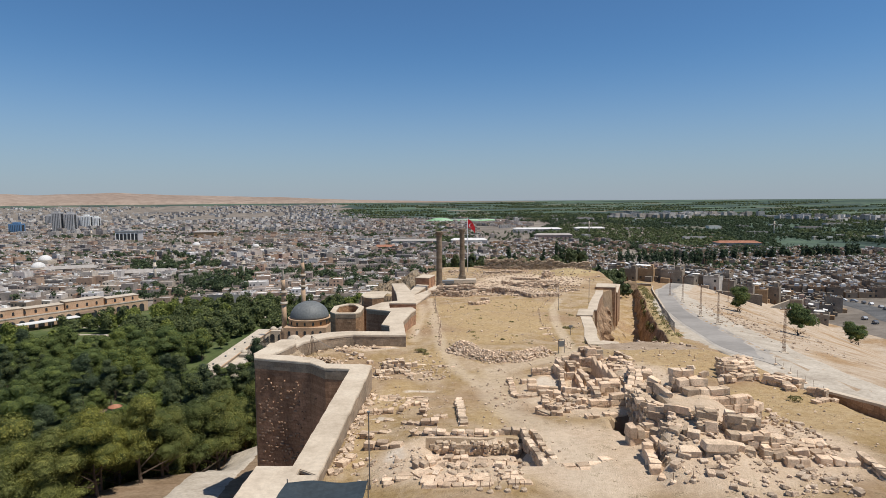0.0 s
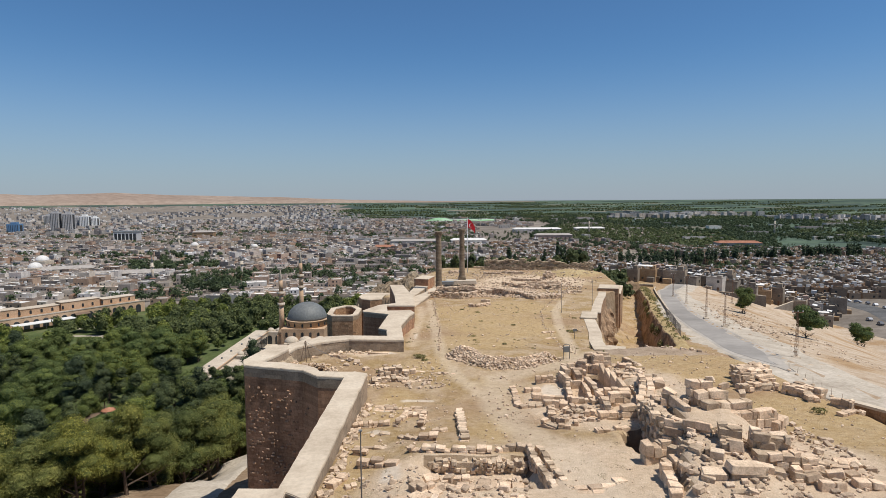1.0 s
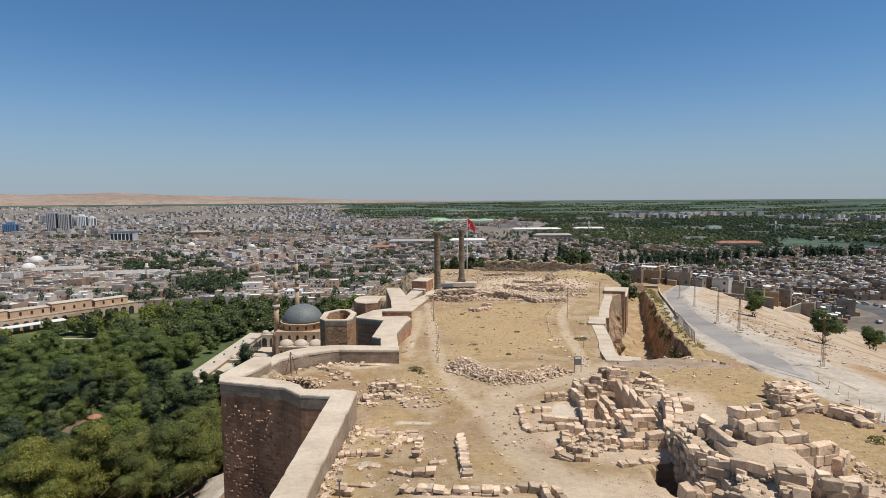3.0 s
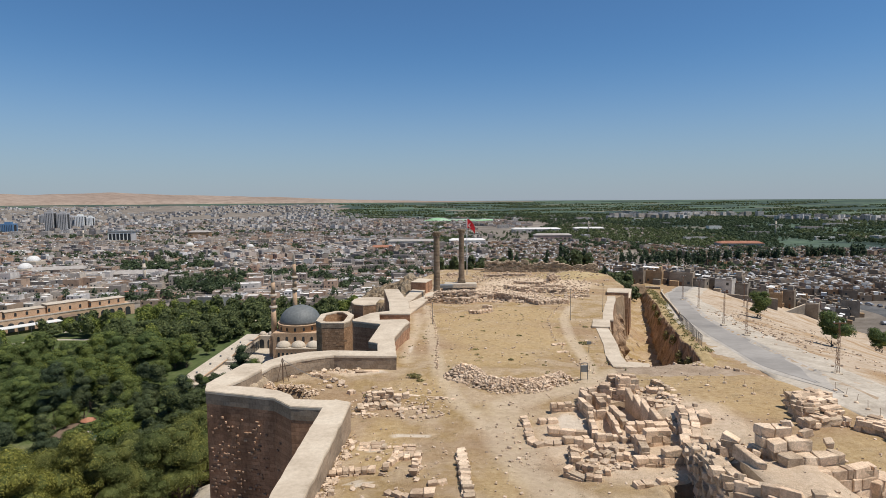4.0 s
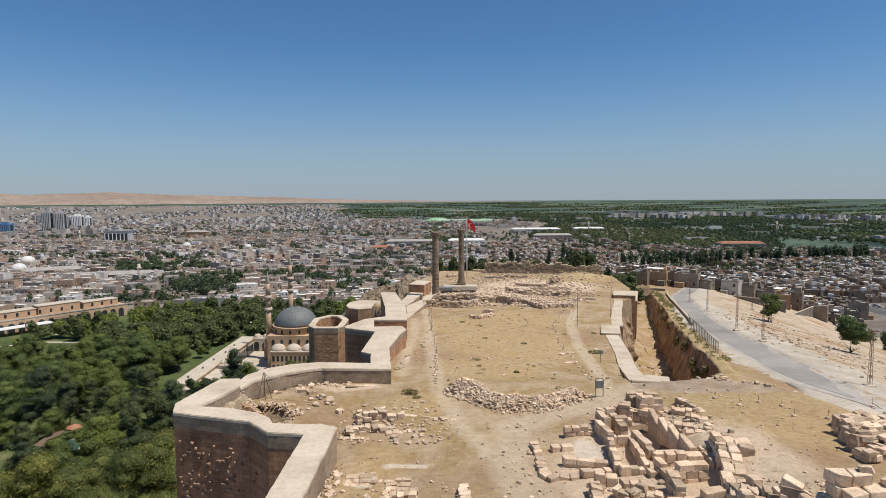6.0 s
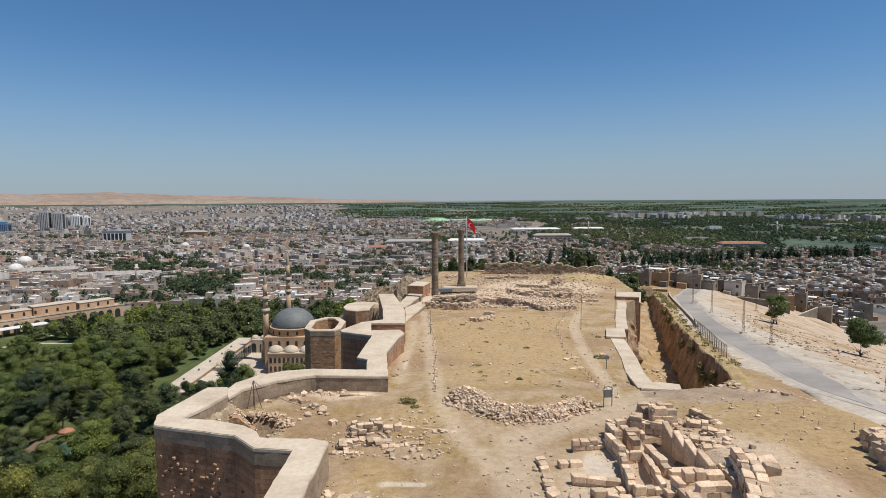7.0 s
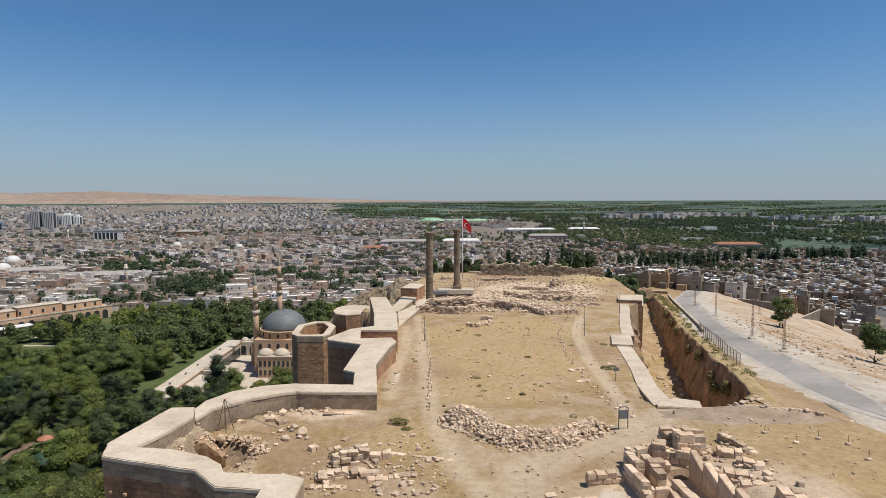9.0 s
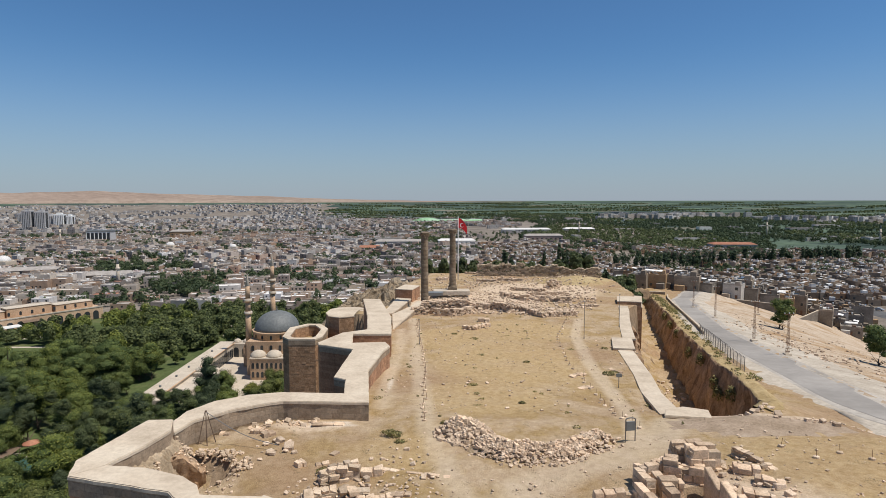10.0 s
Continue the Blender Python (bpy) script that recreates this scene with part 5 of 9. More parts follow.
ruin_wall(((-7.8, 45.4), (-7.2, 45.7)), 0.4, 0.6, 0.54, 0, "block")
ashlar(((-9.2, 78.6), (-7.9, 79.2), (-6.3, 79.6)), (4.75, 5.25, 5.2), 3.9, 1.0, 0.75, 0.45, "grey_block", 0.25, 6)
ashlar(((-6.2, 79.9), (-4.5, 80.0)), 4.65, 4.0, 0.7, 1.5, 0.6, "grey_block", 0, 1)
ashlar(((-10.0, 76.2), (-7.6, 76.8), (-5.2, 77.2)), (4.5, 4.6, 4.5), 3.9, 0.9, 0.6, 0.35, "grey_block", 0.45, 7)
ruin_wall(((-6.0, 76.1), (-3.6, 76.6), (-1.4, 76.4)), 0.3, 0.7, 0.5, -0.08, "block")
ruin_wall(((-10.1, 75.0), (-7.8, 75.2)), 0.26, 0.6, 0.5, -0.06, "grey_block")
ruin_wall(((-4.7, 80.8), (0.2, 79.4)), 0.12, 0.5, 1.08, 0, "block")
scatter(((-8.5, 48.7), (-3.4, 46.6), (-2.9, 40.3), (-8.6, 42.5)), 60, 0.10, 0.5)
scatter(((-3.2, 48.4), (6.1, 45.6), (5.3, 39.7), (-2.6, 40.1)), 130, 0.15, 0.6)
scatter(((-11.4, 70.3), (-0.2, 65.9), (-0.1, 49.8), (-8.6, 51.6)), 120, 0.10, 0.45)
scatter(((-11.1, 70.3), (-9.4, 70.5), (-8.5, 48.7), (-8.9, 43.8)), 200, 0.15, 0.5)
scatter(((-11.2, 80.1), (0.2, 79.4), (0.2, 73.2), (-10.3, 73.7)), 160, 0.12, 0.5)
scatter(((4.4, 73.2), (9.6, 72.8), (7.0, 52.6), (3.3, 52.7)), 25, 0.1, 0.4)
scatter(((5.6, 62.9), (7.4, 64.3), (7.1, 60.0), (5.7, 61.0)), 20, 0.1, 0.35)
ashlar(((-1.6, 49.3), (2.2, 49.2)), 6.3, 4.7, 0.6, 0.45, 0.32, "grey_block", 0.25, 9)
ashlar(((2.2, 49.2), (6.3, 49.0)), 6.35, 4.7, 0.6, 0.34, 0.26, "grey_block", 0.15, 9)
ashlar(((6.5, 50.4), (7.0, 46.6), (7.9, 41.6)), (7.1, 7.0, 7.0), 5.2, 0.5, 0.7, 0.45, "grey_block", 0.15, 2)
ashlar(((7.4, 50.6), (7.9, 46.8), (8.8, 41.8)), (7.0, 7.0, 7.0), 6.0, 0.55, 0.8, 0.5, "grey_block", 0.15, 2)
ashlar(((-2.0, 46.2), (-0.2, 46.8), (1.6, 46.6)), 6.1, 5.2, 0.9, 0.9, 0.5, "block", 0.2, 6)
ashlar(((1.9, 46.4), (3.6, 46.0), (5.6, 45.9)), 5.9, 5.1, 0.9, 0.9, 0.5, "block", 0.25, 7)
scatter(((-1.8, 48.0), (6.2, 47.6), (6.0, 45.0), (-1.6, 45.2)), 110, 0.2, 0.8)
# rooms with the stone basin
ruin_wall(((7.5, 73.1), (7.7, 71.0)), 0.5, 0.8, 0.74, 0, "block")
ruin_wall(((7.7, 70.4), (7.6, 67.1), (8.3, 65.9)), 0.45, 0.9, 0.81, 0, "block")
ruin_wall(((8.9, 71.7), (9.8, 71.8)), 0.55, 0.9, 0.89, 0, "block")
ruin_wall(((8.6, 66.6), (9.6, 66.4)), 0.4, 0.8, 0.89, 0, "block")
ashlar(((9.4, 68.9), (12.8, 68.2)), 5.0, 4.55, 0.7, 1.5, 0.45, ruin=0)
ashlar(((10.3, 66.3), (12.7, 66.7)), 5.15, 4.6, 0.75, 1.2, 0.5, ruin=0)
ashlar(((10.6, 74.6), (13.8, 74.9)), 5.35, 4.5, 0.7, 0.9, 0.42)
ashlar(((13.7, 74.9), (14.1, 72.0)), 5.85, 4.4, 0.6, 1.1, 0.5, ruin=0)
ashlar(((13.9, 71.6), (13.2, 66.2)), 5.65, 4.4, 0.55, 0.85, 0.55, ruin=0.05)
ashlar(((13.2, 65.9), (15.0, 65.9)), 5.6, 4.4, 0.6, 0.9, 0.5, ruin=0)
ashlar(((15.4, 66.3), (15.7, 71.2)), 5.75, 4.4, 0.5, 1.6, 0.6, ruin=0)
ashlar(((14.3, 71.5), (15.7, 71.5)), 5.7, 4.4, 0.5, 0.8, 0.6, ruin=0)
ashlar(((15.2, 65.3), (16.7, 65.4)), 5.7, 4.6, 0.8, 0.8, 0.5)
ashlar(((14.3, 76.8), (14.5, 74.6)), 6.15, 4.4, 0.7, 1.1, 0.55, ruin=0)
ashlar(((15.2, 74.9), (16.8, 74.9)), 6.1, 4.2, 0.8, 1.0, 0.6, ruin=0)
ashlar(((15.5, 76.6), (15.6, 73.2)), 6.0, 4.3, 0.7, 1.1, 0.6, ruin=0)
ashlar(((14.4, 77.0), (16.3, 77.6), (17.6, 76.9), (19.0, 76.3)), (6.1, 6.2, 6.2, 6.3), 4.0, 1.0, 1.0, 0.55)
ashlar(((16.3, 72.4), (16.5, 68.4)), 6.0, 4.1, 0.7, 1.0, 0.6)
ashlar(((16.6, 68.3), (20.0, 68.6)), 5.75, 4.2, 0.8, 1.5, 0.55, ruin=0)
ashlar(((17.0, 66.7), (19.8, 66.7)), 6.4, 4.9, 0.8, 1.2, 0.7, ruin=0.05)
ashlar(((16.1, 66.2), (16.3, 62.9)), 6.15, 4.9, 0.55, 1.5, 0.6, ruin=0)
ashlar(((20.4, 68.2), (20.3, 65.2)), 6.25, 5.0, 0.6, 1.6, 0.6, ruin=0)
ashlar(((16.5, 64.6), (17.6, 64.8)), 5.9, 5.0, 0.7, 0.7, 0.45)
toothed_wall(((18.75, 75.4), (19.5, 67.7)), 4.2, ((6.75, 5.9), (6.7, 6.0), (6.75, 6.15), (6.7, 6.3)), 0.55)
ashlar(((16.6, 63.5), (18.8, 63.7)), 7.0, 5.4, 0.8, 0.95, 0.6)
ashlar(((15.7, 60.4), (15.9, 62.7)), 6.95, 5.3, 0.8, 0.9, 0.55)
ashlar(((14.5, 59.1), (16.6, 59.3)), 6.6, 5.0, 0.8, 0.9, 0.55, ruin=0)
ashlar(((16.6, 59.1), (19.0, 59.6)), 7.1, 5.0, 0.8, 1.4, 0.55, ruin=0)
ashlar(((19.9, 72.6), (21.4, 72.2)), 6.5, 5.6, 0.9, 0.9, 0.45)
ashlar(((20.2, 71.0), (21.9, 70.7)), 6.45, 5.6, 0.9, 0.9, 0.45)
ashlar(((21.0, 76.2), (22.6, 75.6)), 6.55, 5.5, 0.9, 0.9, 0.5)
ashlar(((21.6, 74.4), (23.2, 73.6)), 6.5, 5.5, 0.9, 0.9, 0.5)
ashlar(((22.8, 79.8), (23.9, 77.6), (24.2, 75.0), (24.0, 73.2)), (6.3, 6.2, 6.2, 6.3), 5.2, 0.6, 0.5, 0.3, "grey_block", 0.2, 3)
ashlar(((16.4, 77.3), (17.3, 77.0)), 6.7, 5.0, 1.0, 1.0, 0.6)
ashlar(((17.6, 78.6), (20.0, 78.9)), 7.0, 5.0, 1.2, 1.1, 0.6, "block", 0.2, 3)
ashlar(((18.2, 77.4), (20.4, 77.4)), 7.3, 5.2, 1.2, 1.0, 0.6, "block", 0.3, 3)
# stones tumbled before the basin room
ashlar(((10.9, 64.5), (12.5, 64.2)), 5.8, 4.9, 0.8, 1.2, 0.8, ruin=0)
ashlar(((10.5, 63.3), (10.3, 60.7)), 5.75, 5.0, 0.8, 0.7, 0.4, "block", 0.25, 4)
ashlar(((11.8, 62.3), (12.6, 61.6), (13.8, 62.6)), 5.9, 5.0, 0.8, 0.7, 0.45, "block", 0.3, 4)
ashlar(((13.2, 61.2), (14.6, 60.7)), 6.0, 5.1, 0.8, 0.7, 0.45, "block", 0.3, 4)
ashlar(((12.6, 63.4), (14.8, 63.2)), 5.7, 5.0, 0.9, 0.8, 0.45, "block", 0.3, 4)
ashlar(((10.2, 59.4), (11.2, 58.3), (12.3, 58.1)), 6.0, 5.2, 0.7, 0.7, 0.45, "block", 0.2, 4)
ashlar(((9.0, 58.4), (10.2, 57.0), (11.3, 56.8)), 6.15, 5.4, 0.8, 0.8, 0.5, "block", 0.2, 3)
ashlar(((13.2, 55.2), (15.0, 55.5), (16.3, 55.9)), 6.5, 5.6, 0.8, 0.7, 0.45, "block", 0.25, 3)
scatter(((10.5, 65.4), (17.2, 63.3), (15.2, 58.1), (10.0, 58.9)), 120, 0.15, 0.6)
scatter(((16.5, 80.0), (24.0, 79.0), (23.5, 69.6), (20.0, 70.0)), 110, 0.15, 0.6)
# the great wall: its spine along the pit
ashlar(((21.8, 68.3), (21.4, 66.2), (20.4, 63.2), (19.5, 61.0), (18.9, 59.2)), (7.4, 7.5, 7.4, 7.5, 7.7), 5.0, 1.5, 1.1, 0.6, "block", 0.2, 2)
ashlar(((22.6, 66.6), (22.2, 64.4)), 7.6, 5.9, 1.1, 1.3, 0.7, "block", 0.1, 2)
ashlar(((18.9, 59.2), (18.4, 56.6), (17.8, 53.6), (17.5, 49.6)), (7.8, 8.4, 9.2, 9.7), 4.3, 1.3, 0.74, 0.48, "grey_block", 0.35, 8)
ashlar(((19.9, 59.0), (19.3, 56.0), (18.9, 54.6)), (8.3, 8.9, 9.4), 6.8, 1.1, 1.0, 0.6, "block", 0.3, 4)
# the pier and the recess beside it
ashlar(((14.75, 46.85), (15.95, 47.0)), (8.6, 8.65), 6.8, 1.2, 1.3, 0.9, "block", 0, 0.4)
ashlar(((15.95, 47.35), (17.65, 47.85)), (8.75, 8.8), 6.8, 0.9, 1.7, 0.62, "block", 0, 0.4)
ashlar(((17.7, 48.4), (17.6, 45.2)), 9.3, 6.6, 0.7, 1.2, 0.6, "block", 0.1, 0.8)
# the slab, the boulder stack and its footing
slab = thing("fallen_slab", pose(18.95, 51.0, 10.05, 6, 0, 94), "long squared limestone slab lying on edge beside the stack", "slab", "fallen blocks")
part("stone", worn_edges(mesh_from("stone", worn_block(77), "grey_block")), None, slab, at=Matrix.Diagonal((3.1, 0.5, 0.95, 1)))
ashlar(((18.7, 54.0), (19.6, 53.4)), 10.4, 8.4, 0.8, 1.0, 0.6, "block", 0, 5)
ashlar(((19.75, 52.4), (20.6, 51.6)), (10.55, 10.55), 9.3, 0.8, 1.0, 0.62, "grey_block", 0, 3)
ashlar(((20.6, 50.0), (24.6, 50.8)), (10.75, 10.8), 10.0, 0.95, 1.55, 0.8, "grey_block", 0, 1)
ashlar(((20.3, 51.0), (22.9, 51.3)), (11.4, 11.45), 9.9, 0.9, 1.15, 0.75, "grey_block", 0, 1.8)
ashlar(((20.0, 51.8), (21.9, 51.9)), (11.95, 11.9), 9.9, 0.85, 1.25, 0.68, "grey_block", 0, 1.8)
for x, y, z, w in ((21.75, 51.7, 11.9, 0.65), (22.8, 51.4, 11.4, 0.75), (24.4, 51.6, 10.7, 0.7), (19.6, 51.3, 10.1, 0.7)):
    fallen = thing("fallen_block", pose(x, y, z, 9, 14, 40 * x), "single weathered limestone block lying loose on the ruined stack", "block", "fallen blocks")
    part("stone", BLOCKS["grey_block"][int(10 * w)], None, fallen, at=Matrix.Translation((0, 0, 0.18)) @ Matrix.Diagonal((w, 0.7 * w, 0.6 * w, 1)))
ashlar(((21.9, 49.5), (24.6, 49.9), (26.6, 50.6)), (10.2, 10.1, 9.9), 8.0, 0.8, 1.5, 0.75, "block", 0, 0.8)
ashlar(((26.2, 49.9), (27.6, 51.6)), 9.1, 7.6, 1.0, 1.1, 0.7, "block", 0.1, 2)
# the southern terraces of large blocks
ashlar(((16.8, 48.2), (18.0, 47.5), (18.9, 47.0), (19.6, 45.8)), (10.1, 10.35, 10.5, 10.5), 7.6, 1.1, 0.95, 0.62, "block", 0.35, 4)
ashlar(((17.0, 45.0), (18.0, 43.4), (18.9, 42.9)), (9.6, 9.9, 9.9), 7.4, 1.2, 1.05, 0.66, "grey_block", 0.3, 4)
ashlar(((19.5, 45.0), (20.9, 44.6)), (10.9, 10.8), 8.0, 1.2, 1.0, 0.66, "grey_block", 0.2, 5)
ashlar(((21.3, 44.0), (23.7, 43.7)), (10.8, 10.6), 8.0, 1.2, 0.9, 0.6, "grey_block", 0.25, 5)
ashlar(((19.2, 43.9), (20.5, 43.5)), (10.2, 10.2), 7.6, 1.1, 1.0, 0.6, "block", 0.3, 5)
ashlar(((21.0, 42.8), (23.8, 42.7), (25.0, 42.9)), (10.0, 9.8, 9.3), 7.6, 1.2, 0.9, 0.58, "block", 0.3, 5)
ashlar(((20.9, 42.0), (22.4, 41.6)), (9.4, 9.2), 7.4, 1.1, 0.9, 0.6, "block", 0.35, 6)
ashlar(((22.9, 41.7), (24.9, 41.8)), (9.2, 8.8), 7.4, 1.1, 0.9, 0.6, "block", 0.35, 7)
ashlar(((15.6, 44.5), (17.3, 44.7)), 8.5, 6.6, 1.1, 1.2, 0.8, "block", 0.1, 2)
ashlar(((15.5, 44.4), (15.3, 42.4), (14.8, 40.4)), (8.5, 8.3, 8.1), 6.6, 0.8, 0.9, 0.8, "block", 0.15, 3)
ashlar(((16.8, 41.5), (18.4, 41.3)), 9.3, 7.2, 1.2, 1.6, 0.72, "grey_block", 0, 2)
ashlar(((18.5, 41.1), (20.7, 41.0)), 9.85, 7.2, 1.2, 2.1, 0.72, "grey_block", 0, 1.5)
ashlar(((16.0, 42.9), (17.6, 42.6)), 8.9, 7.0, 1.1, 0.8, 0.5, "block", 0.35, 6)
ashlar(((16.6, 46.6), (17.4, 45.8)), 8.8, 6.8, 0.9, 0.9, 0.7, "block", 0.1, 4)
ashlar(((15.8, 40.2), (17.9, 40.2)), 8.35, 6.8, 1.1, 0.95, 0.6, "block", 0.25, 4)
ashlar(((18.0, 40.0), (20.9, 40.2)), 8.7, 6.8, 1.2, 1.7, 0.75, "grey_block", 0.05, 2)
ashlar(((15.0, 39.9), (16.3, 39.2), (18.0, 38.9)), 7.9, 6.8, 0.8, 1.3, 0.6, "block", 0, 1)
ashlar(((18.2, 39.0), (20.6, 39.0)), 7.9, 6.8, 1.1, 1.0, 0.55, "block", 0.15, 4)
ashlar(((15.6, 37.9), (18.4, 37.2)), 7.7, 6.8, 1.1, 0.9, 0.5, "block", 0.25, 5)
# blocks fallen down the eastern flank
ashlar(((24.4, 44.0), (26.2, 44.0), (27.8, 43.2)), (9.0, 8.7, 8.4), 7.8, 1.2, 1.1, 0.7, "block", 0.25, 7)
ashlar(((25.0, 42.6), (26.6, 42.2), (28.6, 42.6)), (8.9, 8.6, 8.3), 7.7, 1.1, 1.1, 0.7, "block", 0.25, 7)
ashlar(((24.2, 41.0), (25.6, 41.0)), 8.7, 7.7, 1.2, 1.2, 0.8, "block", 0.1, 6)
ruin_wall(((26.6, 41.0), (28.4, 40.6)), 0.5, 1.0, 0.8, 0, "block")
ruin_wall(((27.3, 44.4), (29.6, 44.0)), 0.45, 1.0, 0.75, 0, "block")
ruin_wall(((23.0, 46.0), (25.4, 45.6)), 0.5, 1.0, 0.8, 0, "block")
ruin_wall(((29.2, 37.6), (29.8, 41.0)), 0.6, 0.6, 0.5, 0, "grey_block")
# stacked blocks beside the road
for ax, ay, bx, by, top in ((30.6, 64.7, 34.6, 65.3, 7.6), (31.1, 66.3, 35.2, 67.0, 7.95), (31.8, 68.0, 35.8, 68.8, 8.0), (32.5, 69.7, 36.4, 70.7, 7.9), (33.6, 71.6, 36.8, 72.1, 7.6)):
    ashlar(((ax, ay), (bx, by)), top, height(0.5 * (ax + bx), 0.5 * (ay + by)) - 0.15, 1.3, 0.8, 0.42, "block", 0.3, 7)
ashlar(((35.0, 64.3), (36.4, 62.8), (36.1, 60.7)), (7.7, 7.6, 7.4), 6.2, 1.1, 0.95, 0.5, "block", 0.2, 4)
ashlar(((36.6, 65.4), (38.0, 62.4)), 7.6, 6.2, 1.1, 0.95, 0.5, "block", 0.2, 4)
ashlar(((37.4, 60.2), (38.6, 58.9)), 7.6, 6.5, 1.0, 0.9, 0.5, "block", 0.2, 5)
ruin_wall(((35.8, 56.7), (38.4, 57.9)), 0.41, 0.7, 0.62, 0, "block")
scatter(((27.6, 61.2), (30.0, 56.4), (30.3, 43.5), (24.7, 38.0), (24.0, 46.0)), 420, 0.10, 0.5)
scatter(((19.5, 60.5), (26.0, 58.0), (25.0, 53.5), (19.8, 54.0)), 160, 0.08, 0.4)
scatter(((16.0, 46.8), (24.0, 46.8), (23.0, 39.0), (15.6, 38.0)), 260, 0.15, 0.6)
scatter(((18.7, 38.0), (29.2, 40.0), (25.9, 35.3), (17.7, 36.1)), 130, 0.1, 0.5)
scatter(((31.0, 57.1), (52.9, 71.9), (29.2, 40.0), (25.2, 40.7)), 60, 0.08, 0.3)
# podium of the columns and the northern rooms
ruin_wall(((-6.1, 166.0), (-3.0, 166.5)), 1.84, 1.4, 0.7, 0, "block")
ruin_wall(((-3.9, 168.0), (-0.0, 167.9)), 2.99, 2.0, 0.6, 0, "grey_block")
ruin_wall(((-1.1, 164.2), (2.9, 163.6), (7.0, 167.8)), 1.72, 1.2, 0.8, 0, "block")
ruin_wall(((-0.0, 172.4), (7.1, 172.9)), 2.64, 2.0, 0.65, 0, "grey_block")
ruin_wall(((7.2, 174.8), (12.1, 174.0)), 1.61, 1.4, 0.8, 0, "block")
ruin_wall(((12.2, 175.0), (16.5, 169.6)), 2.07, 1.2, 0.65, 0, "grey_block")
ruin_wall(((17.4, 177.6), (20.6, 168.4), (22.1, 164.3)), 1.38, 1.5, 0.6, 0, "block")
ruin_wall(((22.0, 162.9), (30.6, 166.7)), 1.15, 2.2, 0.4, 0, "block")
ruin_wall(((21.8, 192.4), (30.7, 188.9)), 1.72, 1.0, 1.25, 0, "block")
ruin_wall(((30.8, 187.8), (34.2, 187.7)), 1.95, 1.0, 1.25, 0, "block")
ruin_wall(((17.7, 202.0), (22.0, 193.5)), 1.15, 1.2, 0.65, 0, "block")
ruin_wall(((34.2, 218.2), (37.6, 220.5)), 2.99, 1.8, 1.0, 0, "grey_block")
ruin_wall(((10.6, 268.9), (42.1, 264.5)), 0.92, 1.0, 1.1, 0, "block")
ruin_wall(((13.3, 240.3), (19.7, 238.5)), 0.92, 1.4, 0.6, 0, "block")
ruin_wall(((20.2, 243.6), (29.2, 241.4)), 1.03, 1.4, 0.6, 0, "block")
ruin_wall(((22.1, 215.7), (31.7, 211.1)), 1.03, 1.4, 0.6, 0, "block")
ruin_wall(((25.3, 202.4), (37.1, 204.4)), 1.03, 1.4, 0.6, 0, "block")
ruin_wall(((4.7, 147.4), (6.4, 145.8), (9.6, 149.6)), 0.8, 1.2, 0.45, 0, "block")
ruin_wall(((8.1, 155.5), (10.2, 155.1)), 0.8, 1.0, 1.0, 0, "block")
ruin_wall(((32.6, 179.8), (39.2, 179.7)), 0.69, 1.5, 0.45, 0, "block")
ruin_wall(((-0.6, 243.7), (4.2, 246.9)), 1.03, 1.5, 0.6, 0, "block")
scatter(((-3.9, 186.2), (20.5, 202.1), (45.2, 202.1), (37.4, 173.1), (26.7, 164.4), (16.1, 166.7), (-2.5, 166.5)), 800, 0.25, 0.8)
scatter(((10.5, 265.2), (42.8, 264.5), (45.7, 227.0), (36.8, 198.2), (8.6, 225.5)), 600, 0.25, 0.8)
scatter(((-23.4, 610.4), (5.0, 253.9), (4.2, 220.3), (-7.1, 206.1)), 220, 0.25, 0.8)
scatter(((43.8, 229.7), (197.5, 653.6), (90.7, 307.8), (38.3, 176.3)), 260, 0.25, 0.8)
scatter(((4.4, 150.7), (10.5, 155.6), (9.7, 146.3), (4.6, 145.2)), 40, 0.2, 0.6)
scatter(((-4.8, 184.3), (18.5, 186.6), (17.0, 166.8), (-4.2, 166.6)), 300, 0.35, 1.0)
scatter(((17.7, 179.3), (34.1, 178.1), (30.5, 164.4), (16.8, 165.3)), 300, 0.3, 0.9)
# loose stones on the open ground
scatter(((-17.3, 165.4), (32.1, 137.6), (22.1, 95.9), (-1.0, 88.4), (-45.1, 247.6)), 140, 0.08, 0.35)
scatter(((-74.1, 253.8), (-7.9, 93.5), (-9.5, 79.2), (-20.5, 82.6)), 90, 0.1, 0.45)
scatter(((-9.9, 81.1), (-0.9, 84.8), (-0.8, 76.2), (-12.3, 76.7)), 60, 0.15, 0.5)
scatter(((-10.5, 78.3), (12.4, 86.3), (8.3, 54.1), (-8.9, 55.4)), 110, 0.06, 0.3)
scatter(((20.3, 91.0), (31.0, 86.0), (34.1, 79.0), (24.3, 72.4), (23.8, 86.6)), 60, 0.06, 0.22)
ruin_wall(((-17.4, 88.6), (-16.0, 88.2)), 0.4, 0.8, 0.41, 0, "block")
ruin_wall(((-16.0, 87.3), (-15.2, 88.0)), 0.4, 0.8, 0.5, 0, "block")
ruin_wall(((-20.4, 88.3), (-19.4, 88.3)), 0.25, 0.6, 0.45, 0, "block")
ruin_wall(((-9.3, 83.7), (-8.5, 84.8)), 0.3, 0.6, 0.68, 0, "block")
ruin_wall(((-11.7, 81.1), (-11.2, 81.6)), 0.45, 0.8, 0.41, 0, "block")
ruin_wall(((-10.1, 81.6), (-9.4, 81.9)), 0.25, 0.6, 0.45, 0, "block")
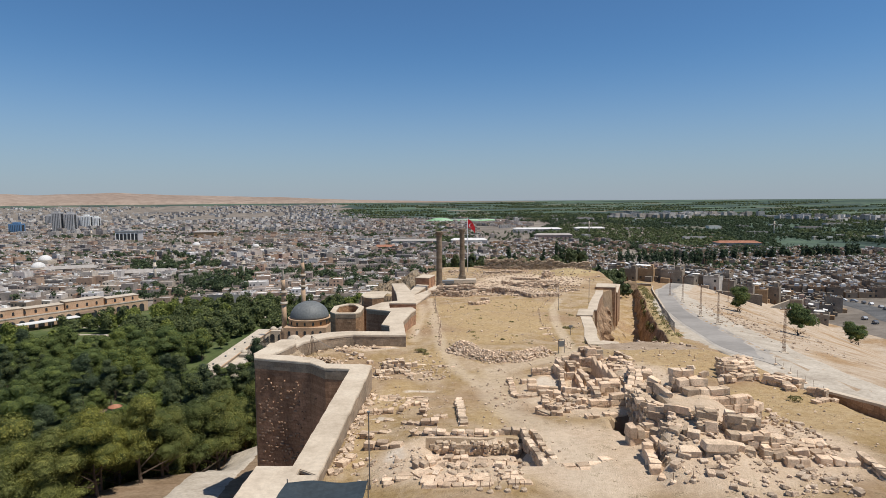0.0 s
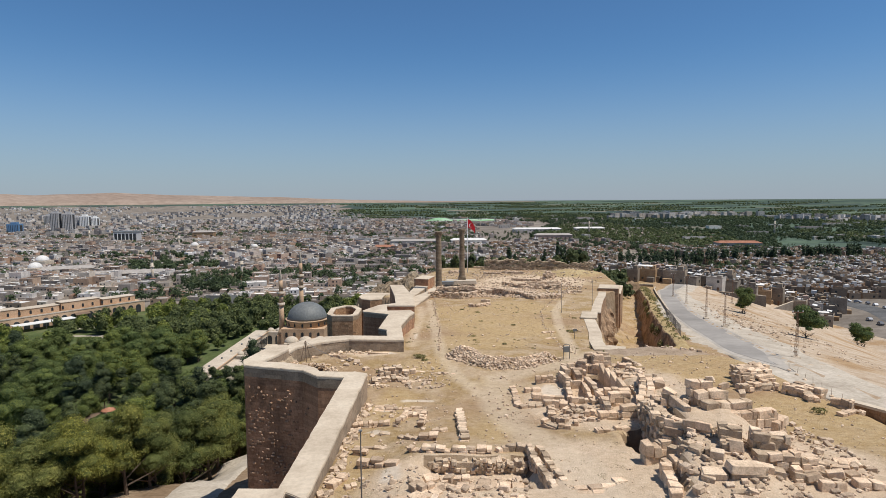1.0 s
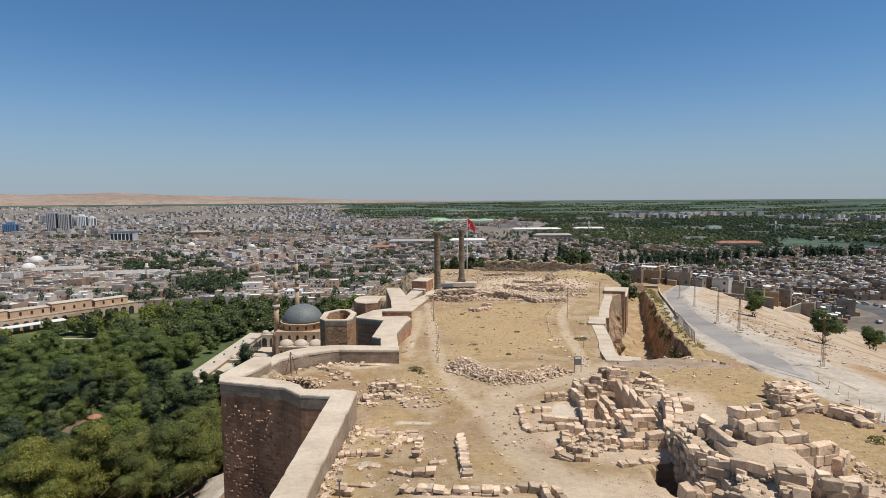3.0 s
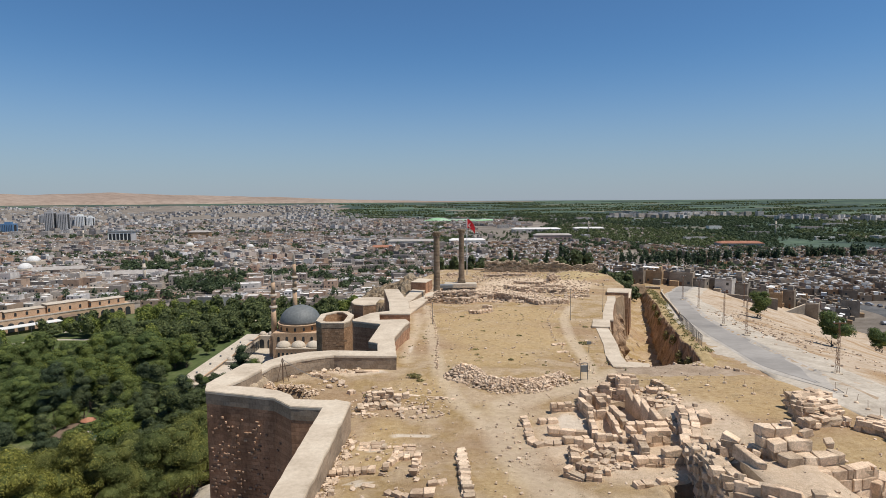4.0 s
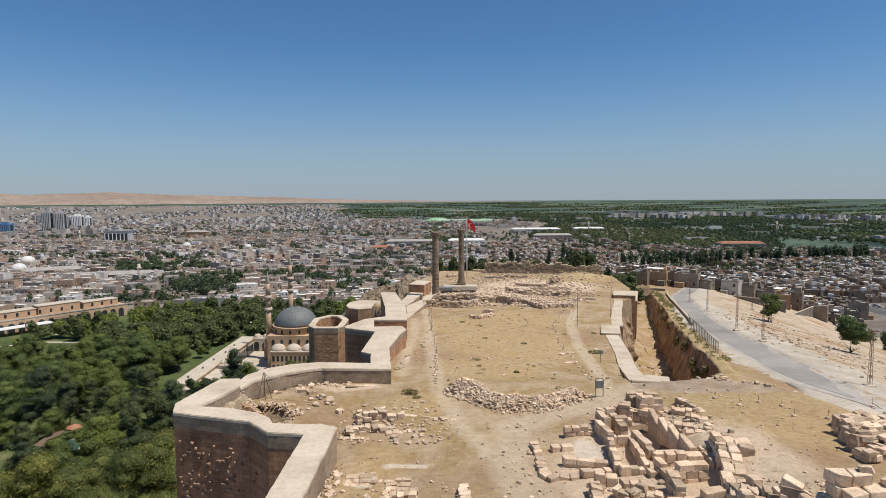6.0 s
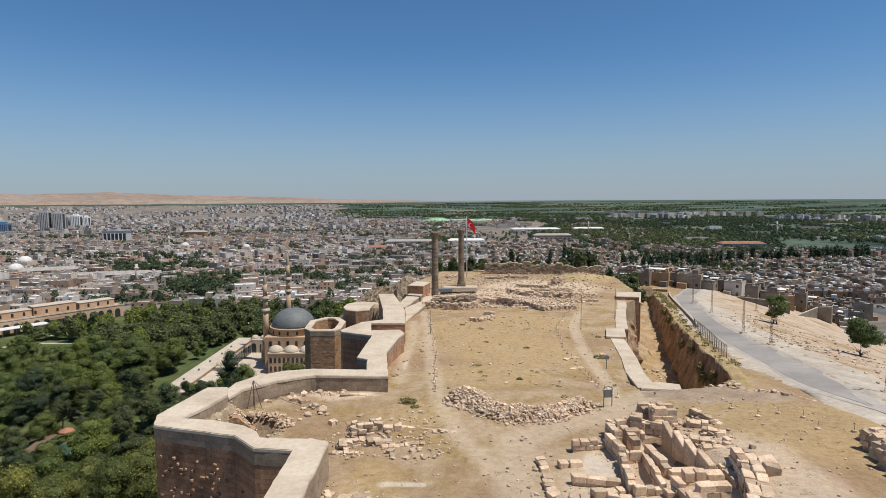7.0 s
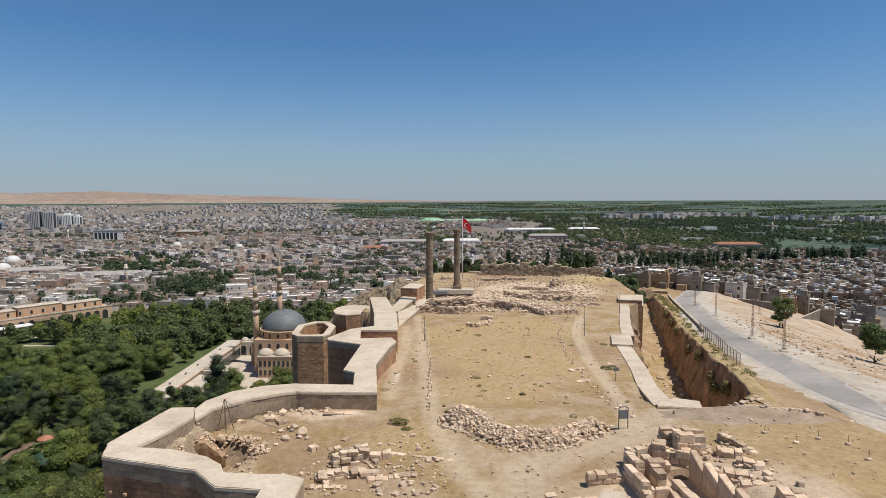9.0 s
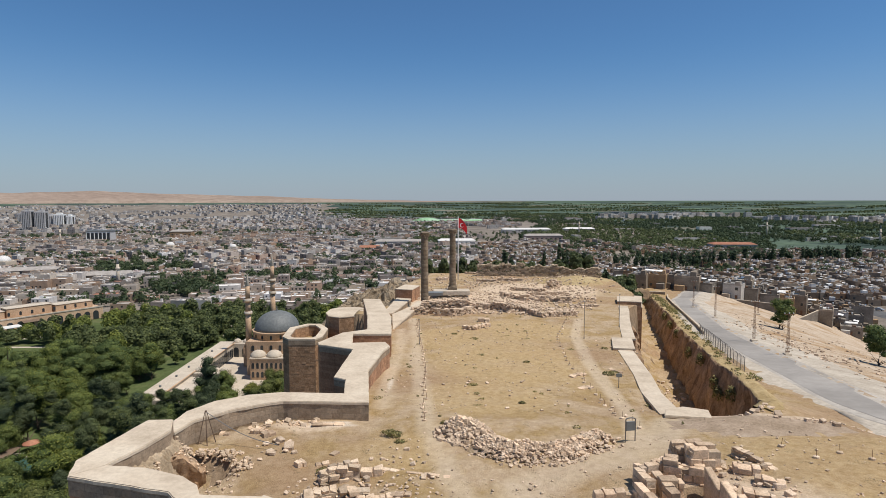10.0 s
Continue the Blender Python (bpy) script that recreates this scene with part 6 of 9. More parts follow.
ruin_wall(((17.0, 110.2), (18.9, 111.9)), 0.3, 0.8, 0.72, 0, "block")
ruin_wall(((16.7, 104.5), (18.0, 105.4)), 0.2, 0.8, 0.68, 0, "block")
ruin_wall(((23.7, 115.6), (24.4, 113.9)), 0.2, 0.6, 0.54, 0, "block")
scatter(((-21.5, 77), (-16, 76.5), (-15.5, 81), (-20, 84)), 160, 0.08, 0.3)
scatter(((-16, 84), (-13, 83.5), (-13, 86.5), (-16, 86.5)), 14, 0.3, 0.9)
# fine litter of chips over the whole dig and the open ground beyond
scatter(((-9, 40), (40, 44), (36, 82), (-6, 90)), 1500, 0.04, 0.20)
scatter(((-7, 92), (22, 92), (34, 165), (-6, 168)), 900, 0.06, 0.32)
scatter(((-6, 186), (30, 184), (44, 205), (-6, 212)), 1300, 0.15, 0.7)
scatter(((-4, 212), (50, 206), (56, 246), (0, 250)), 800, 0.15, 0.7)
scatter(((66, 140), (84, 150), (96, 205), (84, 210)), 420, 0.10, 0.7)
scatter(((30, 100), (38, 112), (52, 160), (44, 168), (30, 125)), 420, 0.2, 0.8)
scatter(((62, 108), (80, 110), (125, 215), (100, 235), (72, 160)), 900, 0.06, 0.5)
scatter(((27, 97.5), (36, 96), (42, 118), (38, 112), (35, 99)), 90, 0.2, 0.9)
scatter(((26, 93), (38, 92), (44, 84), (30, 88)), 120, 0.1, 0.5)
scatter(((-9.4, 44), (-8.6, 44), (-8.6, 70), (-9.4, 70)), 130, 0.15, 0.6)

# the loose stones: one joined mesh
sv, sf = [], []
shapes = [worn_block(100 + s) for s in range(5)] + [boulder(200 + s) for s in range(5)]
shapes = [([v.co.copy() for v in b.verts], [[v.index for v in f.verts] for f in b.faces]) for b in shapes]
for x, y, size in SCATTER:
    vs, fs = ruin_rng.choice(shapes)
    m = pose(x, y, soil(x, y) + size * 0.22, ruin_rng.uniform(-20, 20), ruin_rng.uniform(-20, 20), ruin_rng.uniform(0, 360)) @ Matrix.Diagonal((size * ruin_rng.uniform(0.8, 1.5), size, size * ruin_rng.uniform(0.5, 0.9), 1))
    n = len(sv)
    sv += [m @ v for v in vs]
    sf += [[n + i for i in f] for f in fs]
tagged(new("rubble", raw_mesh("rubble", sv, sf, ["rubble"])), "scattered broken limestone lumps on the dry ground", "rubble", kind="stuff")


def stone_heap(name, spine, width, tall, n, size, label, seed):
    """A heap of single stones round a line: a low core of soil-coloured spoil, with stones all over it."""
    r = random.Random(seed)
    x0, y0 = spine[0]
    ob = thing(name, Matrix.Translation((x0, y0, soil(x0, y0))), label, "stone heap", "stone heaps")
    base = ob.matrix_world.translation
    for k in range(n):
        s = r.random() * (len(spine) - 1)
        i = min(int(s), len(spine) - 2)
        f = s - i
        x = spine[i][0] + (spine[i + 1][0] - spine[i][0]) * f
        y = spine[i][1] + (spine[i + 1][1] - spine[i][1]) * f
        off = max(-1, min(1, r.gauss(0, 0.45)))
        a = r.uniform(0, math.tau)
        x, y = x + off * width * math.cos(a), y + off * width * math.sin(a)
        level = tall * max(0.0, 1 - abs(off)) * r.uniform(0.55, 1.0)
        w = size * r.uniform(0.6, 1.5)
        m = pose(x - base.x, y - base.y, soil(x, y) - base.z + level + 0.05, r.uniform(-25, 25), r.uniform(-25, 25), r.uniform(0, 360)) @ Matrix.Diagonal((w, w * r.uniform(0.6, 0.9), w * r.uniform(0.45, 0.75), 1))
        part("stone", r.choice(BLOCKS["block"] if r.random() < 0.6 else ROCKS), None, ob, at=m)
    vs, fs = [], []
    for i, (x, y) in enumerate(spine):
        for k in range(12):
            a = math.tau * k / 12
            vs += [(x + width * 0.95 * math.cos(a) - base.x, y + width * 0.95 * math.sin(a) - base.y, soil(x, y) - base.z - 0.1)]
        vs.append((x - base.x, y - base.y, soil(x, y) - base.z + tall * 0.8))
        n0 = 13 * i
        fs += [(n0 + k, n0 + (k + 1) % 12, n0 + 12) for k in range(12)]
    part("core", raw_mesh("core", vs, fs, ["earth"]), None, ob, "earth and small stones under the heap")
    gv, gf = [], []
    for k in range(6 * n):
        s = r.random() * (len(spine) - 1)
        i = min(int(s), len(spine) - 2)
        f = s - i
        off, a = min(1.25, abs(r.gauss(0, 0.55))), r.uniform(0, math.tau)
        x = spine[i][0] + (spine[i + 1][0] - spine[i][0]) * f + off * width * math.cos(a)
        y = spine[i][1] + (spine[i + 1][1] - spine[i][1]) * f + off * width * math.sin(a)
        w = size * r.uniform(0.45, 0.85)
        m = pose(x - base.x, y - base.y, soil(x, y) - base.z + tall * max(0.0, 0.85 - 0.85 * off) + 0.03, r.uniform(-30, 30), r.uniform(-30, 30), r.uniform(0, 360)) @ Matrix.Diagonal((w * 1.2, w, w * 0.7, 1))
        shape = r.choice(BLOCKS["block"])
        n0 = len(gv)
        gv.extend(m @ v.co for v in shape.vertices)
        gf.extend([n0 + q for q in face.vertices] for face in shape.polygons)
    tagged(part("rubble", raw_mesh("rubble", gv, gf, ["rubble"]), None, ob), kind="stuff")
    return ob


stone_heap("stone_heap", [(1.3, 87.6), (3.2, 86.6)], 1.9, 1.6, 150, 0.55, "heap of large pale limestone blocks beside the path", 3)
stone_heap("stone_heap", [(3.6, 84.4), (6.0, 82.9), (8.5, 82.6)], 1.7, 1.3, 210, 0.36, "heap of small pale limestone rubble beside the path", 4)
stone_heap("stone_heap", [(8.8, 82.6), (11.0, 83.4), (13.8, 85.0)], 1.7, 1.15, 210, 0.38, "long heap of broken limestone beside the path", 5)

# broken vault in the bastion's pit: a stub of brown vaulting with a small arch under a ragged stony crown
pit_z = height(-19.6, 81.2)
vault = thing("broken_vault", pose(-20.7, 82.2, pit_z - 0.2, 0, 0, 24), "broken brown vault wall with a small dark arch in the pit", "ruin")
vv, vf = [], []
for k in range(29):
    s = k / 28
    x = -1.5 + 2.9 * s
    t = 3.5 - 1.5 * smooth(0.35, 1.0, s) + 0.3 * noise.noise(Vector((x * 2.3, 2, 0)))
    for q, dy in ((-0.3, -0.15), (t * 0.3, -0.22), (t * 0.6, -0.36), (t * 0.85, -0.55), (t, -0.6), (t + 0.2, -0.1), (t + 0.1, 0.7), (-0.3, 1.4)):
        w = 0.16 * noise.noise(Vector((x * 2.2, q * 1.4, dy)))
        vv.append((x, dy + 0.35 * (s - 0.5) ** 2 + w, q + 0.5 * w))
    if k:
        for e in range(7):
            a = 8 * (k - 1) + e
            vf.append((a, a + 8, a + 9, a + 1))
part("wall", raw_mesh("wall", vv, vf, ["moat_rock"]), None, vault)
part("arch", arch_bm(0.8, 1.1, 0.3), "dark_glass", vault, "small dark arched slab for the shade inside", pose(-0.7, -0.12, 0.2))
vr = random.Random(77)
for k in range(90):
    x = vr.uniform(-1.5, 1.4)
    w = vr.uniform(0.14, 0.38)
    t = 3.55 - 1.5 * smooth(0.35, 1.0, (x + 1.5) / 2.9)
    part("stone", vr.choice(ROCKS), None, vault, at=pose(x, vr.uniform(-0.55, 1.2), t + vr.uniform(-0.15, 0.22), vr.uniform(-40, 40), vr.uniform(-40, 40), vr.uniform(0, 360)) @ Matrix.Diagonal((w, w * 0.8, w * 0.7, 1)))

# the rough stony slope inside the bastion's curving flank
FLANK = [(-23.5, 75.9), (-22.9, 77.8), (-22.4, 79.6), (-21.9, 82.0), (-22.4, 84.0)]
lv, lf = [], []
for k in range(57):
    y = 75.9 + 7.4 * k / 56
    x = lerp_table(y, tuple((b, a) for a, b in FLANK))
    for q in range(13):
        f = q / 12
        px = x - 0.25 + 2.3 * f
        z = 5.9 - 0.35 * f + (soil(px, y) - 0.3 - 5.55) * smooth(0.0, 1.0, f) ** 0.8
        bumpy = 0.22 * noise.noise(Vector((px * 1.6, y * 1.6, 1))) + 0.26 * noise.noise(Vector((px * 4, y * 4, 3)))
        lv.append((px + 0.4 * bumpy, y, z + bumpy * min(1.0, 4 * f)))
        if k and q:
            a = 13 * k + q
            lf.append((a - 14, a - 13, a, a - 1))
bank = new("rubble_slope", raw_mesh("rubble_slope", lv, lf, ["curtain_stone"]))
for p in bank.data.polygons:
    p.use_smooth = False
tagged(bank, "rough rubble-stone slope inside the bastion's curving flank", "ground", kind="structure")


def rubble_bank(line, n, size, label, seed, rise):
    """Loose stones banked against a wall along a line."""
    r = random.Random(seed)
    x0, y0 = line[0]
    ob = thing("rubble_bank", Matrix.Translation((x0, y0, soil(x0, y0))), label, "rubble", "stone heaps")
    base = ob.matrix_world.translation
    runs = [math.hypot(b[0] - a[0], b[1] - a[1]) for a, b in zip(line, line[1:])]
    for k in range(n):
        i = r.choices(range(len(runs)), runs)[0]
        f = r.random()
        (ax, ay), (bx, by) = line[i], line[i + 1]
        ux, uy = (by - ay) / runs[i], -(bx - ax) / runs[i]
        off = r.random()
        x, y = ax + (bx - ax) * f + ux * 1.5 * off, ay + (by - ay) * f + uy * 1.5 * off
        w = size * r.uniform(0.5, 1.5)
        m = pose(x - base.x, y - base.y, soil(x, y) - base.z + rise * (1 - off) * r.uniform(0.2, 1.0), r.uniform(-25, 25), r.uniform(-25, 25), r.uniform(0, 360)) @ Matrix.Diagonal((w, w * r.uniform(0.6, 0.95), w * r.uniform(0.45, 0.8), 1))
        part("stone", r.choice(ROCKS if r.random() < 0.6 else BLOCKS["grey_block"]), None, ob, at=m)
    return ob


rubble_bank([(-22.6, 84.0), (-21.4, 82.0), (-21.9, 79.6), (-22.6, 77.0)][::-1], 260, 0.26, "loose stones on the rubble slope inside the bastion's curving flank", 31, 1.7)
rubble_bank([(-16.3, 80.6), (-17.3, 82.6), (-19.0, 83.5), (-20.6, 83.4)], 210, 0.27, "ragged rim of broken stones round the excavated pit", 32, 0.35)
rubble_bank([(-18.2, 90.2), (-15.4, 91.6), (-12.0, 91.6)], 46, 0.42, "loose stones lying along the curved parapet's foot", 33, 0.2)


# ---- trees ----
def leaf_cards(lobes, n, size, seed, thin=1.0):
    """Many small leaf clumps spread over and within rounded lobes (centre, radii); an uneven crown with gaps."""
    r = np.random.default_rng(seed)
    vol = np.array([a * b * c for _, (a, b, c) in lobes]) ** 0.7
    pick = r.choice(len(lobes), n, p=vol / vol.sum())
    centre = np.array([c for c, _ in lobes])[pick]
    radii = np.array([s for _, s in lobes])[pick]
    d = r.normal(size=(n, 3))
    d /= np.linalg.norm(d, axis=1)[:, None]
    d[:, 2] = np.where(d[:, 2] < -0.5, -d[:, 2] * 0.6, d[:, 2])
    shell = 0.55 + 0.5 * r.random((n, 1)) ** 0.6
    p = centre + d * radii * shell
    nrm = d * 1.3 + r.normal(size=(n, 3)) * 0.40 + np.array((0, 0, 0.35))
    nrm /= np.linalg.norm(nrm, axis=1)[:, None]
    u = np.cross(nrm, r.normal(size=(n, 3)))
    u /= np.linalg.norm(u, axis=1)[:, None]
    v = np.cross(nrm, u)
    s = size * (0.6 + 0.8 * r.random((n, 1)))
    e = (0.55 + 0.5 * r.random((n, 1))) * thin
    lift = nrm * s * 0.25
    quad = np.stack([p - u * s - v * s * e * 0.5, p + u * s * 0.3 - v * s * e + lift, p + u * s + v * s * e * 0.4, p - u * s * 0.3 + v * s * e + lift], 1)
    return quad.reshape(-1, 3)


def cards_mesh(name, pts, mat):
    n = len(pts) // 4
    m = bpy.data.meshes.new(name)
    m.vertices.add(4 * n)
    m.vertices.foreach_set("co", pts.astype(np.float32).ravel())
    m.loops.add(4 * n)
    m.loops.foreach_set("vertex_index", np.arange(4 * n, dtype=np.int32))
    m.polygons.add(n)
    m.polygons.foreach_set("loop_start", np.arange(0, 4 * n, 4, dtype=np.int32))
    m.materials.append(MAT[mat])
    m.update()
    m.validate()
    return m


def limbs(seed, tall, r0, reach, n=6, double=False):
    """A tapered trunk, slightly bent, with limbs."""
    r = random.Random(seed)
    bm = bmesh.new()
    for stem in range(2 if double else 1):
        p, q = Vector((stem * 0.9, 0, -0.4)), r0
        bend = Vector((r.uniform(-0.08, 0.08), r.uniform(-0.08, 0.08), 1))
        spots = []
        for k in range(6):
            nxt = p + (bend + Vector((r.uniform(-0.07, 0.07), r.uniform(-0.07, 0.07), 0))) * tall / 6
            add_rod(bm, p, nxt, q, q * 0.82, 8)
            p, q = nxt, q * 0.82
            spots.append((p.copy(), q))
        for k in range(n):
            b, w = spots[min(5, 1 + k % 5)]
            a = math.tau * (k / n) + r.uniform(-0.4, 0.4)
            tip = b + Vector((reach * math.cos(a), reach * math.sin(a), reach * r.uniform(0.35, 0.9))) * r.uniform(0.55, 0.9)
            add_rod(bm, b, tip, w * 0.55, w * 0.15, 5)
    return bm


def tree_kind(name, mat, seed, tall, wide, trunk, lobes, cards, size, label, double=False):
    r = random.Random(seed)
    ob = thing(name, Matrix(), label, "tree", "trees")
    part("trunk", limbs(seed, trunk, 0.028 * tall, wide * (0.5 if mat == "pine" else 0.26), 7, double), "bark", ob)
    made = []
    for k in range(lobes):
        a, f = r.uniform(0, math.tau), r.random() ** 0.6
        z = trunk * 0.75 + (tall - trunk * 0.75) * r.uniform(0.12, 0.86)
        taper = 1 - 0.55 * max(0.0, (z - trunk) / (tall - trunk)) if mat != "dark_leaf" else 1 - 0.8 * max(0.0, (z - trunk) / (tall - trunk))
        d = wide * 0.36 * f * taper
        s = wide * (0.11 + 0.19 * r.random() ** 1.6) * (0.6 + 0.4 * taper)
        made.append(((d * math.cos(a), d * math.sin(a), z), (s, s, s * r.uniform(0.6, 0.9))))
    part("crown", cards_mesh("crown", leaf_cards(made, cards, size, seed, 0.5 if mat == "pine" else 0.8), mat), None, ob)
    # the dense twigs inside each bough
    inner = bmesh.new()
    for k, (c, q) in enumerate(made):
        got = bmesh.ops.create_icosphere(inner, subdivisions=2, radius=1.0)["verts"]
        for v in got:
            v.co *= 0.66 + 0.28 * noise.noise(v.co * 1.9 + Vector((k, seed, 0)))
            v.co = Vector((v.co.x * q[0] + c[0], v.co.y * q[1] + c[1], v.co.z * q[2] + c[2]))
    part("inner_crown", inner, mat, ob)
    return ob


PINES = [tree_kind("pine_tree", "pine", 20 + k, 12.5 + k, 9.5, 6.0, 21, 15000, 0.125, "olive-green pine with an open rounded crown on the slope") for k in range(3)]
BROAD = [tree_kind("broadleaf_tree", "leaf", 40 + k, 12 + k, 11.5, 4.0, 26, 11000, 0.135, "leafy green tree in the gardens") for k in range(3)]
DARK = [tree_kind("conifer_tree", "dark_leaf", 60 + k, 16 + k, 8.5, 4.0, 26, 10000, 0.125, "tall dark-green conifer in the gardens") for k in range(2)]
LONE = [tree_kind("broadleaf_tree", "leaf", 80 + k, 9.8 + 0.4 * k, 9.0, 2.2, 17, 6500, 0.18, "single round-crowned green tree on the stony slope", k == 0) for k in range(2)]

# a tree must stand somewhere: the first of each kind is set down, the rest are copies
grove_rng = random.Random(8)
spent = set()


def plant(kind, x, y, scale=1.0, sink=0.3):
    src = grove_rng.choice(kind)
    m = pose(x, y, height(x, y) - sink, 0, 0, grove_rng.uniform(0, 360))
    if src.name not in spent:
        spent.add(src.name)
        src.scale = (1, 1, 1)
        src.matrix_world = m
        return src
    ob = copy_thing(src, m)
    ob.scale = (scale, scale, scale * grove_rng.uniform(0.92, 1.1))
    return ob


for x, y, k in ((102.7, 208.5, 0), (94.0, 158.6, 1), (157.0, 230.0, 1), (171.0, 246.0, 0)):
    plant([LONE[k]], x, y)


def in_gardens(x, y):
    if not (75 < y < 420 and -380 < x < -34):
        return False
    if x < -0.86 * (y + 12) - 12 or x > lerp_table(y, WEST_EDGE) - 23:
        return False
    if y < 118 and x > -50:
        return False
    if -124 < x < -56 and 240 < y < 345:
        return False                      # mosque and courtyard
    if x < -165 and 0.81 * (x + 262) - 0.59 * (y - 378) < 40:
        return False                      # arcaded building and its forecourt
    if abs(x + 122) < 7.5 and abs(y - 197) < 15:
        return False                      # pool
    if abs(y - (300 + 0.25 * (x + 200))) < 6 and x < -125:
        return False                      # lawn walk
    if -245 < x < -190 and 308 < y < 345:
        return False                      # palm lawn
    return True


spots = []
for ring_y in np.arange(78, 420, 8.3):
    for ring_x in np.arange(-380, -34, 8.3):
        x, y = ring_x + grove_rng.uniform(-3.4, 3.4), ring_y + grove_rng.uniform(-3.4, 3.4)
        if in_gardens(x, y) and noise.noise(Vector((x * 0.026, y * 0.026, 3))) > (-0.60 if y < 250 else -0.48 if x > -175 else -0.30):
            spots.append((math.hypot(x, y), x, y))
spots.sort()
far_spots = spots[380:]
for d, x, y in spots[:380]:
    n = noise.noise(Vector((x * 0.012, y * 0.012, 7))) + grove_rng.uniform(-0.45, 0.45)
    if d < 158 + 34 * n + 64 * smooth(-95, -58, x):
        kind = PINES
    elif n > 0.12 or (x > -125 and y > 320):
        kind = DARK
    else:
        kind = BROAD
    plant(kind, x, y, grove_rng.choice((0.55, 0.75, 0.9, 1.05, 1.2, 1.45)) * grove_rng.uniform(0.92, 1.08))
for x, y in ((-66, 262), (-60, 255), (-70, 250), (-58, 268), (-84, 262), (-90, 256), (-54, 281), (-50, 290), (-78, 246), (-64, 243), (-97, 244), (-104, 238)):
    plant(BROAD, x, y, grove_rng.uniform(0.6, 0.9))
for x, y, q in ((-60.5, 249, 1.25), (-67, 244, 1.1), (-55, 243, 1.0)):
    plant(PINES, x, y, q)
for x, y, q in ((-46, 101.5, 1.15), (-44, 107, 1.1), (-49, 95.5, 1.1), (-52.5, 100, 1.0), (-57, 97, 0.95), (-60.5, 91, 1.1), (-63, 86, 1.0), (-46.5, 116.5, 1.05), (-51, 110, 1.0), (-56, 106, 1.0), (-46, 92, 0.85), (-67, 82, 1.1), (-56, 84, 1.0), (-52, 88, 0.95), (-61, 103, 1.05), (-70, 93, 1.0), (-48, 124, 1.0), (-53, 119, 1.1), (-47.5, 132, 0.95), (-60, 114, 1.05), (-66, 98, 1.0), (-50, 80, 0.9), (-59, 77, 0.9), (-46.8, 85, 0.95), (-48.5, 77, 0.9), (-45.8, 89.5, 0.8), (-54, 78.5, 1.0), (-50.5, 72, 0.95), (-57, 71, 1.0), (-64, 76, 1.0), (-72, 84, 1.05)):
    plant(PINES, x, y, q)

def palm(x, y, tall, seed):
    r = random.Random(seed)
    ob = thing("palm_tree", Matrix.Translation((x, y, height(x, y))), "date palm with an arching green crown on the lawn", "palm", "palms")
    part("trunk", ring_bm(((0.38, -0.3), (0.30, tall * 0.5), (0.26, tall)), 10), "bark", ob)
    pts = []
    for k in range(26):
        a, lift = r.uniform(0, math.tau), r.uniform(0.1, 1.3)
        p0 = Vector((0, 0, tall))
        for q in range(7):
            s0, s1 = q / 7, (q + 1) / 7
            at = lambda s: p0 + Vector((math.cos(a) * 3.2 * s * math.cos(lift * 0.6), math.sin(a) * 3.2 * s * math.cos(lift * 0.6), 2.4 * lift * s - 3.0 * s * s))
            side = Vector((-math.sin(a), math.cos(a), 0)) * 0.32 * (1 - s0 * 0.7)
            u, v = at(s0), at(s1)
            pts += [u - side, v - side * 0.8, v + side * 0.8, u + side]
    part("crown", cards_mesh("crown", np.array([tuple(q) for q in pts]), "leaf"), None, ob)
    return ob


for k, (x, y, tall) in enumerate(((-216, 317, 8.0), (-208, 317, 7.0), (-200, 352, 8.5), (-226, 330, 7.5), (-190, 340, 7.0), (-232, 316, 6.5))):
    palm(x, y, tall, k)

# the stone-rimmed pool among the trees
pool = thing("garden_pool", pose(-122.0, 197.0, -53.0, 0, 0, 8), "long green garden pool with a pale stone rim", "pool")
part("water", box_bm((9.0, 26.0, 0.1), Matrix.Translation((0, 0, 0.12))), "pool_water", pool, "still green water")
for sx in (-4.9, 4.9):
    part("rim", box_bm((0.8, 27.6, 0.55), Matrix.Translation((sx, 0, 0.22)), 0.06), "mosque_pale", pool)
for sy in (-13.4, 13.4):
    part("rim", box_bm((9.0, 0.8, 0.55), Matrix.Translation((0, sy, 0.22)), 0.06), "mosque_pale", pool)
terrace = thing("tea_terrace", pose(-128.6, 205.0, -53.0, 0, 0, 8), "pool-side terrace with a low wooden shelter roof", "terrace")
part("deck", box_bm((3.6, 16.0, 0.3), Matrix.Translation((0, 0, 0.15)), 0.04), "mosque_pale", terrace)
part("roof", box_bm((3.4, 13.0, 0.15), pose(0, 0, 2.9, 0, 6, 0), 0.03), "wood", terrace, "brown plank roof")
for sx in (-1.4, 1.4):
    for sy in (-6, 0, 6):
        part("post", box_bm((0.14, 0.14, 2.8), Matrix.Translation((sx, sy, 1.5))), "wood", terrace)
umbrella = thing("parasol", Matrix.Translation((-127.0, 215.0, -53.0)), "wide red parasol on a thin pole beside the pool", "parasol")
part("pole", ring_bm(((0.05, 0), (0.05, 3.2)), 8), "steel", umbrella)
part("canopy", ring_bm(((2.6, 2.6), (2.5, 2.75), (0.1, 3.6)), 10), "red_roof", umbrella, "red cloth canopy")

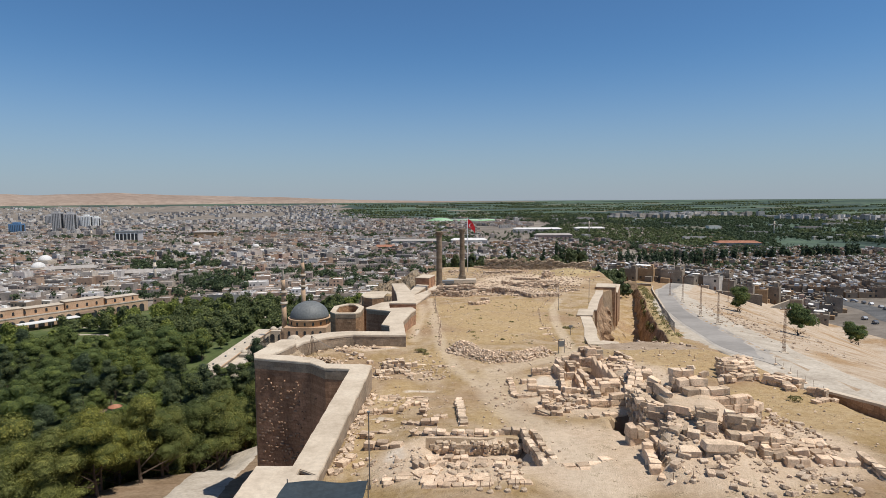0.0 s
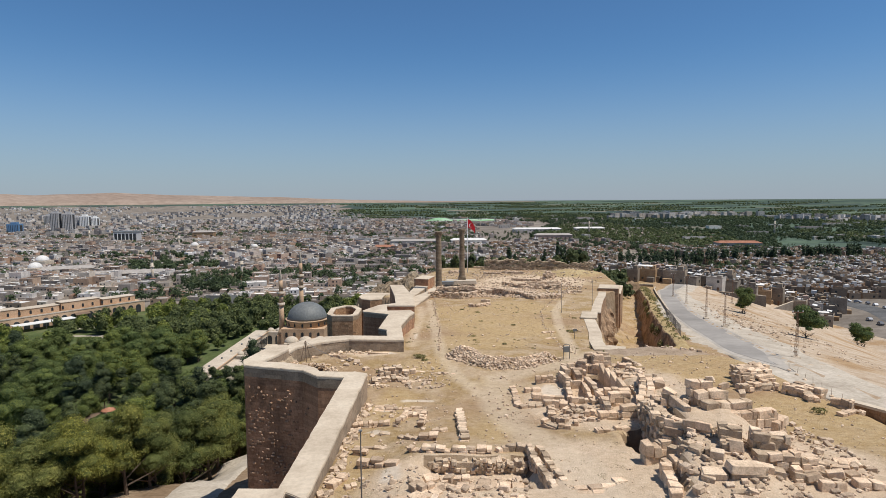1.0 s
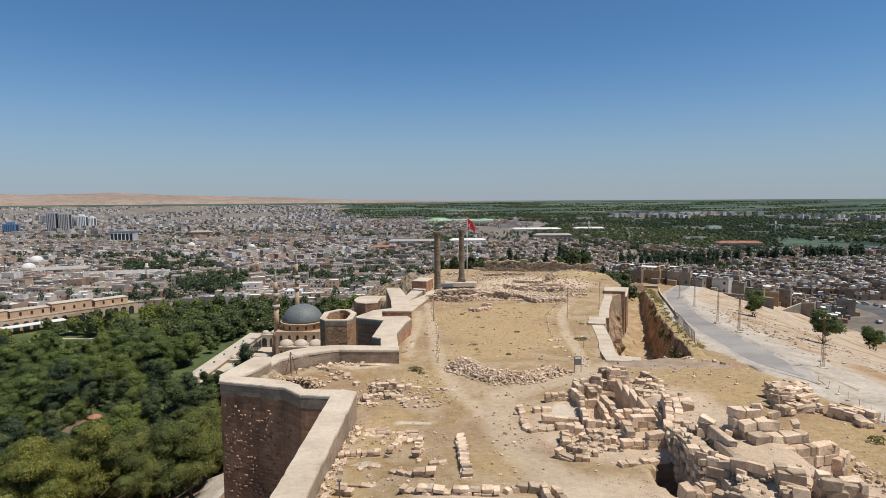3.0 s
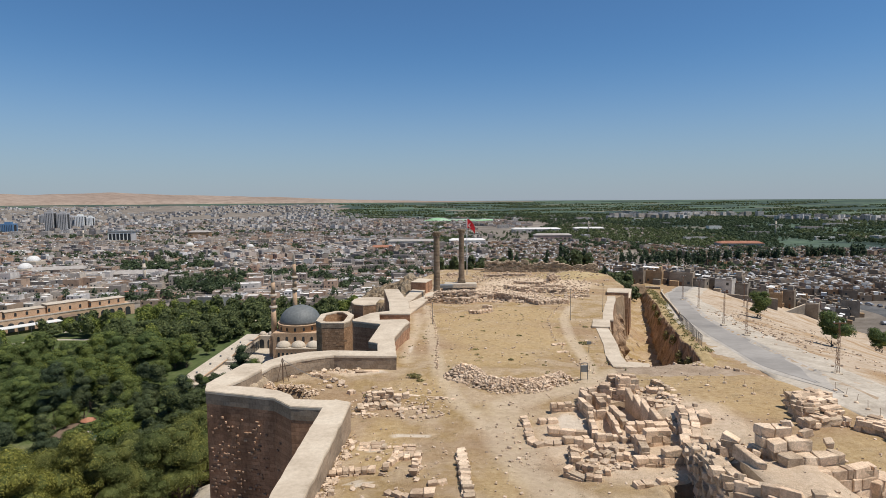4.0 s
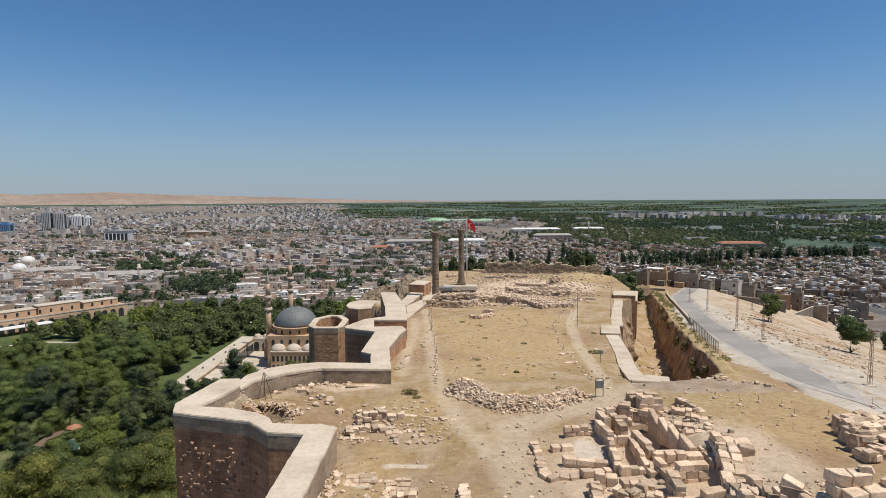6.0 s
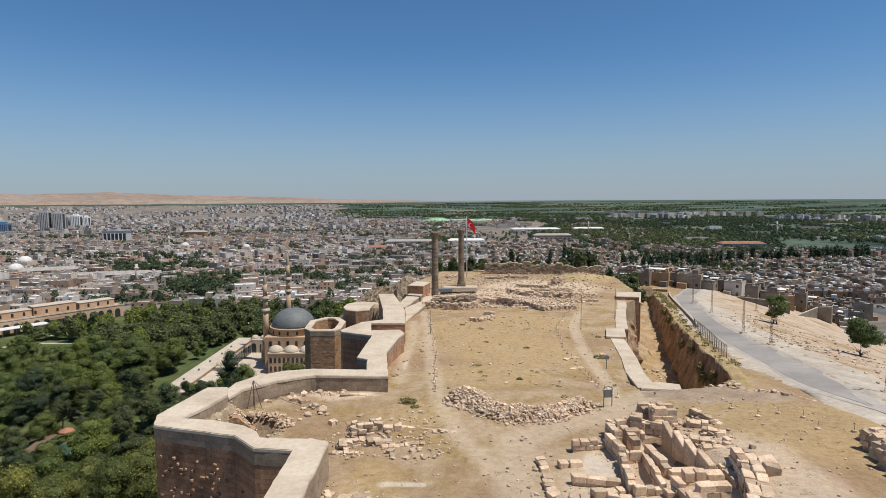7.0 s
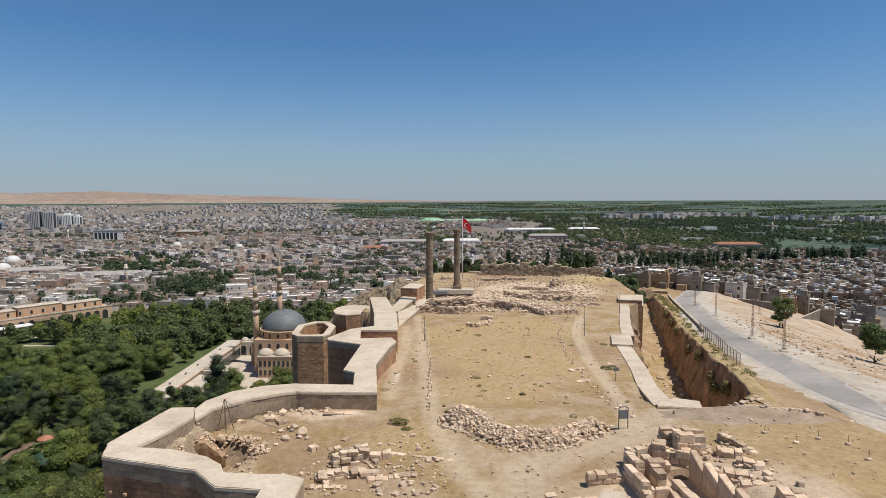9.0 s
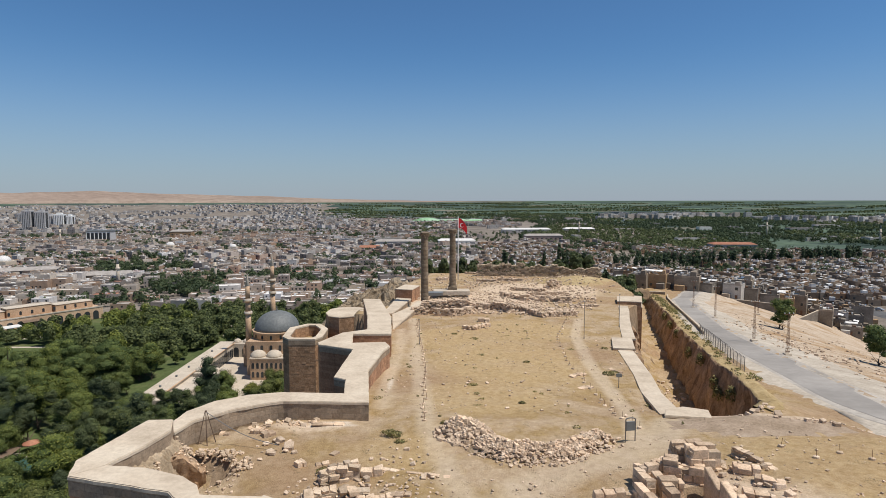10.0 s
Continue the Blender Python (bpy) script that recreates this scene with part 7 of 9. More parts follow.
# trees too far off to count: groups joined into one mesh
def far_grove(name, places, mat, label, cards=70, leaf=0.13):
    pts = []
    for k, (x, y, tall, wide) in enumerate(places):
        z = height(x, y)
        r = random.Random(k)
        lobes = []
        for j in range(5):
            a = r.uniform(0, math.tau)
            d = 0.28 * wide * r.random()
            lobes.append(((x + d * math.cos(a), y + d * math.sin(a), z + tall * (0.3 + 0.11 * j)), (wide * 0.30, wide * 0.30, tall * 0.22)))
        pts.append(leaf_cards(lobes, cards, max(0.5, wide * leaf), k + 900))
    return tagged(new(name, cards_mesh(name, np.concatenate(pts), mat)), label, "trees", kind="stuff")


bright, deep = [], []
for d, x, y in far_spots:
    row = (x, y, grove_rng.uniform(8, 16), grove_rng.uniform(8, 12))
    (deep if noise.noise(Vector((x * 0.012, y * 0.012, 7))) + grove_rng.uniform(-0.25, 0.25) > (0.10 if x < -180 else -0.25) else bright).append(row)
far_grove("garden_trees", bright, "leaf", "dense green garden trees beyond the lawns", 900, 0.05)
far_grove("garden_conifers", deep, "dark_leaf", "dark conifers beyond the lawns", 900, 0.05)
town_trees, dark_trees, orchard = [], [], []
for k in range(4600):
    a = radians(grove_rng.uniform(-40, 40))
    d = 430 + 1900 * grove_rng.random() ** 1.1
    x, y = d * math.sin(a), d * math.cos(a)
    n = noise.noise(Vector((x * 0.006, y * 0.006, 1)))
    if y > 345 and not (x < 0 and y < 440) and n > 0.04 + 0.3 * (grove_rng.random() - 0.5):
        (town_trees if grove_rng.random() < 0.6 else dark_trees).append((x, y, grove_rng.uniform(6, 11), grove_rng.uniform(6, 11)))
for k in range(8500):
    a = radians(grove_rng.uniform(-2, 41))
    d = 880 + 1900 * grove_rng.random() ** 1.3
    x, y = d * math.sin(a), d * math.cos(a)
    n = noise.noise(Vector((x * 0.004, y * 0.002, 11)))
    if n + 0.25 * smooth(0, 500, x) > 0.02:
        (orchard if n > 0.1 else dark_trees).append((x, y, grove_rng.uniform(6, 10), grove_rng.uniform(8, 14)))
for k in range(60):
    x = 190 + 5.2 * k + grove_rng.uniform(-2, 2)
    y = 700 + 0.25 * (x - 190) + grove_rng.uniform(-12, 12)
    if noise.noise(Vector((x * 0.03, 0, 0))) > -0.15:
        dark_trees.append((x, y, grove_rng.uniform(13, 22), grove_rng.uniform(4, 8)))
for k in range(42):
    x = 40 + 3.6 * k + grove_rng.uniform(-3, 3)
    dark_trees.append((x - 45, 372 + grove_rng.uniform(-22, 22), grove_rng.uniform(9, 18), grove_rng.uniform(4, 9)))
for gx, gy, gr, n in ((-335, 648, 24, 70), (-298, 682, 18, 36), (-232, 592, 22, 50), (-203, 520, 18, 36), (-225, 560, 24, 30), (-330, 700, 30, 36), (-150, 600, 26, 30), (-90, 540, 24, 30), (-120, 760, 30, 30), (-420, 800, 34, 30), (-20, 620, 26, 26), (-500, 1020, 46, 40), (-260, 930, 40, 36), (-760, 1180, 60, 60), (-640, 1300, 60, 50), (20, 880, 44, 40), (260, 560, 24, 24), (420, 640, 30, 30), (150, 760, 40, 40), (-700, 1500, 90, 70), (-350, 1350, 80, 70), (-150, 1250, 70, 60)):
    for k in range(n):
        a, q = grove_rng.uniform(0, math.tau), gr * math.sqrt(grove_rng.random())
        (town_trees if grove_rng.random() < 0.6 else dark_trees).append((gx + 1.8 * q * math.cos(a), gy + q * math.sin(a), grove_rng.uniform(7, 12), grove_rng.uniform(7, 11)))
far_grove("town_trees", town_trees, "far_leaf", "green trees between the town's houses", 70, 0.10)
far_grove("dark_town_trees", dark_trees, "far_leaf", "dark cypresses and pines in the town", 60, 0.11)
hill_trees, cypresses = [], []
for k in range(170):
    x, y = grove_rng.uniform(-28, 84), grove_rng.uniform(276, 302)
    hill_trees.append((x, y, grove_rng.uniform(5.5, 9), grove_rng.uniform(4, 7)))
for k in range(26):
    x, y = grove_rng.uniform(10, 75), grove_rng.uniform(274, 292)
    cypresses.append((x, y, grove_rng.uniform(8, 13), grove_rng.uniform(2.0, 3.2)))
for k in range(70):
    x = 185 + 4.6 * k + grove_rng.uniform(-2, 2)
    if noise.noise(Vector((x * 0.03, 0, 0))) > -0.2:
        cypresses.append((x, 640 + 0.3 * (x - 185) + grove_rng.uniform(-10, 10), grove_rng.uniform(16, 24), grove_rng.uniform(5, 9)))
far_grove("hill_trees", hill_trees, "far_leaf", "green trees on the hill's northern slope", 420, 0.08)
far_grove("cypresses", cypresses, "dark_leaf", "dark cypress rows above the roofs", 170)
far_grove("orchards", orchard, "far_leaf", "orchards and tree belts at the edge of the plain", 26)
# tree belts along the plots of the far plain
belts = []
for k in range(240):
    a, d = radians(grove_rng.uniform(-14, 41)), 2250 + 1900 * grove_rng.random() ** 1.2
    x0, y0, run = d * math.sin(a), d * math.cos(a), grove_rng.uniform(60, 420)
    for q in range(int(run / 10)):
        belts.append((x0 + 10 * q + grove_rng.uniform(-5, 5), y0 + grove_rng.uniform(-5, 5) + q, grove_rng.uniform(4, 7), grove_rng.uniform(10, 16)))
far_grove("field_belts", belts, "far_leaf", "dark tree belts between the fields of the plain", 7, 0.26)

# dry scrub on the moat's rim and weeds in the ruins
scrub_pts = []
for k in range(150):
    y = grove_rng.uniform(120, 285)
    x = lerp_table(y, TRENCH_E) + grove_rng.uniform(0.3, 3.2)
    w = grove_rng.uniform(0.3, 0.9) * (1 + 1.0 * smooth(190, 240, y))
    scrub_pts.append(leaf_cards([((x, y, height(x, y) + 0.3), (w, w, 0.45 * w))], int(50 * w), 0.12, k))
for k in range(46):
    y = 88 + 85 * grove_rng.random()
    x = grove_rng.uniform(-7, 26)
    w = grove_rng.uniform(0.2, 0.75) ** 1.5
    scrub_pts.append(leaf_cards([((x, y, height(x, y) + 0.04), (w, 0.7 * w, 0.12 + 0.1 * w))], int(70 * w) + 6, 0.07, k + 500))
for y, q in ((124, 0.75), (131, 0.6), (134, 0.7), (150, 0.8), (163, 0.7), (186, 0.8), (205, 0.75), (222, 0.8)):
    b = lerp_table(y, TRENCH_E) - 2.4 * (1 - q) - 0.3
    scrub_pts.append(leaf_cards([((b, y, moat_bed(y) + q * (height(b + 2.2, y) - moat_bed(y))), (0.7, 1.3, 1.6))], 260, 0.16, int(y)))
for x, y in ((-4.6, 87.4), (-4.1, 87.0), (22.3, 112), (23.2, 112.4), (34.6, 57.6), (-9.0, 80.2)):
    scrub_pts.append(leaf_cards([((x, y, height(x, y) + 0.25), (0.75, 0.55, 0.28))], 130, 0.09, int(10 * y)))
for x, y, w in ((18.0, 53.2, 0.5), (6.1, 136.5, 0.8), (3.9, 104.9, 0.7), (-3.5, 85.7, 0.6), (1.7, 86.4, 0.5), (2.8, 141.2, 0.6), (26.6, 129.1, 0.7), (0.4, 89.8, 0.45), (12.4, 118.0, 0.5), (8.8, 97.0, 0.4)):
    scrub_pts.append(leaf_cards([((x, y, height(x, y) + 0.08), (w, 0.6 * w, 0.2))], 110, 0.07, int(7 * y)))
tagged(new("scrub", cards_mesh("scrub", np.concatenate(scrub_pts), "scrub")), "dry grey-green scrub and weeds", "shrubs", kind="stuff")


# ---- mosque below the castle ----
GL = -53.0


def dome_profile(r, h, n=9):
    return [(r * math.cos(math.pi / 2 * k / n) if k < n else 0.05, h * math.sin(math.pi / 2 * k / n)) for k in range(n + 1)]


mosque = thing("mosque", Matrix.Translation((-74.2, 304, GL)), "sandstone mosque with a large lead-grey ribbed dome", "mosque")
part("hall", box_bm((21.8, 21.8, 15.5), Matrix.Translation((0, 0, 7.75)), 0.15), "mosque", mosque)
part("drum", ring_bm(((10.8, 15.5), (10.8, 18.3), (11.1, 18.5), (11.1, 18.9)), 16, phase=math.pi / 16), "mosque", mosque)
bm = ring_bm([(r, z + 18.9) for r, z in dome_profile(10.0, 8.3, 14)], 64)
for v in bm.verts:
    k = round(math.atan2(v.co.y, v.co.x) / math.tau * 64) % 2
    if k:
        v.co.x, v.co.y = v.co.x * 0.988, v.co.y * 0.988
dome = part("dome", bm, "lead", mosque, "ribbed lead-grey dome")
part("finial", ring_bm(((0.35, 27.4), (0.5, 27.8), (0.12, 28.2), (0.3, 28.6), (0.02, 29.6)), 10), "steel", dome)
part("front_block", box_bm((20.4, 7.0, 9.4), Matrix.Translation((3.0, -14.4, 4.7)), 0.12), "mosque", mosque)
part("cornice", box_bm((21.0, 7.6, 0.5), Matrix.Translation((3.0, -14.4, 9.6)), 0.08), "mosque_pale", mosque)
for k, x in enumerate((-4.6, 2.4, 9.6)):
    part("small_dome", ring_bm([(r, z + 9.85) for r, z in dome_profile(3.4, 2.7)], 28, Matrix.Translation((x, -14.4, 0))), "mosque_pale", mosque, "pale plastered small dome")
for k in range(10):
    x = -6.0 + 2.0 * k
    for z in (1.3, 5.2):
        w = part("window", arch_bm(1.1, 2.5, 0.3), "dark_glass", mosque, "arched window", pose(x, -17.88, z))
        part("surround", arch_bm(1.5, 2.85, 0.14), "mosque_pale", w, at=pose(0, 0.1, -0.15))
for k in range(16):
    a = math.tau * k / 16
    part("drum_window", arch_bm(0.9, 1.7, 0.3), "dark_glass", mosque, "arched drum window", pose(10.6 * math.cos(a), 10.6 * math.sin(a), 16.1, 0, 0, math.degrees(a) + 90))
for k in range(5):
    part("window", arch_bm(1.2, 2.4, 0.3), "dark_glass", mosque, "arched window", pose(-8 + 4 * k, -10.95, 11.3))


def minaret(x, y, tall, label):
    ob = thing("minaret", Matrix.Translation((x, y, GL)), label, "minaret", "minarets")
    part("base", box_bm((4.2, 4.2, 9.0), Matrix.Translation((0, 0, 4.5)), 0.1), "mosque", ob)
    part("transition", ring_bm(((2.5, 9.0), (1.4, 12.0)), 12), "mosque", ob)
    b1, b2 = tall * 0.565, tall * 0.70
    part("shaft", ring_bm(((1.38, 12.0), (1.26, b1)), 16), "mosque", ob)
    part("shaft", ring_bm(((1.2, b1 + 1.3), (1.12, b2)), 16), "mosque", ob)
    part("shaft", ring_bm(((1.06, b2 + 1.3), (0.98, tall * 0.86)), 16), "mosque", ob)
    for z in (b1, b2):
        bal = part("balcony", ring_bm(((1.1, z - 0.9), (1.4, z - 0.45), (1.95, z), (1.95, z + 0.15)), 16), "mosque", ob)
        part("railing", ring_bm(((1.92, z + 0.15), (1.92, z + 1.15), (1.78, z + 1.15), (1.78, z + 0.15)), 16, cap=False), "mosque_pale", bal)
    spire = part("spire", ring_bm(((0.9, tall * 0.86), (1.05, tall * 0.865), (0.12, tall * 0.99), (0.03, tall)), 16), "mosque_pale", ob, "pointed pale cap")
    return ob


minaret(-89.0, 309.0, 44.0, "slender sandstone minaret with two balconies beside the dome")
minaret(-88.6, 349.0, 49.5, "taller sandstone minaret with two balconies behind the dome")

court = thing("arcaded_court", Matrix.Translation((-104, 286, GL)), "pale stone court building with flat roofs, arches and small domes", "court building")
part("west_wing", box_bm((8.0, 80.0, 7.0), Matrix.Translation((-1.5, 2.0, 3.5)), 0.12), "mosque_pale", court)
part("south_wing", box_bm((13.0, 28.0, 5.6), Matrix.Translation((3.0, -27.0, 2.8)), 0.12), "mosque_pale", court)
part("south_porch", box_bm((14.0, 7.0, 6.6), Matrix.Translation((9.0, -7.5, 3.3)), 0.12), "mosque_pale", court)
part("north_porch", box_bm((18.0, 7.0, 7.0), Matrix.Translation((10.5, 41.0, 3.5)), 0.12), "mosque_pale", court)
part("eaves", box_bm((0.5, 80.4, 0.35), Matrix.Translation((2.7, 2.0, 7.0)), 0.05), "mosque", court)
for k in range(4):
    part("small_dome", ring_bm([(r, z + 6.6) for r, z in dome_profile(1.7, 1.5)], 20, Matrix.Translation((3.8 + 3.5 * k, -7.5, 0))), "mosque_pale", court, "pale plastered small dome")
    part("small_dome", ring_bm([(r, z + 7.0) for r, z in dome_profile(1.9, 1.7)], 20, Matrix.Translation((3.5 + 4.6 * k, 41, 0))), "mosque_pale", court, "pale plastered small dome")
    part("arch", arch_bm(2.3, 4.4, 0.3), "dark_glass", court, "dark arched slab standing for the shade inside", pose(4.6 + 2.9 * k, -11.0, 0.3))
    part("arch", arch_bm(2.6, 4.8, 0.3), "dark_glass", court, "dark arched slab standing for the shade inside", pose(3.8 + 4.4 * k, 37.5, 0.3))
# the arcade's shade is a row of dark slabs on the wall
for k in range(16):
    part("arch", arch_bm(1.9, 4.6, 0.3), "dark_glass", court, "dark arched slab standing for the shade inside", pose(2.5, -1.5 + 2.45 * k, 0.3, 0, 0, 90))
for k in range(5):
    part("roof_vent", box_bm((0.7, 0.7, 0.8), Matrix.Translation((-2.0 + 0.5 * (k % 2), -30 + 13 * k, 7.35)), 0.05), "board_grey", court)
pave = new("courtyard_paving", raw_mesh("courtyard_paving", [(-102, 279, GL + 0.2), (-60, 246, GL + 0.2), (-52, 290, GL + 0.2), (-84, 330, GL + 0.2), (-102, 326, GL + 0.2)], [(0, 1, 2, 3, 4)], ["mosque_pale"]))
tagged(pave, "pale paved mosque court and approach", "paving", kind="structure")

# long arcaded building at the edge of the gardens
bazaar = thing("arcaded_building", pose(-262, 378, GL, 0, 0, 54.0), "long sandstone building with arcades and a set-back upper storey", "building")
part("ground_floor", box_bm((120.0, 14.0, 7.6), Matrix.Translation((0, 0, 3.8)), 0.15), "mosque", bazaar)
for x, w, h in ((-46, 18, 3.6), (-26, 20, 5.0), (-4, 22, 4.2), (20, 24, 5.4), (45, 22, 4.0)):
    part("upper_floor", box_bm((w, 9.0, h), Matrix.Translation((x, 3.0, 7.6 + h / 2)), 0.12), "mosque", bazaar)
    part("roof", box_bm((w + 0.6, 9.6, 0.3), Matrix.Translation((x, 3.0, 7.75 + h)), 0.05), "mosque_pale", bazaar, "pale flat roof")
part("terrace_edge", box_bm((120.4, 0.5, 0.8), Matrix.Translation((0, -7.0, 8.0)), 0.05), "mosque_pale", bazaar)
part("canopy", box_bm((34.0, 8.0, 0.4), Matrix.Translation((-6, -13.0, 4.4)), 0.05), "white_paint", bazaar, "flat white canopy")
for k in range(5):
    part("canopy_post", ring_bm(((0.15, 0), (0.15, 4.3)), 8, Matrix.Translation((-20 + 7 * k, -16.0, 0))), "steel", bazaar)
part("awning", box_bm((9.0, 3.5, 0.25), pose(18, -8.4, 5.4, 18, 0, 0)), "wood", bazaar, "ochre cloth awning")
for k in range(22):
    part("arch", arch_bm(3.4, 5.6, 0.3), "dark_glass", bazaar, "dark arched slab standing for the shade inside", pose(-56 + 5.3 * k, -7.0, 0.2))
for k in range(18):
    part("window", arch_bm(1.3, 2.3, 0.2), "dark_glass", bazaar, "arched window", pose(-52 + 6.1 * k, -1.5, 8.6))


# ---- the town ----
town_rng = random.Random(21)


def house(w, d, h, wall, seed, label, awning=False):
    """A flat-roofed house: walls with a parapet, roof, windows in frames, a door, a water tank and a panel."""
    r = random.Random(seed)
    ob = thing("house", Matrix(), label, "house", "hillside houses")
    part("wall", box_bm((w, d, h + 2.0), Matrix.Translation((0, 0, h / 2 - 1.0)), 0.05), wall, ob)
    rim = bmesh.new()
    for sx, sy, px, py in ((w, 0.25, 0, d / 2 - 0.125), (w, 0.25, 0, -d / 2 + 0.125), (0.25, d - 0.5, w / 2 - 0.125, 0), (0.25, d - 0.5, -w / 2 + 0.125, 0)):
        add_box(rim, (sx, sy, 0.8), Matrix.Translation((px, py, h + 0.4)))
    part("parapet", rim, wall, ob)
    roof = part("roof", box_bm((w - 0.5, d - 0.5, 0.12), Matrix.Translation((0, 0, h + 0.06))), "house_roof", ob)
    if r.random() < 0.6:
        part("stair_hut", box_bm((2.6, 3.0, 2.3), Matrix.Translation((w * 0.22, d * 0.2, h + 1.2)), 0.04), wall, roof)
    part("water_tank", ring_bm(((0.42, 0), (0.42, 1.0)), 12, pose(-w * 0.28, d * 0.18, h + 0.75)), "tank", roof, "pale water tank")
    if r.random() < 0.7:
        part("solar_panel", box_bm((1.9, 1.1, 0.08), pose(-w * 0.1, -d * 0.12, h + 1.0, -35, 0, 0)), "white_roof" if r.random() < 0.5 else "blue_panel", roof, "tilted roof panel")
    for k in range(2):
        sx, sy, sz = r.uniform(0.8, 2.6), r.uniform(0.8, 2.6), r.uniform(0.6, 2.0)
        part("roof_shed", box_bm((sx, sy, sz), pose(r.uniform(-0.36, 0.36) * w, r.uniform(-0.36, 0.36) * d, h + 0.12 + sz / 2, 0, 0, r.uniform(-20, 20)), 0.03), r.choice((wall, "house_roof", "rust", "white_roof", "house_pale")), roof)
    part("lean_to", box_bm((w * 0.4, 2.6, 2.6), Matrix.Translation((w * r.choice((-0.26, 0.26)), -d / 2 - 1.3, 1.3)), 0.05), r.choice(("house_wall", "house_pale", "house_grey", "house_ochre")), ob, "low lean-to")
    storeys = max(1, int(h / 3.1))
    for s in range(storeys):
        n = max(2, int(w / 3.2))
        for k in range(n):
            if s == 0 and k == n // 2:
                part("door", box_bm((1.0, 0.12, 2.1), Matrix.Translation((-w / 2 + w * (k + 0.5) / n, -d / 2 - 0.03, 1.05)), 0.02), "rust", ob, "brown metal door")
                continue
            if r.random() < 0.8:
                part("window", box_bm((1.1, 0.10, 1.3), Matrix.Translation((-w / 2 + w * (k + 0.5) / n, -d / 2 - 0.02, 3.1 * s + 1.75))), "dark_glass", ob)
        if r.random() < 0.8:
            part("window", box_bm((0.10, 1.1, 1.2), Matrix.Translation((-w / 2 - 0.02, r.uniform(-0.2, 0.2) * d, 3.1 * s + 1.75))), "dark_glass", ob)
    if awning:
        part("awning", box_bm((w * 0.55, 2.6, 0.12), pose(0, -d * 0.22, h + 2.3, 8, 0, 0)), "blue_panel" if seed % 2 else "white_roof", ob, "sheet-metal roof shelter")
        for sx in (-1, 1):
            for sy in (-1, 1):
                part("awning_post", box_bm((0.08, 0.08, 2.3), Matrix.Translation((sx * w * 0.25, -d * 0.22 + sy * 1.1, h + 1.1))), "steel", ob)
    return ob


def tint(name, low, mid, high):
    MAT[name] = material(name, stony(low, mid, high, 2.0, 0.9, 0.01, 0.28))


tint("house_grey", (0.19, 0.165, 0.14), (0.28, 0.25, 0.215), (0.37, 0.335, 0.295))
tint("house_ochre", (0.33, 0.22, 0.13), (0.42, 0.29, 0.175), (0.48, 0.35, 0.22))
tint("house_pale", (0.46, 0.44, 0.41), (0.56, 0.54, 0.51), (0.63, 0.61, 0.58))
tint("house_pink", (0.34, 0.235, 0.19), (0.43, 0.31, 0.26), (0.50, 0.38, 0.32))
KINDS = [
    house(9, 8, 5.8, "house_grey", 1, "two-storey bare grey block house with a flat roof"),
    house(8, 8.5, 3.4, "house_wall", 2, "single-storey beige house with a flat roof", True),
    house(10.5, 8, 5.9, "house_wall", 3, "two-storey beige plastered house with a roof tank"),
    house(8.5, 8, 5.7, "house_ochre", 4, "two-storey ochre house with a flat roof", True),
    house(7.5, 7, 6.2, "house_pale", 5, "two-storey pale painted house with a parapet"),
    house(10, 9, 3.5, "house_grey", 6, "low grey concrete house with a roof shelter", True),
    house(8.5, 9.5, 8.4, "house_wall", 7, "three-storey beige house with a flat roof"),
    house(8, 8, 5.6, "house_pink", 8, "two-storey pinkish stone house with a parapet"),
]
used = set()


def set_house(k, x, y, turn):
    src = KINDS[k]
    m = pose(x, y, height(x, y) + 0.1, 0, 0, turn)
    if k not in used:
        used.add(k)
        src.matrix_world = m
        return src
    ob = copy_thing(src, m)
    if x > 60:
        ob.scale = (0.82, 0.82, 0.95)
    return ob


def quarter(x, y):
    """Streets' bearing by district, in degrees."""
    return 90 * noise.noise(Vector((x * 0.0022, y * 0.0022, 6))) + (18 if x > 0 else -12)


STREET = ((190, 440), (224, 362), (232, 345), (228, 318), (216, 286), (214, 250), (222, 200))


def off_street(x, y):
    for (ax, ay), (bx, by) in zip(STREET, STREET[1:]):
        t = max(0.0, min(1.0, ((x - ax) * (bx - ax) + (y - ay) * (by - ay)) / ((bx - ax) ** 2 + (by - ay) ** 2)))
        if math.hypot(x - ax - t * (bx - ax), y - ay - t * (by - ay)) < 10.5:
            return False
    return True


def built_up(x, y):
    a = math.degrees(math.atan2(x, y))
    if a < -41 or a > 40:
        return False
    if x < -20 and y < 455 + 0.12 * x and x > -520:
        return -520 < x < -285 - 0.1 * (y - 380) and y > 395
    if x >= -20 and y < 395:
        return x > 92 and y > lerp_table(x, ((92, 305), (120, 298), (150, 272), (175, 266), (200, 290), (228, 352))) and (x < 0.65 * y or y > 365) and off_street(x, y)
    if x > 320 + 0.12 * y and y > 860:
        return False
    return True


cells = []
step = 11.6
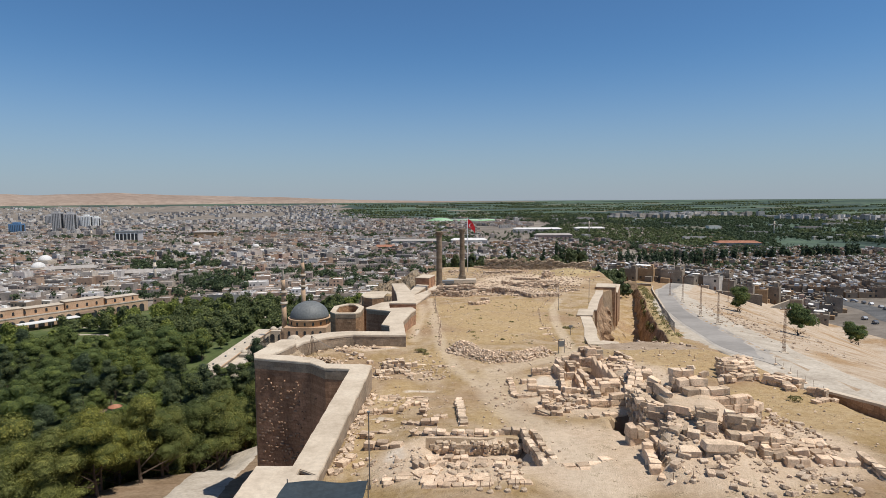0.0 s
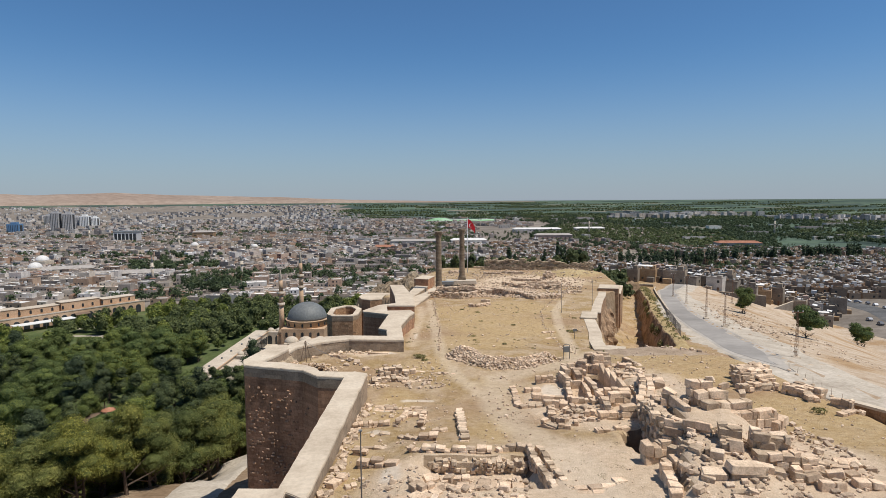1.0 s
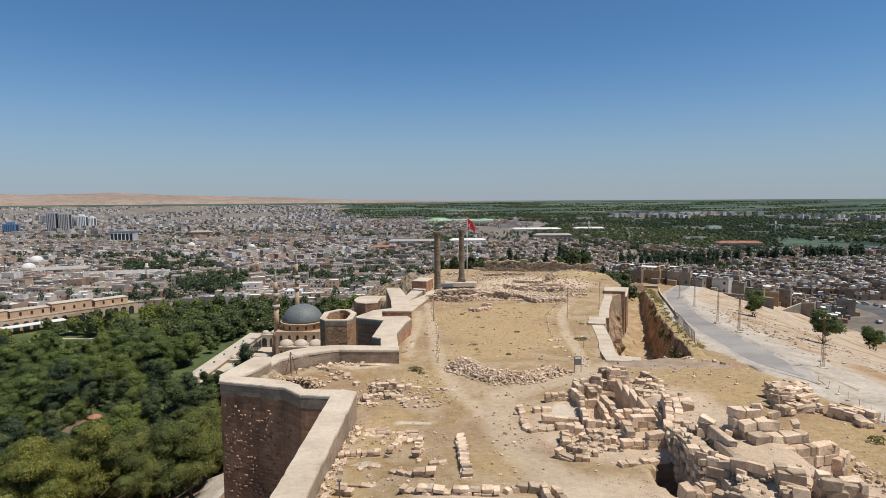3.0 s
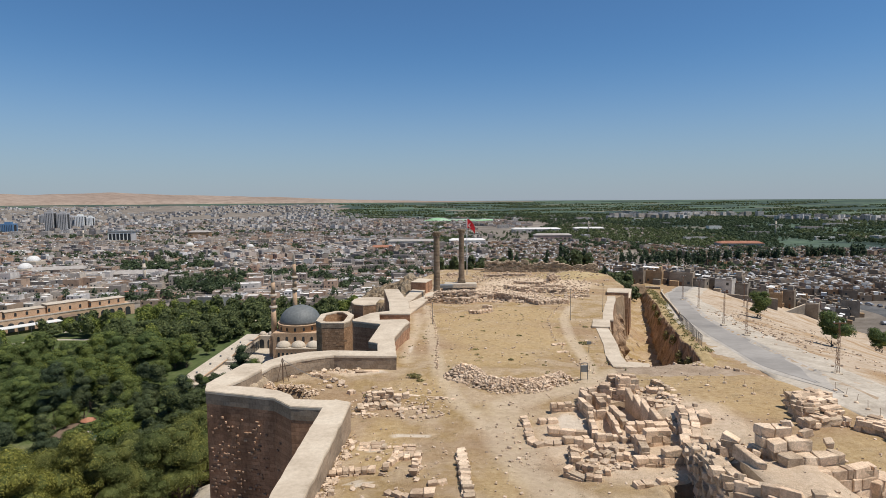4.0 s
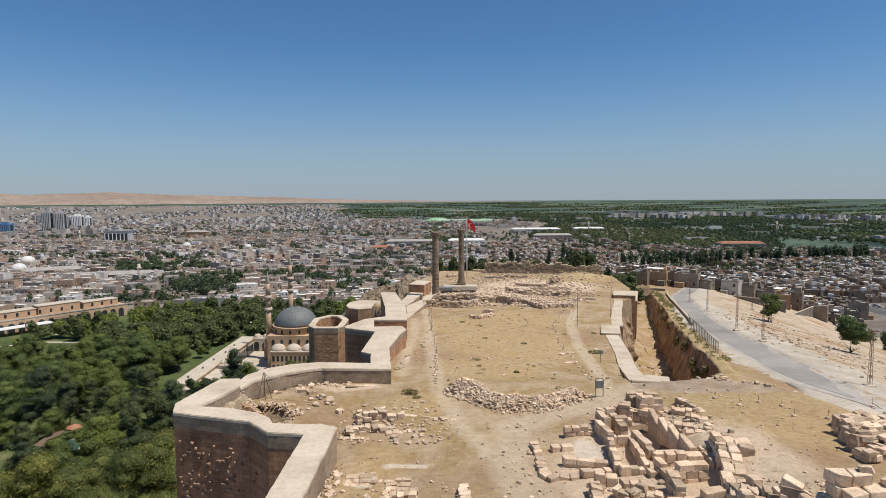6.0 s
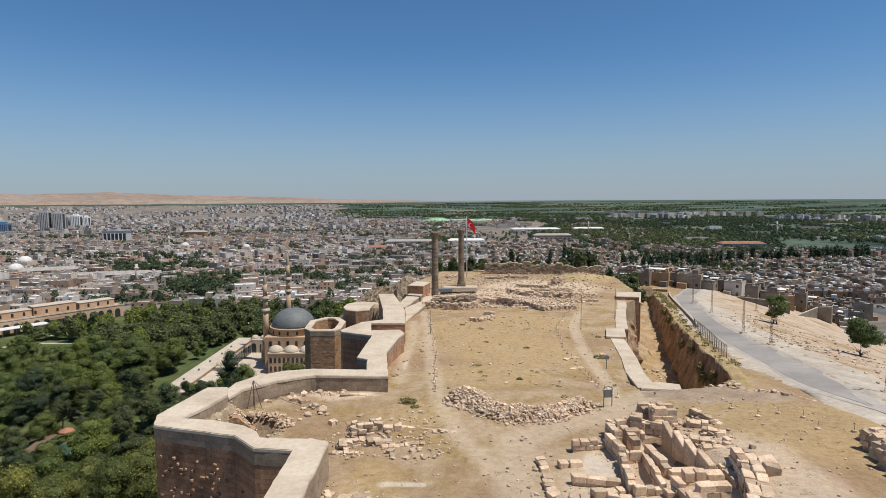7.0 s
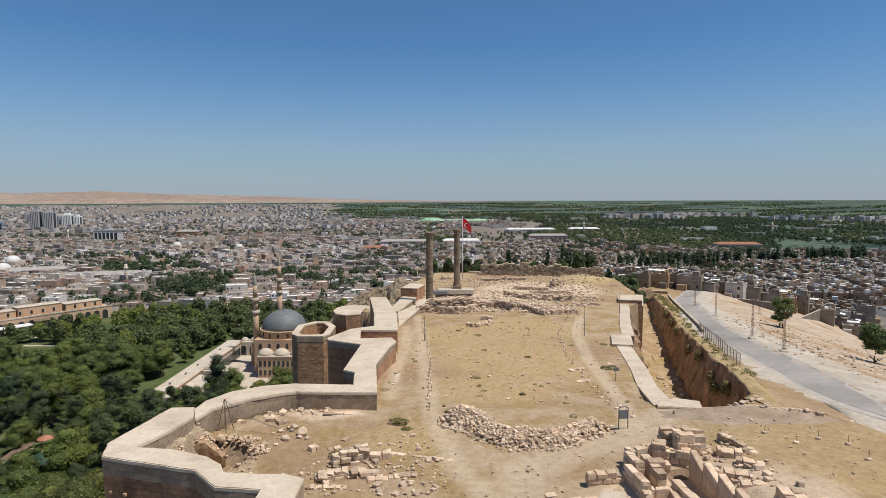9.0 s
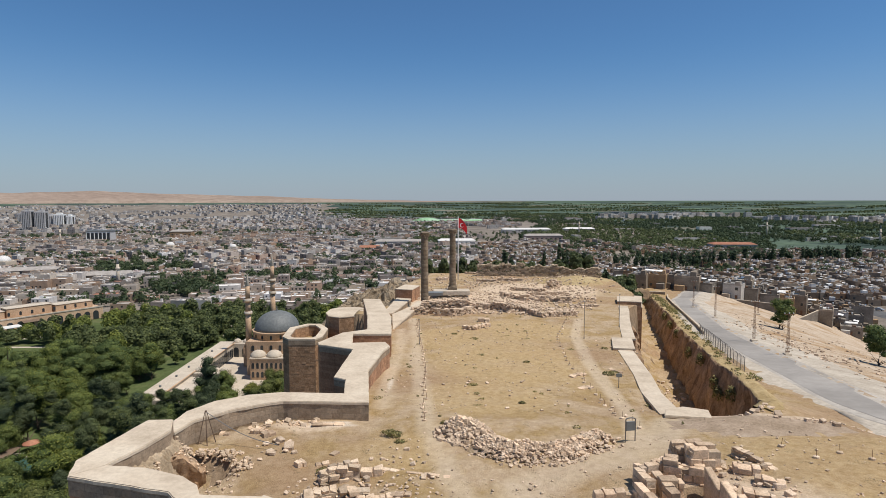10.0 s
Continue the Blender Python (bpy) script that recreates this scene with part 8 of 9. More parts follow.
for j in range(17, 205):
    for i in range(-140, 125):
        x, y = i * step + town_rng.uniform(-2.0, 2.0), j * step + town_rng.uniform(-2.0, 2.0)
        d = math.hypot(x, y)
        if d > 2250 or not built_up(x, y):
            continue
        if noise.noise(Vector((x * 0.006, y * 0.006, 1))) > 0.22 and town_rng.random() < 0.75:
            continue                      # groves
        if x > 60 and d > 950 and noise.noise(Vector((x * 0.003, y * 0.003, 8))) > -0.1 - 0.0004 * (d - 950):
            continue                      # open land to the east
        if ((i + int(7 * noise.noise(Vector((0, j * 0.11, 0))))) % 7 == 0 or (j + int(6 * noise.noise(Vector((i * 0.12, 0, 0))))) % 6 == 0) and d > 330:
            if town_rng.random() < 0.6:
                continue                  # streets
        cells.append((d, x, y))
cells = [c for c in cells if not (c[1] > 60 and c[0] < 900)]
for j in range(25, 108):
    for i in range(7, 78):
        x, y = i * 8.6 + town_rng.uniform(-1.6, 1.6), j * 8.6 + town_rng.uniform(-1.6, 1.6)
        d = math.hypot(x, y)
        if x > 60 and d < 900 and built_up(x, y) and town_rng.random() < 0.93 and noise.noise(Vector((x * 0.006, y * 0.006, 1))) < 0.34:
            cells.append((d, x, y))
cells.sort()
NEAR = 115
for d, x, y in cells[:NEAR]:
    k = town_rng.choices(range(8), (5, 4, 4, 2, 2, 4, 2, 2) if x > 0 else (2, 4, 4, 3, 3, 2, 2, 4))[0]
    set_house(k, x, y, quarter(x, y) + town_rng.choice((0, 0, 0, 180, 90)) + town_rng.uniform(-6, 6))


# the first houses beyond the road's end
for k, x, y, turn in ((4, 97.0, 314, -14), (5, 107.0, 316, -10), (1, 113.5, 305.5, -25), (2, 104.0, 327, -12), (0, 92.0, 330, -14), (3, 118.0, 322, -20), (5, 86.0, 312, -8), (0, 134.0, 316, 24), (2, 140.0, 303, 28), (6, 129.0, 330, 15), (0, 147.0, 318, 30), (7, 150.0, 296, 30), (3, 138.0, 334, 20)):
    set_house(k, x, y, turn)


def joined_houses(name, places, mats, label, windows):
    """Houses too many to tell apart singly: walls, parapet, sunken roof, windows and roof clutter in one mesh."""
    verts, faces, index = [], [], []

    def quad(a, b, c, d, m):
        faces.append((a, b, c, d))
        index.append(m)

    for x, y, w, d, h, turn, roof in places:
        z = height(x, y) - 0.5
        c, s = math.cos(radians(turn)), math.sin(radians(turn))
        put = lambda u, v, q: verts.append((x + c * u - s * v, y + s * u + c * v, z + q))
        n = len(verts)
        corners = ((-w / 2, -d / 2), (w / 2, -d / 2), (w / 2, d / 2), (-w / 2, d / 2))
        for q in (0, h + 0.9):
            for u, v in corners:
                put(u, v, q)
        for q in (h + 0.9, h):
            for u, v in corners:
                put(u - math.copysign(0.35, u), v - math.copysign(0.35, v), q)
        for k in range(4):
            e = (k + 1) % 4
            quad(n + k, n + e, n + 4 + e, n + 4 + k, 0)
            quad(n + 4 + k, n + 4 + e, n + 8 + e, n + 8 + k, 0)
            quad(n + 8 + k, n + 8 + e, n + 12 + e, n + 12 + k, 0)
        quad(n + 12, n + 13, n + 14, n + 15, roof)
        clutter = town_rng.choice((1, 2, 3, 4)) if mats[0] == "quarter_wall" else town_rng.choice((0, 1, 1, 2))
        for k in range(clutter):
            bw, bh = town_rng.uniform(0.8, 3.0), town_rng.uniform(0.8, 2.4)
            u0, v0 = town_rng.uniform(-0.3, 0.3) * w, town_rng.uniform(-0.3, 0.3) * d
            n = len(verts)
            for q in (h, h + bh):
                for u, v in ((-1, -1), (1, -1), (1, 1), (-1, 1)):
                    put(u0 + u * bw / 2, v0 + v * bw / 2, q)
            for e in range(4):
                quad(n + e, n + (e + 1) % 4, n + 4 + (e + 1) % 4, n + 4 + e, town_rng.choice((0, 2)))
            quad(n + 4, n + 5, n + 6, n + 7, town_rng.choice((1, 2)))
        if windows:
            for side in (0, 3):
                run, other = (w, d) if side == 0 else (d, w)
                for s0 in range(max(1, int(h / 3.1))):
                    for k in range(max(1, int(run / windows))):
                        if town_rng.random() < 0.3:
                            continue
                        a = -run / 2 + windows * (k + 0.5)
                        n = len(verts)
                        for du, q in ((-0.6, 1.0), (0.6, 1.0), (0.6, 2.3), (-0.6, 2.3)):
                            if side == 0:
                                put(a + du, -d / 2 - 0.05, 0.5 + 3.1 * s0 + q)
                            else:
                                put(-w / 2 - 0.05, -(a + du), 0.5 + 3.1 * s0 + q)
                        quad(n, n + 1, n + 2, n + 3, 4)
    ob = new(name, raw_mesh(name, verts, faces, mats, index))
    return tagged(ob, label, "houses", kind="stuff")


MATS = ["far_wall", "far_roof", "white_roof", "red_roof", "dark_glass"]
near_rest, far_rest, east_rest = [], [], []
for d, x, y in cells[NEAR:]:
    tall = town_rng.choice((3.2, 3.3, 3.6, 5.8, 6.2)) + (town_rng.random() < 0.12) * 3.4
    if x > 60 and d < 1000:
        tall = town_rng.choice((3.4, 5.6, 6.2, 6.4, 8.6))
    roof = town_rng.choices((1, 2, 3), (8, 1.3, 0.3) if x > 60 and d < 1000 else (6, 4.2, 0.6))[0]
    broad = 1.0 if town_rng.random() > 0.1 or x > 60 else town_rng.uniform(1.5, 2.6)
    if broad > 1:
        roof = town_rng.choice((1, 2, 2, 3))
    small = 0.7 if x > 60 and d < 900 else 1.0
    row = (x, y, town_rng.uniform(9.5, 13.5) * broad * small, town_rng.uniform(9.5, 13.5) * small, tall, quarter(x, y) + town_rng.uniform(-8, 8), roof)
    (east_rest if x > 60 and d < 1000 else near_rest if d < 900 else far_rest).append(row)
EAST = ["quarter_wall", "quarter_roof", "white_roof", "red_roof", "dark_glass"]
joined_houses("hillside_quarter", east_rest, EAST, "crowded grey block houses of the hillside quarter", 4.0)
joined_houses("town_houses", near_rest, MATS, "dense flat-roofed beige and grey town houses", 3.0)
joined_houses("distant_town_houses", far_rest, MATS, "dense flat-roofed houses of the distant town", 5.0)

# apartment districts near the horizon
blocks = []
for k in range(760):
    a, d = radians(town_rng.uniform(-40, -8)), 1450 + 1350 * town_rng.random()
    x, y = d * math.sin(a), d * math.cos(a)
    if noise.noise(Vector((x * 0.002, y * 0.0015, 4))) > -0.12:
        blocks.append((x, y, town_rng.uniform(10, 18), town_rng.uniform(10, 14), town_rng.choice((6, 7, 9, 11, 14)), quarter(x, y), town_rng.choice((1, 1, 2, 3))))
for k in range(1200):
    a, d = radians(town_rng.uniform(-41, -11)), 2300 + 1700 * town_rng.random()
    x, y = d * math.sin(a), d * math.cos(a)
    if noise.noise(Vector((x * 0.0016, y * 0.0012, 24))) > -0.3:
        blocks.append((x, y, town_rng.uniform(10, 20), town_rng.uniform(10, 14), town_rng.choice((5, 6, 7, 9)), quarter(x, y), town_rng.choice((1, 2, 2))))
blocks, west_blocks = [], blocks
for k in range(520):
    a, d = radians(town_rng.uniform(15, 37)), 2250 + 420 * town_rng.random()
    x, y = d * math.sin(a), d * math.cos(a)
    if noise.noise(Vector((x * 0.0025, y * 0.002, 14))) > -0.25:
        blocks.append((x, y, town_rng.uniform(14, 26), town_rng.uniform(12, 18), town_rng.choice((8, 12, 16, 20)), quarter(x, y), 2))
for k in range(60):
    a, d = radians(town_rng.uniform(-6, 38)), 1100 + 1500 * town_rng.random()
    x, y = d * math.sin(a), d * math.cos(a)
    blocks.append((x, y, town_rng.uniform(12, 60), town_rng.uniform(10, 24), town_rng.uniform(5, 9), 4, town_rng.choice((2, 2, 1, 3))))
PALE = ["pale_town", "far_roof", "white_roof", "red_roof", "dark_glass"]
joined_houses("apartment_blocks", west_blocks, PALE, "pale grey and white apartment blocks of the far districts", 5.0)
joined_houses("edge_blocks", blocks, PALE, "pale blocks and sheds at the edge of the plain", 9.0)


# ---- landmarks of the town ----
def tower_block(x, y, w, d, h, mat, label):
    ob = thing("apartment_tower", pose(x, y, height(x, y), 0, 0, 12), label, "apartment tower", "apartment towers")
    part("wall", box_bm((w, d, h), Matrix.Translation((0, 0, h / 2)), 0.2), mat, ob)
    part("roof", box_bm((w * 0.5, d * 0.5, 4), Matrix.Translation((0, 0, h + 2)), 0.1), mat, ob)
    n = max(4, int(w / 3.5))
    for k in range(n):
        part("window_strip", box_bm((w / n * 0.26, 0.3, h - 6), Matrix.Translation((-w / 2 + w * (k + 0.5) / n, -d / 2 - 0.05, h / 2))), "dark_glass", ob, "dark column of windows")
    part("window_strip", box_bm((0.3, d * 0.5, h - 6), Matrix.Translation((w / 2 + 0.05, 0, h / 2))), "dark_glass", ob, "dark column of windows")
    return ob


for x, y, w, h, mat in ((-967, 1440, 18, 35, "grey_tower"), (-944, 1452, 22, 33, "grey_tower"), (-1046, 1640, 18, 23, "grey_tower"), (-1020, 1640, 24, 25, "white_paint"), (-998, 1650, 14, 22, "white_paint"), (-1042, 1402, 26, 17, "blue_panel"), (-1300, 1900, 22, 22, "grey_tower")):
    tower_block(x, y, w, 24, h * 1.45, mat, "tall grey residential tower far off in the town" if mat == "grey_tower" else "blue-glazed office tower far off in the town" if mat == "blue_panel" else "tall white residential tower far off in the town")

office = thing("office_building", pose(-606, 1102, GL, 0, 0, 8), "dark-windowed office building with white columns", "office building")
part("wall", box_bm((40, 24, 20), Matrix.Translation((0, 0, 10)), 0.2), "grey_tower", office)
part("roof", box_bm((42, 26, 2.4), Matrix.Translation((0, 0, 21)), 0.2), "board_grey", office, "dark overhanging roof")
for k in range(6):
    part("glazing", box_bm((4.6, 0.4, 16), Matrix.Translation((-16.5 + 6.6 * k, -12.1, 9.5))), "dark_glass", office)
    part("pillar", box_bm((0.9, 1.0, 18), Matrix.Translation((-19.6 + 6.6 * k, -12.5, 9.5)), 0.1), "white_paint", office)


def hall(x, y, w, d, h, turn, wall, roof, label, ridge=3.0):
    ob = thing("hall", pose(x, y, height(x, y), 0, 0, turn), label, "hall", "large halls")
    part("wall", box_bm((w, d, h), Matrix.Translation((0, 0, h / 2)), 0.1), wall, ob)
    bm = bmesh.new()
    v = [bm.verts.new(p) for p in ((-w / 2 - 0.6, -d / 2 - 0.6, h), (w / 2 + 0.6, -d / 2 - 0.6, h), (w / 2 + 0.6, d / 2 + 0.6, h), (-w / 2 - 0.6, d / 2 + 0.6, h), (-w / 2 + d * 0.2, 0, h + ridge), (w / 2 - d * 0.2, 0, h + ridge))]
    for f in ((0, 1, 5, 4), (2, 3, 4, 5), (1, 2, 5), (3, 0, 4), (3, 2, 1, 0)):
        bm.faces.new([v[i] for i in f])
    part("roof", bm, roof, ob)
    for k in range(int(w / 8)):
        part("window", box_bm((3.2, 0.2, 1.8), Matrix.Translation((-w / 2 + 8 * k + 5, -d / 2 - 0.05, h * 0.6))), "dark_glass", ob)
    return ob


hall(-100, 900, 34, 18, 7, 0, "house_pink", "red_roof", "low hall with a red tiled roof")
hall(-60, 985, 80, 24, 10, 2, "house_pale", "far_roof", "long white factory hall")
hall(30, 1000, 60, 24, 10, 4, "house_pale", "white_roof", "white warehouse beside the factory")
hall(445, 925, 64, 26, 9, -4, "house_pale", "red_roof", "long white hall with an orange-red roof")
hall(200, 1380, 110, 30, 8, 3, "house_pale", "white_roof", "long pale shed at the edge of the fields")
hall(330, 1420, 70, 26, 7, 3, "house_pale", "white_roof", "pale shed among orchards")
hall(185, 1075, 66, 22, 13, 1, "house_pink", "far_roof", "brownish long office block with flat ends")
hall(-497, 1186, 40, 20, 15, 5, "house_ochre", "far_roof", "yellow stone school building")
hall(-420, 640, 52, 16, 6, 24, "house_wall", "far_roof", "old covered market with a long vaulted roof")
hall(-330, 600, 70, 14, 6, 18, "house_wall", "far_roof", "old covered market hall")

stadium = thing("stadium", pose(38, 1985, height(38, 1985)), "oval stadium with a white rim and green roof", "stadium")
oval = Matrix.Diagonal((1, 0.62, 1, 1))
bm = ring_bm(((128, 0), (128, 5), (125, 5.6)), 72, cap=False)
bm.transform(oval)
part("stand", bm, "white_paint", stadium)
MAT["membrane"] = material("membrane", stony((0.20, 0.40, 0.20), (0.30, 0.52, 0.30), (0.42, 0.62, 0.42), 30.0, 0.8, 0.01, 0))
bm = ring_bm(((124, 5.7), (112, 8.4), (84, 10), (82, 9.4)), 72, cap=False)
bm.transform(oval)
part("roof", bm, "membrane", stadium, "pale green membrane roof")
bm = ring_bm(((84.5, 9.6), (84.5, 10.8), (80, 10.8)), 72, cap=False)
bm.transform(oval)
part("roof_edge", bm, "white_paint", stadium, "white inner roof edge")
bm = ring_bm(((80, 0.2), (79, 0.5)), 72)
bm.transform(oval)
part("grass", bm, "membrane", stadium, "green grass")
bm = ring_bm(dome_profile(34, 8), 40)
bm.transform(Matrix.Translation((-74, -10, 7)) @ Matrix.Diagonal((1, 0.7, 1, 1)))
part("canopy", bm, "membrane", stadium, "pale green shell roof over the stand")

for x, y, r in ((-492, 705, 7.5), (-405, 930, 6), (-447, 629, 7.0), (-300, 900, 5)):
    ob = thing("town_mosque", Matrix.Translation((x, y, height(x, y))), "small town mosque with a white dome", "mosque", "town mosques")
    part("wall", box_bm((2.3 * r, 2.3 * r, 8), Matrix.Translation((0, 0, 4)), 0.1), "mosque_pale", ob)
    part("dome", ring_bm([(a, b + 8) for a, b in dome_profile(r, r * 0.85)], 32), "white_roof", ob, "white dome")
for x, y, h in ((-430, 930, 30), (-285, 560, 26), (-210, 590, 24), (-640, 1040, 34), (640, 1180, 40), (735, 1010, 34), (300, 1290, 36)):
    ob = thing("town_minaret", Matrix.Translation((x, y, height(x, y))), "slender pale stone minaret rising from the town", "minaret", "minarets")
    part("shaft", ring_bm(((1.5, 0), (1.25, h * 0.8)), 12), "mosque_pale", ob)
    part("balcony", ring_bm(((1.4, h * 0.6), (2.2, h * 0.63), (2.2, h * 0.66), (1.4, h * 0.67)), 12), "mosque_pale", ob)
    part("spire", ring_bm(((1.4, h * 0.8), (0.05, h)), 12), "board_grey", ob)


# ---- small things on the hill ----
def path_post(x, y, tall=0.75):
    ob = thing("path_post", Matrix.Translation((x, y, soil(x, y))), "short rusty stake set in a concrete foot beside the path", "post", "path posts")
    part("foot", ring_bm(((0.24, -0.05), (0.22, 0.14), (0.12, 0.18)), 10), "grey_block", ob, "grey concrete foot")
    part("stake", ring_bm(((0.022, 0.15), (0.018, tall)), 6), "rust", ob)
    return ob


small_rng = random.Random(3)
first = path_post(-1.5, 90.6)
for k in range(1, 34):
    y = 90.6 + 65 * (k / 33) ** 1.1
    x = lerp_table(y, ((90, -1.5), (103, -1.7), (118, -2.2), (137, -3.5), (156, -4.5))) + small_rng.uniform(-0.25, 0.25)
    copy_thing(first, pose(x, y, soil(x, y), small_rng.uniform(-5, 5), small_rng.uniform(-5, 5), 0))
for k in range(32):
    y = 88 + 80 * (k / 31) ** 1.15
    x = lerp_table(y, ((86, 18.6), (92, 17.7), (101, 18.1), (117, 18.5), (137, 20.6), (153, 25.4), (169, 30.2))) + small_rng.uniform(-0.25, 0.25)
    copy_thing(first, pose(x, y, soil(x, y), small_rng.uniform(-6, 6), small_rng.uniform(-6, 6), 0))
for x, y in ((28.4, 78.4), (30.6, 79.0), (32.2, 77.8), (31.5, 74.6), (34.2, 74.0), (27.0, 80.6), (2.2, 38.6), (2.9, 38.2), (3.5, 38.8), (4.1, 38.3), (4.7, 38.9), (5.2, 38.4), (3.0, 39.6), (4.4, 39.8), (15.4, 38.6), (16.6, 38.2)):
    copy_thing(first, pose(x, y, soil(x, y), small_rng.uniform(-6, 6), small_rng.uniform(-6, 6), 0))

for k in range(9):
    x, y = 52.4 - 0.35 * k, 93.5 - 2.6 * k
    copy_thing(first, pose(x, y, soil(x, y), small_rng.uniform(-8, 8), small_rng.uniform(-8, 8), 0) @ Matrix.Diagonal((1.2, 1.2, 1.7, 1)))
board = thing("notice_board", pose(16.3, 84.5, soil(16.3, 84.5), 0, 0, 8), "dark metal framed notice board on two legs", "notice board")
part("panel", box_bm((0.78, 0.06, 0.85), Matrix.Translation((0, 0, 1.4)), 0.02), "board_grey", board, "grey blank panel")
for sx in (-0.44, 0.44):
    part("leg", ring_bm(((0.05, -0.1), (0.05, 1.95)), 8, Matrix.Translation((sx, 0, 0))), "steel", board)
bm = bmesh.new()
for k in range(8):
    a0, a1 = math.pi * k / 8, math.pi * (k + 1) / 8
    add_rod(bm, (0.44 * math.cos(a0), 0, 1.95 + 0.16 * math.sin(a0)), (0.44 * math.cos(a1), 0, 1.95 + 0.16 * math.sin(a1)), 0.05, None, 6)
part("top_rail", bm, "steel", board)
sign = thing("sign_post", pose(22.0, 106.2, soil(22.0, 106.2)), "small dark sign on a thin post", "sign")
part("post", ring_bm(((0.05, -0.1), (0.05, 1.9)), 8), "steel", sign)
part("plate", box_bm((0.7, 0.05, 0.45), Matrix.Translation((0, -0.06, 1.6)), 0.01), "board_grey", sign)


def lamp_post(x, y, tall, label):
    ob = thing("lamp_post", Matrix.Translation((x, y, soil(x, y))), label, "lamp post", "lamp posts")
    part("pole", ring_bm(((0.055, -0.2), (0.04, tall)), 10), "steel", ob)
    part("collar", ring_bm(((0.09, 0), (0.09, 0.3)), 10), "steel", ob)
    head = part("lamp_head", box_bm((0.24, 0.18, 0.10), Matrix.Translation((0, 0, tall)), 0.02), "board_grey", ob)
    return ob


lamp_post(25.5, 137.6, 6.6, "thin grey floodlight pole on the open ground")
lamp_post(-3.3, 131.6, 4.2, "thin grey pole beside the path")
lamp_post(-5.7, 40.9, 5.8, "slender steel pole with a small camera head")
lamp_post(35.5, 150.0, 6.5, "thin grey pole beside the eastern wall")

tripod = thing("pole_tripod", Matrix.Translation((-20.6, 86.2, soil(-20.6, 86.2))), "makeshift tripod of thin wooden poles holding slack cables", "tripod")
for k in range(4):
    a = math.tau * k / 4 + 0.4
    bm = bmesh.new()
    add_rod(bm, (0.75 * math.cos(a), 0.75 * math.sin(a), -0.1), (0.05 * math.cos(a), 0.05 * math.sin(a), 3.0), 0.05, 0.035)
    part("leg", bm, "wood", tripod)
bm = bmesh.new()
rings = []
for k in range(15):
    s = k / 14
    p = Vector((6.8 * s, -1.6 * s, 2.9 - 2.4 * s - 0.5 * math.sin(math.pi * s)))
    rings.append([bm.verts.new(p + Vector((0.1 * math.cos(a), 0, 1) ) * 0.03 * math.sin(a + 0.8) + Vector((0, 0.03 * math.cos(a), 0))) for a in (0, 1.57, 3.14, 4.71)])
for a, b in zip(rings, rings[1:]):
    for e in range(4):
        bm.faces.new((a[e], a[(e + 1) % 4], b[(e + 1) % 4], b[e]))
part("cable", bm, "steel", tripod, "slack dark cable")

# sagging dark canopy at the wall's foot
canopy = thing("canopy_tent", Matrix.Translation((-8.0, 36.5, soil(-8.0, 36.5))), "dark blue-green tarpaulin canopy on thin poles", "canopy")
cv, cf = [], []
for j in range(9):
    for i in range(13):
        u, v = i / 12, j / 8
        sag = -0.30 * math.sin(math.pi * u) * math.sin(math.pi * v) + 0.08 * math.sin(9 * u + 5 * v)
        cv.append((-2.7 + 5.4 * u, -2.3 + 3.2 * v, 2.65 + sag - 0.12 * (v > 0.97)))
        if i and j:
            k = j * 13 + i
            cf.append((k - 14, k - 13, k, k - 1))
cloth = raw_mesh("tarpaulin", cv, cf, ["tarp"])
tarp = part("tarpaulin", cloth, None, canopy, "dark tarpaulin")
tarp.modifiers.new("thickness", "SOLIDIFY").thickness = 0.03
for sx in (-2.7, 2.7):
    for sy in (-2.3, 0.9):
        part("pole", ring_bm(((0.04, -0.1), (0.04, 2.7)), 8, Matrix.Translation((sx, sy, 0))), "steel", canopy)
part("front_valance", box_bm((5.4, 0.04, 0.5), Matrix.Translation((0, -2.32, 2.4)), 0.01), "tarp", canopy)

# road fence beside the moat
FENCE = [(lerp_table(y, ((128.7, 49.4), (139.4, 52.5), (152.7, 56.7), (163.1, 59.7), (174.6, 62.9), (182.2, 65.7))), y) for y in [128.8 + 2.75 * k for k in range(19)]]
fence = thing("wire_fence", Matrix.Translation((*FENCE[0], soil(*FENCE[0]))), "rusty wire-mesh fence with bent posts along the road", "fence")
base = fence.matrix_world.translation
tops = []
for k, (x, y) in enumerate(FENCE):
    z = soil(x, y) - base.z
    bm = bmesh.new()
    add_rod(bm, (0, 0, -0.3), (0, 0, 2.3), 0.06)
    add_rod(bm, (0, 0, 2.3), (-0.35, 0, 2.65), 0.05)
    part("post", bm, "steel", fence, at=Matrix.Translation((x - base.x, y - base.y, z)))
    tops.append(Vector((x - base.x, y - base.y, z)))
for a, b in zip(tops, tops[1:]):
    bm = bmesh.new()
    for q in (0.15, 0.6, 1.05, 1.5, 1.95, 2.25):
        add_rod(bm, a + Vector((0, 0, q)), b + Vector((0, 0, q)), 0.014, None, 4)
    for s in range(1, 6):
        p = a.lerp(b, s / 6)
        add_rod(bm, p + Vector((0, 0, 0.1)), p + Vector((0, 0, 2.25)), 0.012, None, 4)
    part("mesh_panel", bm, "steel", fence)


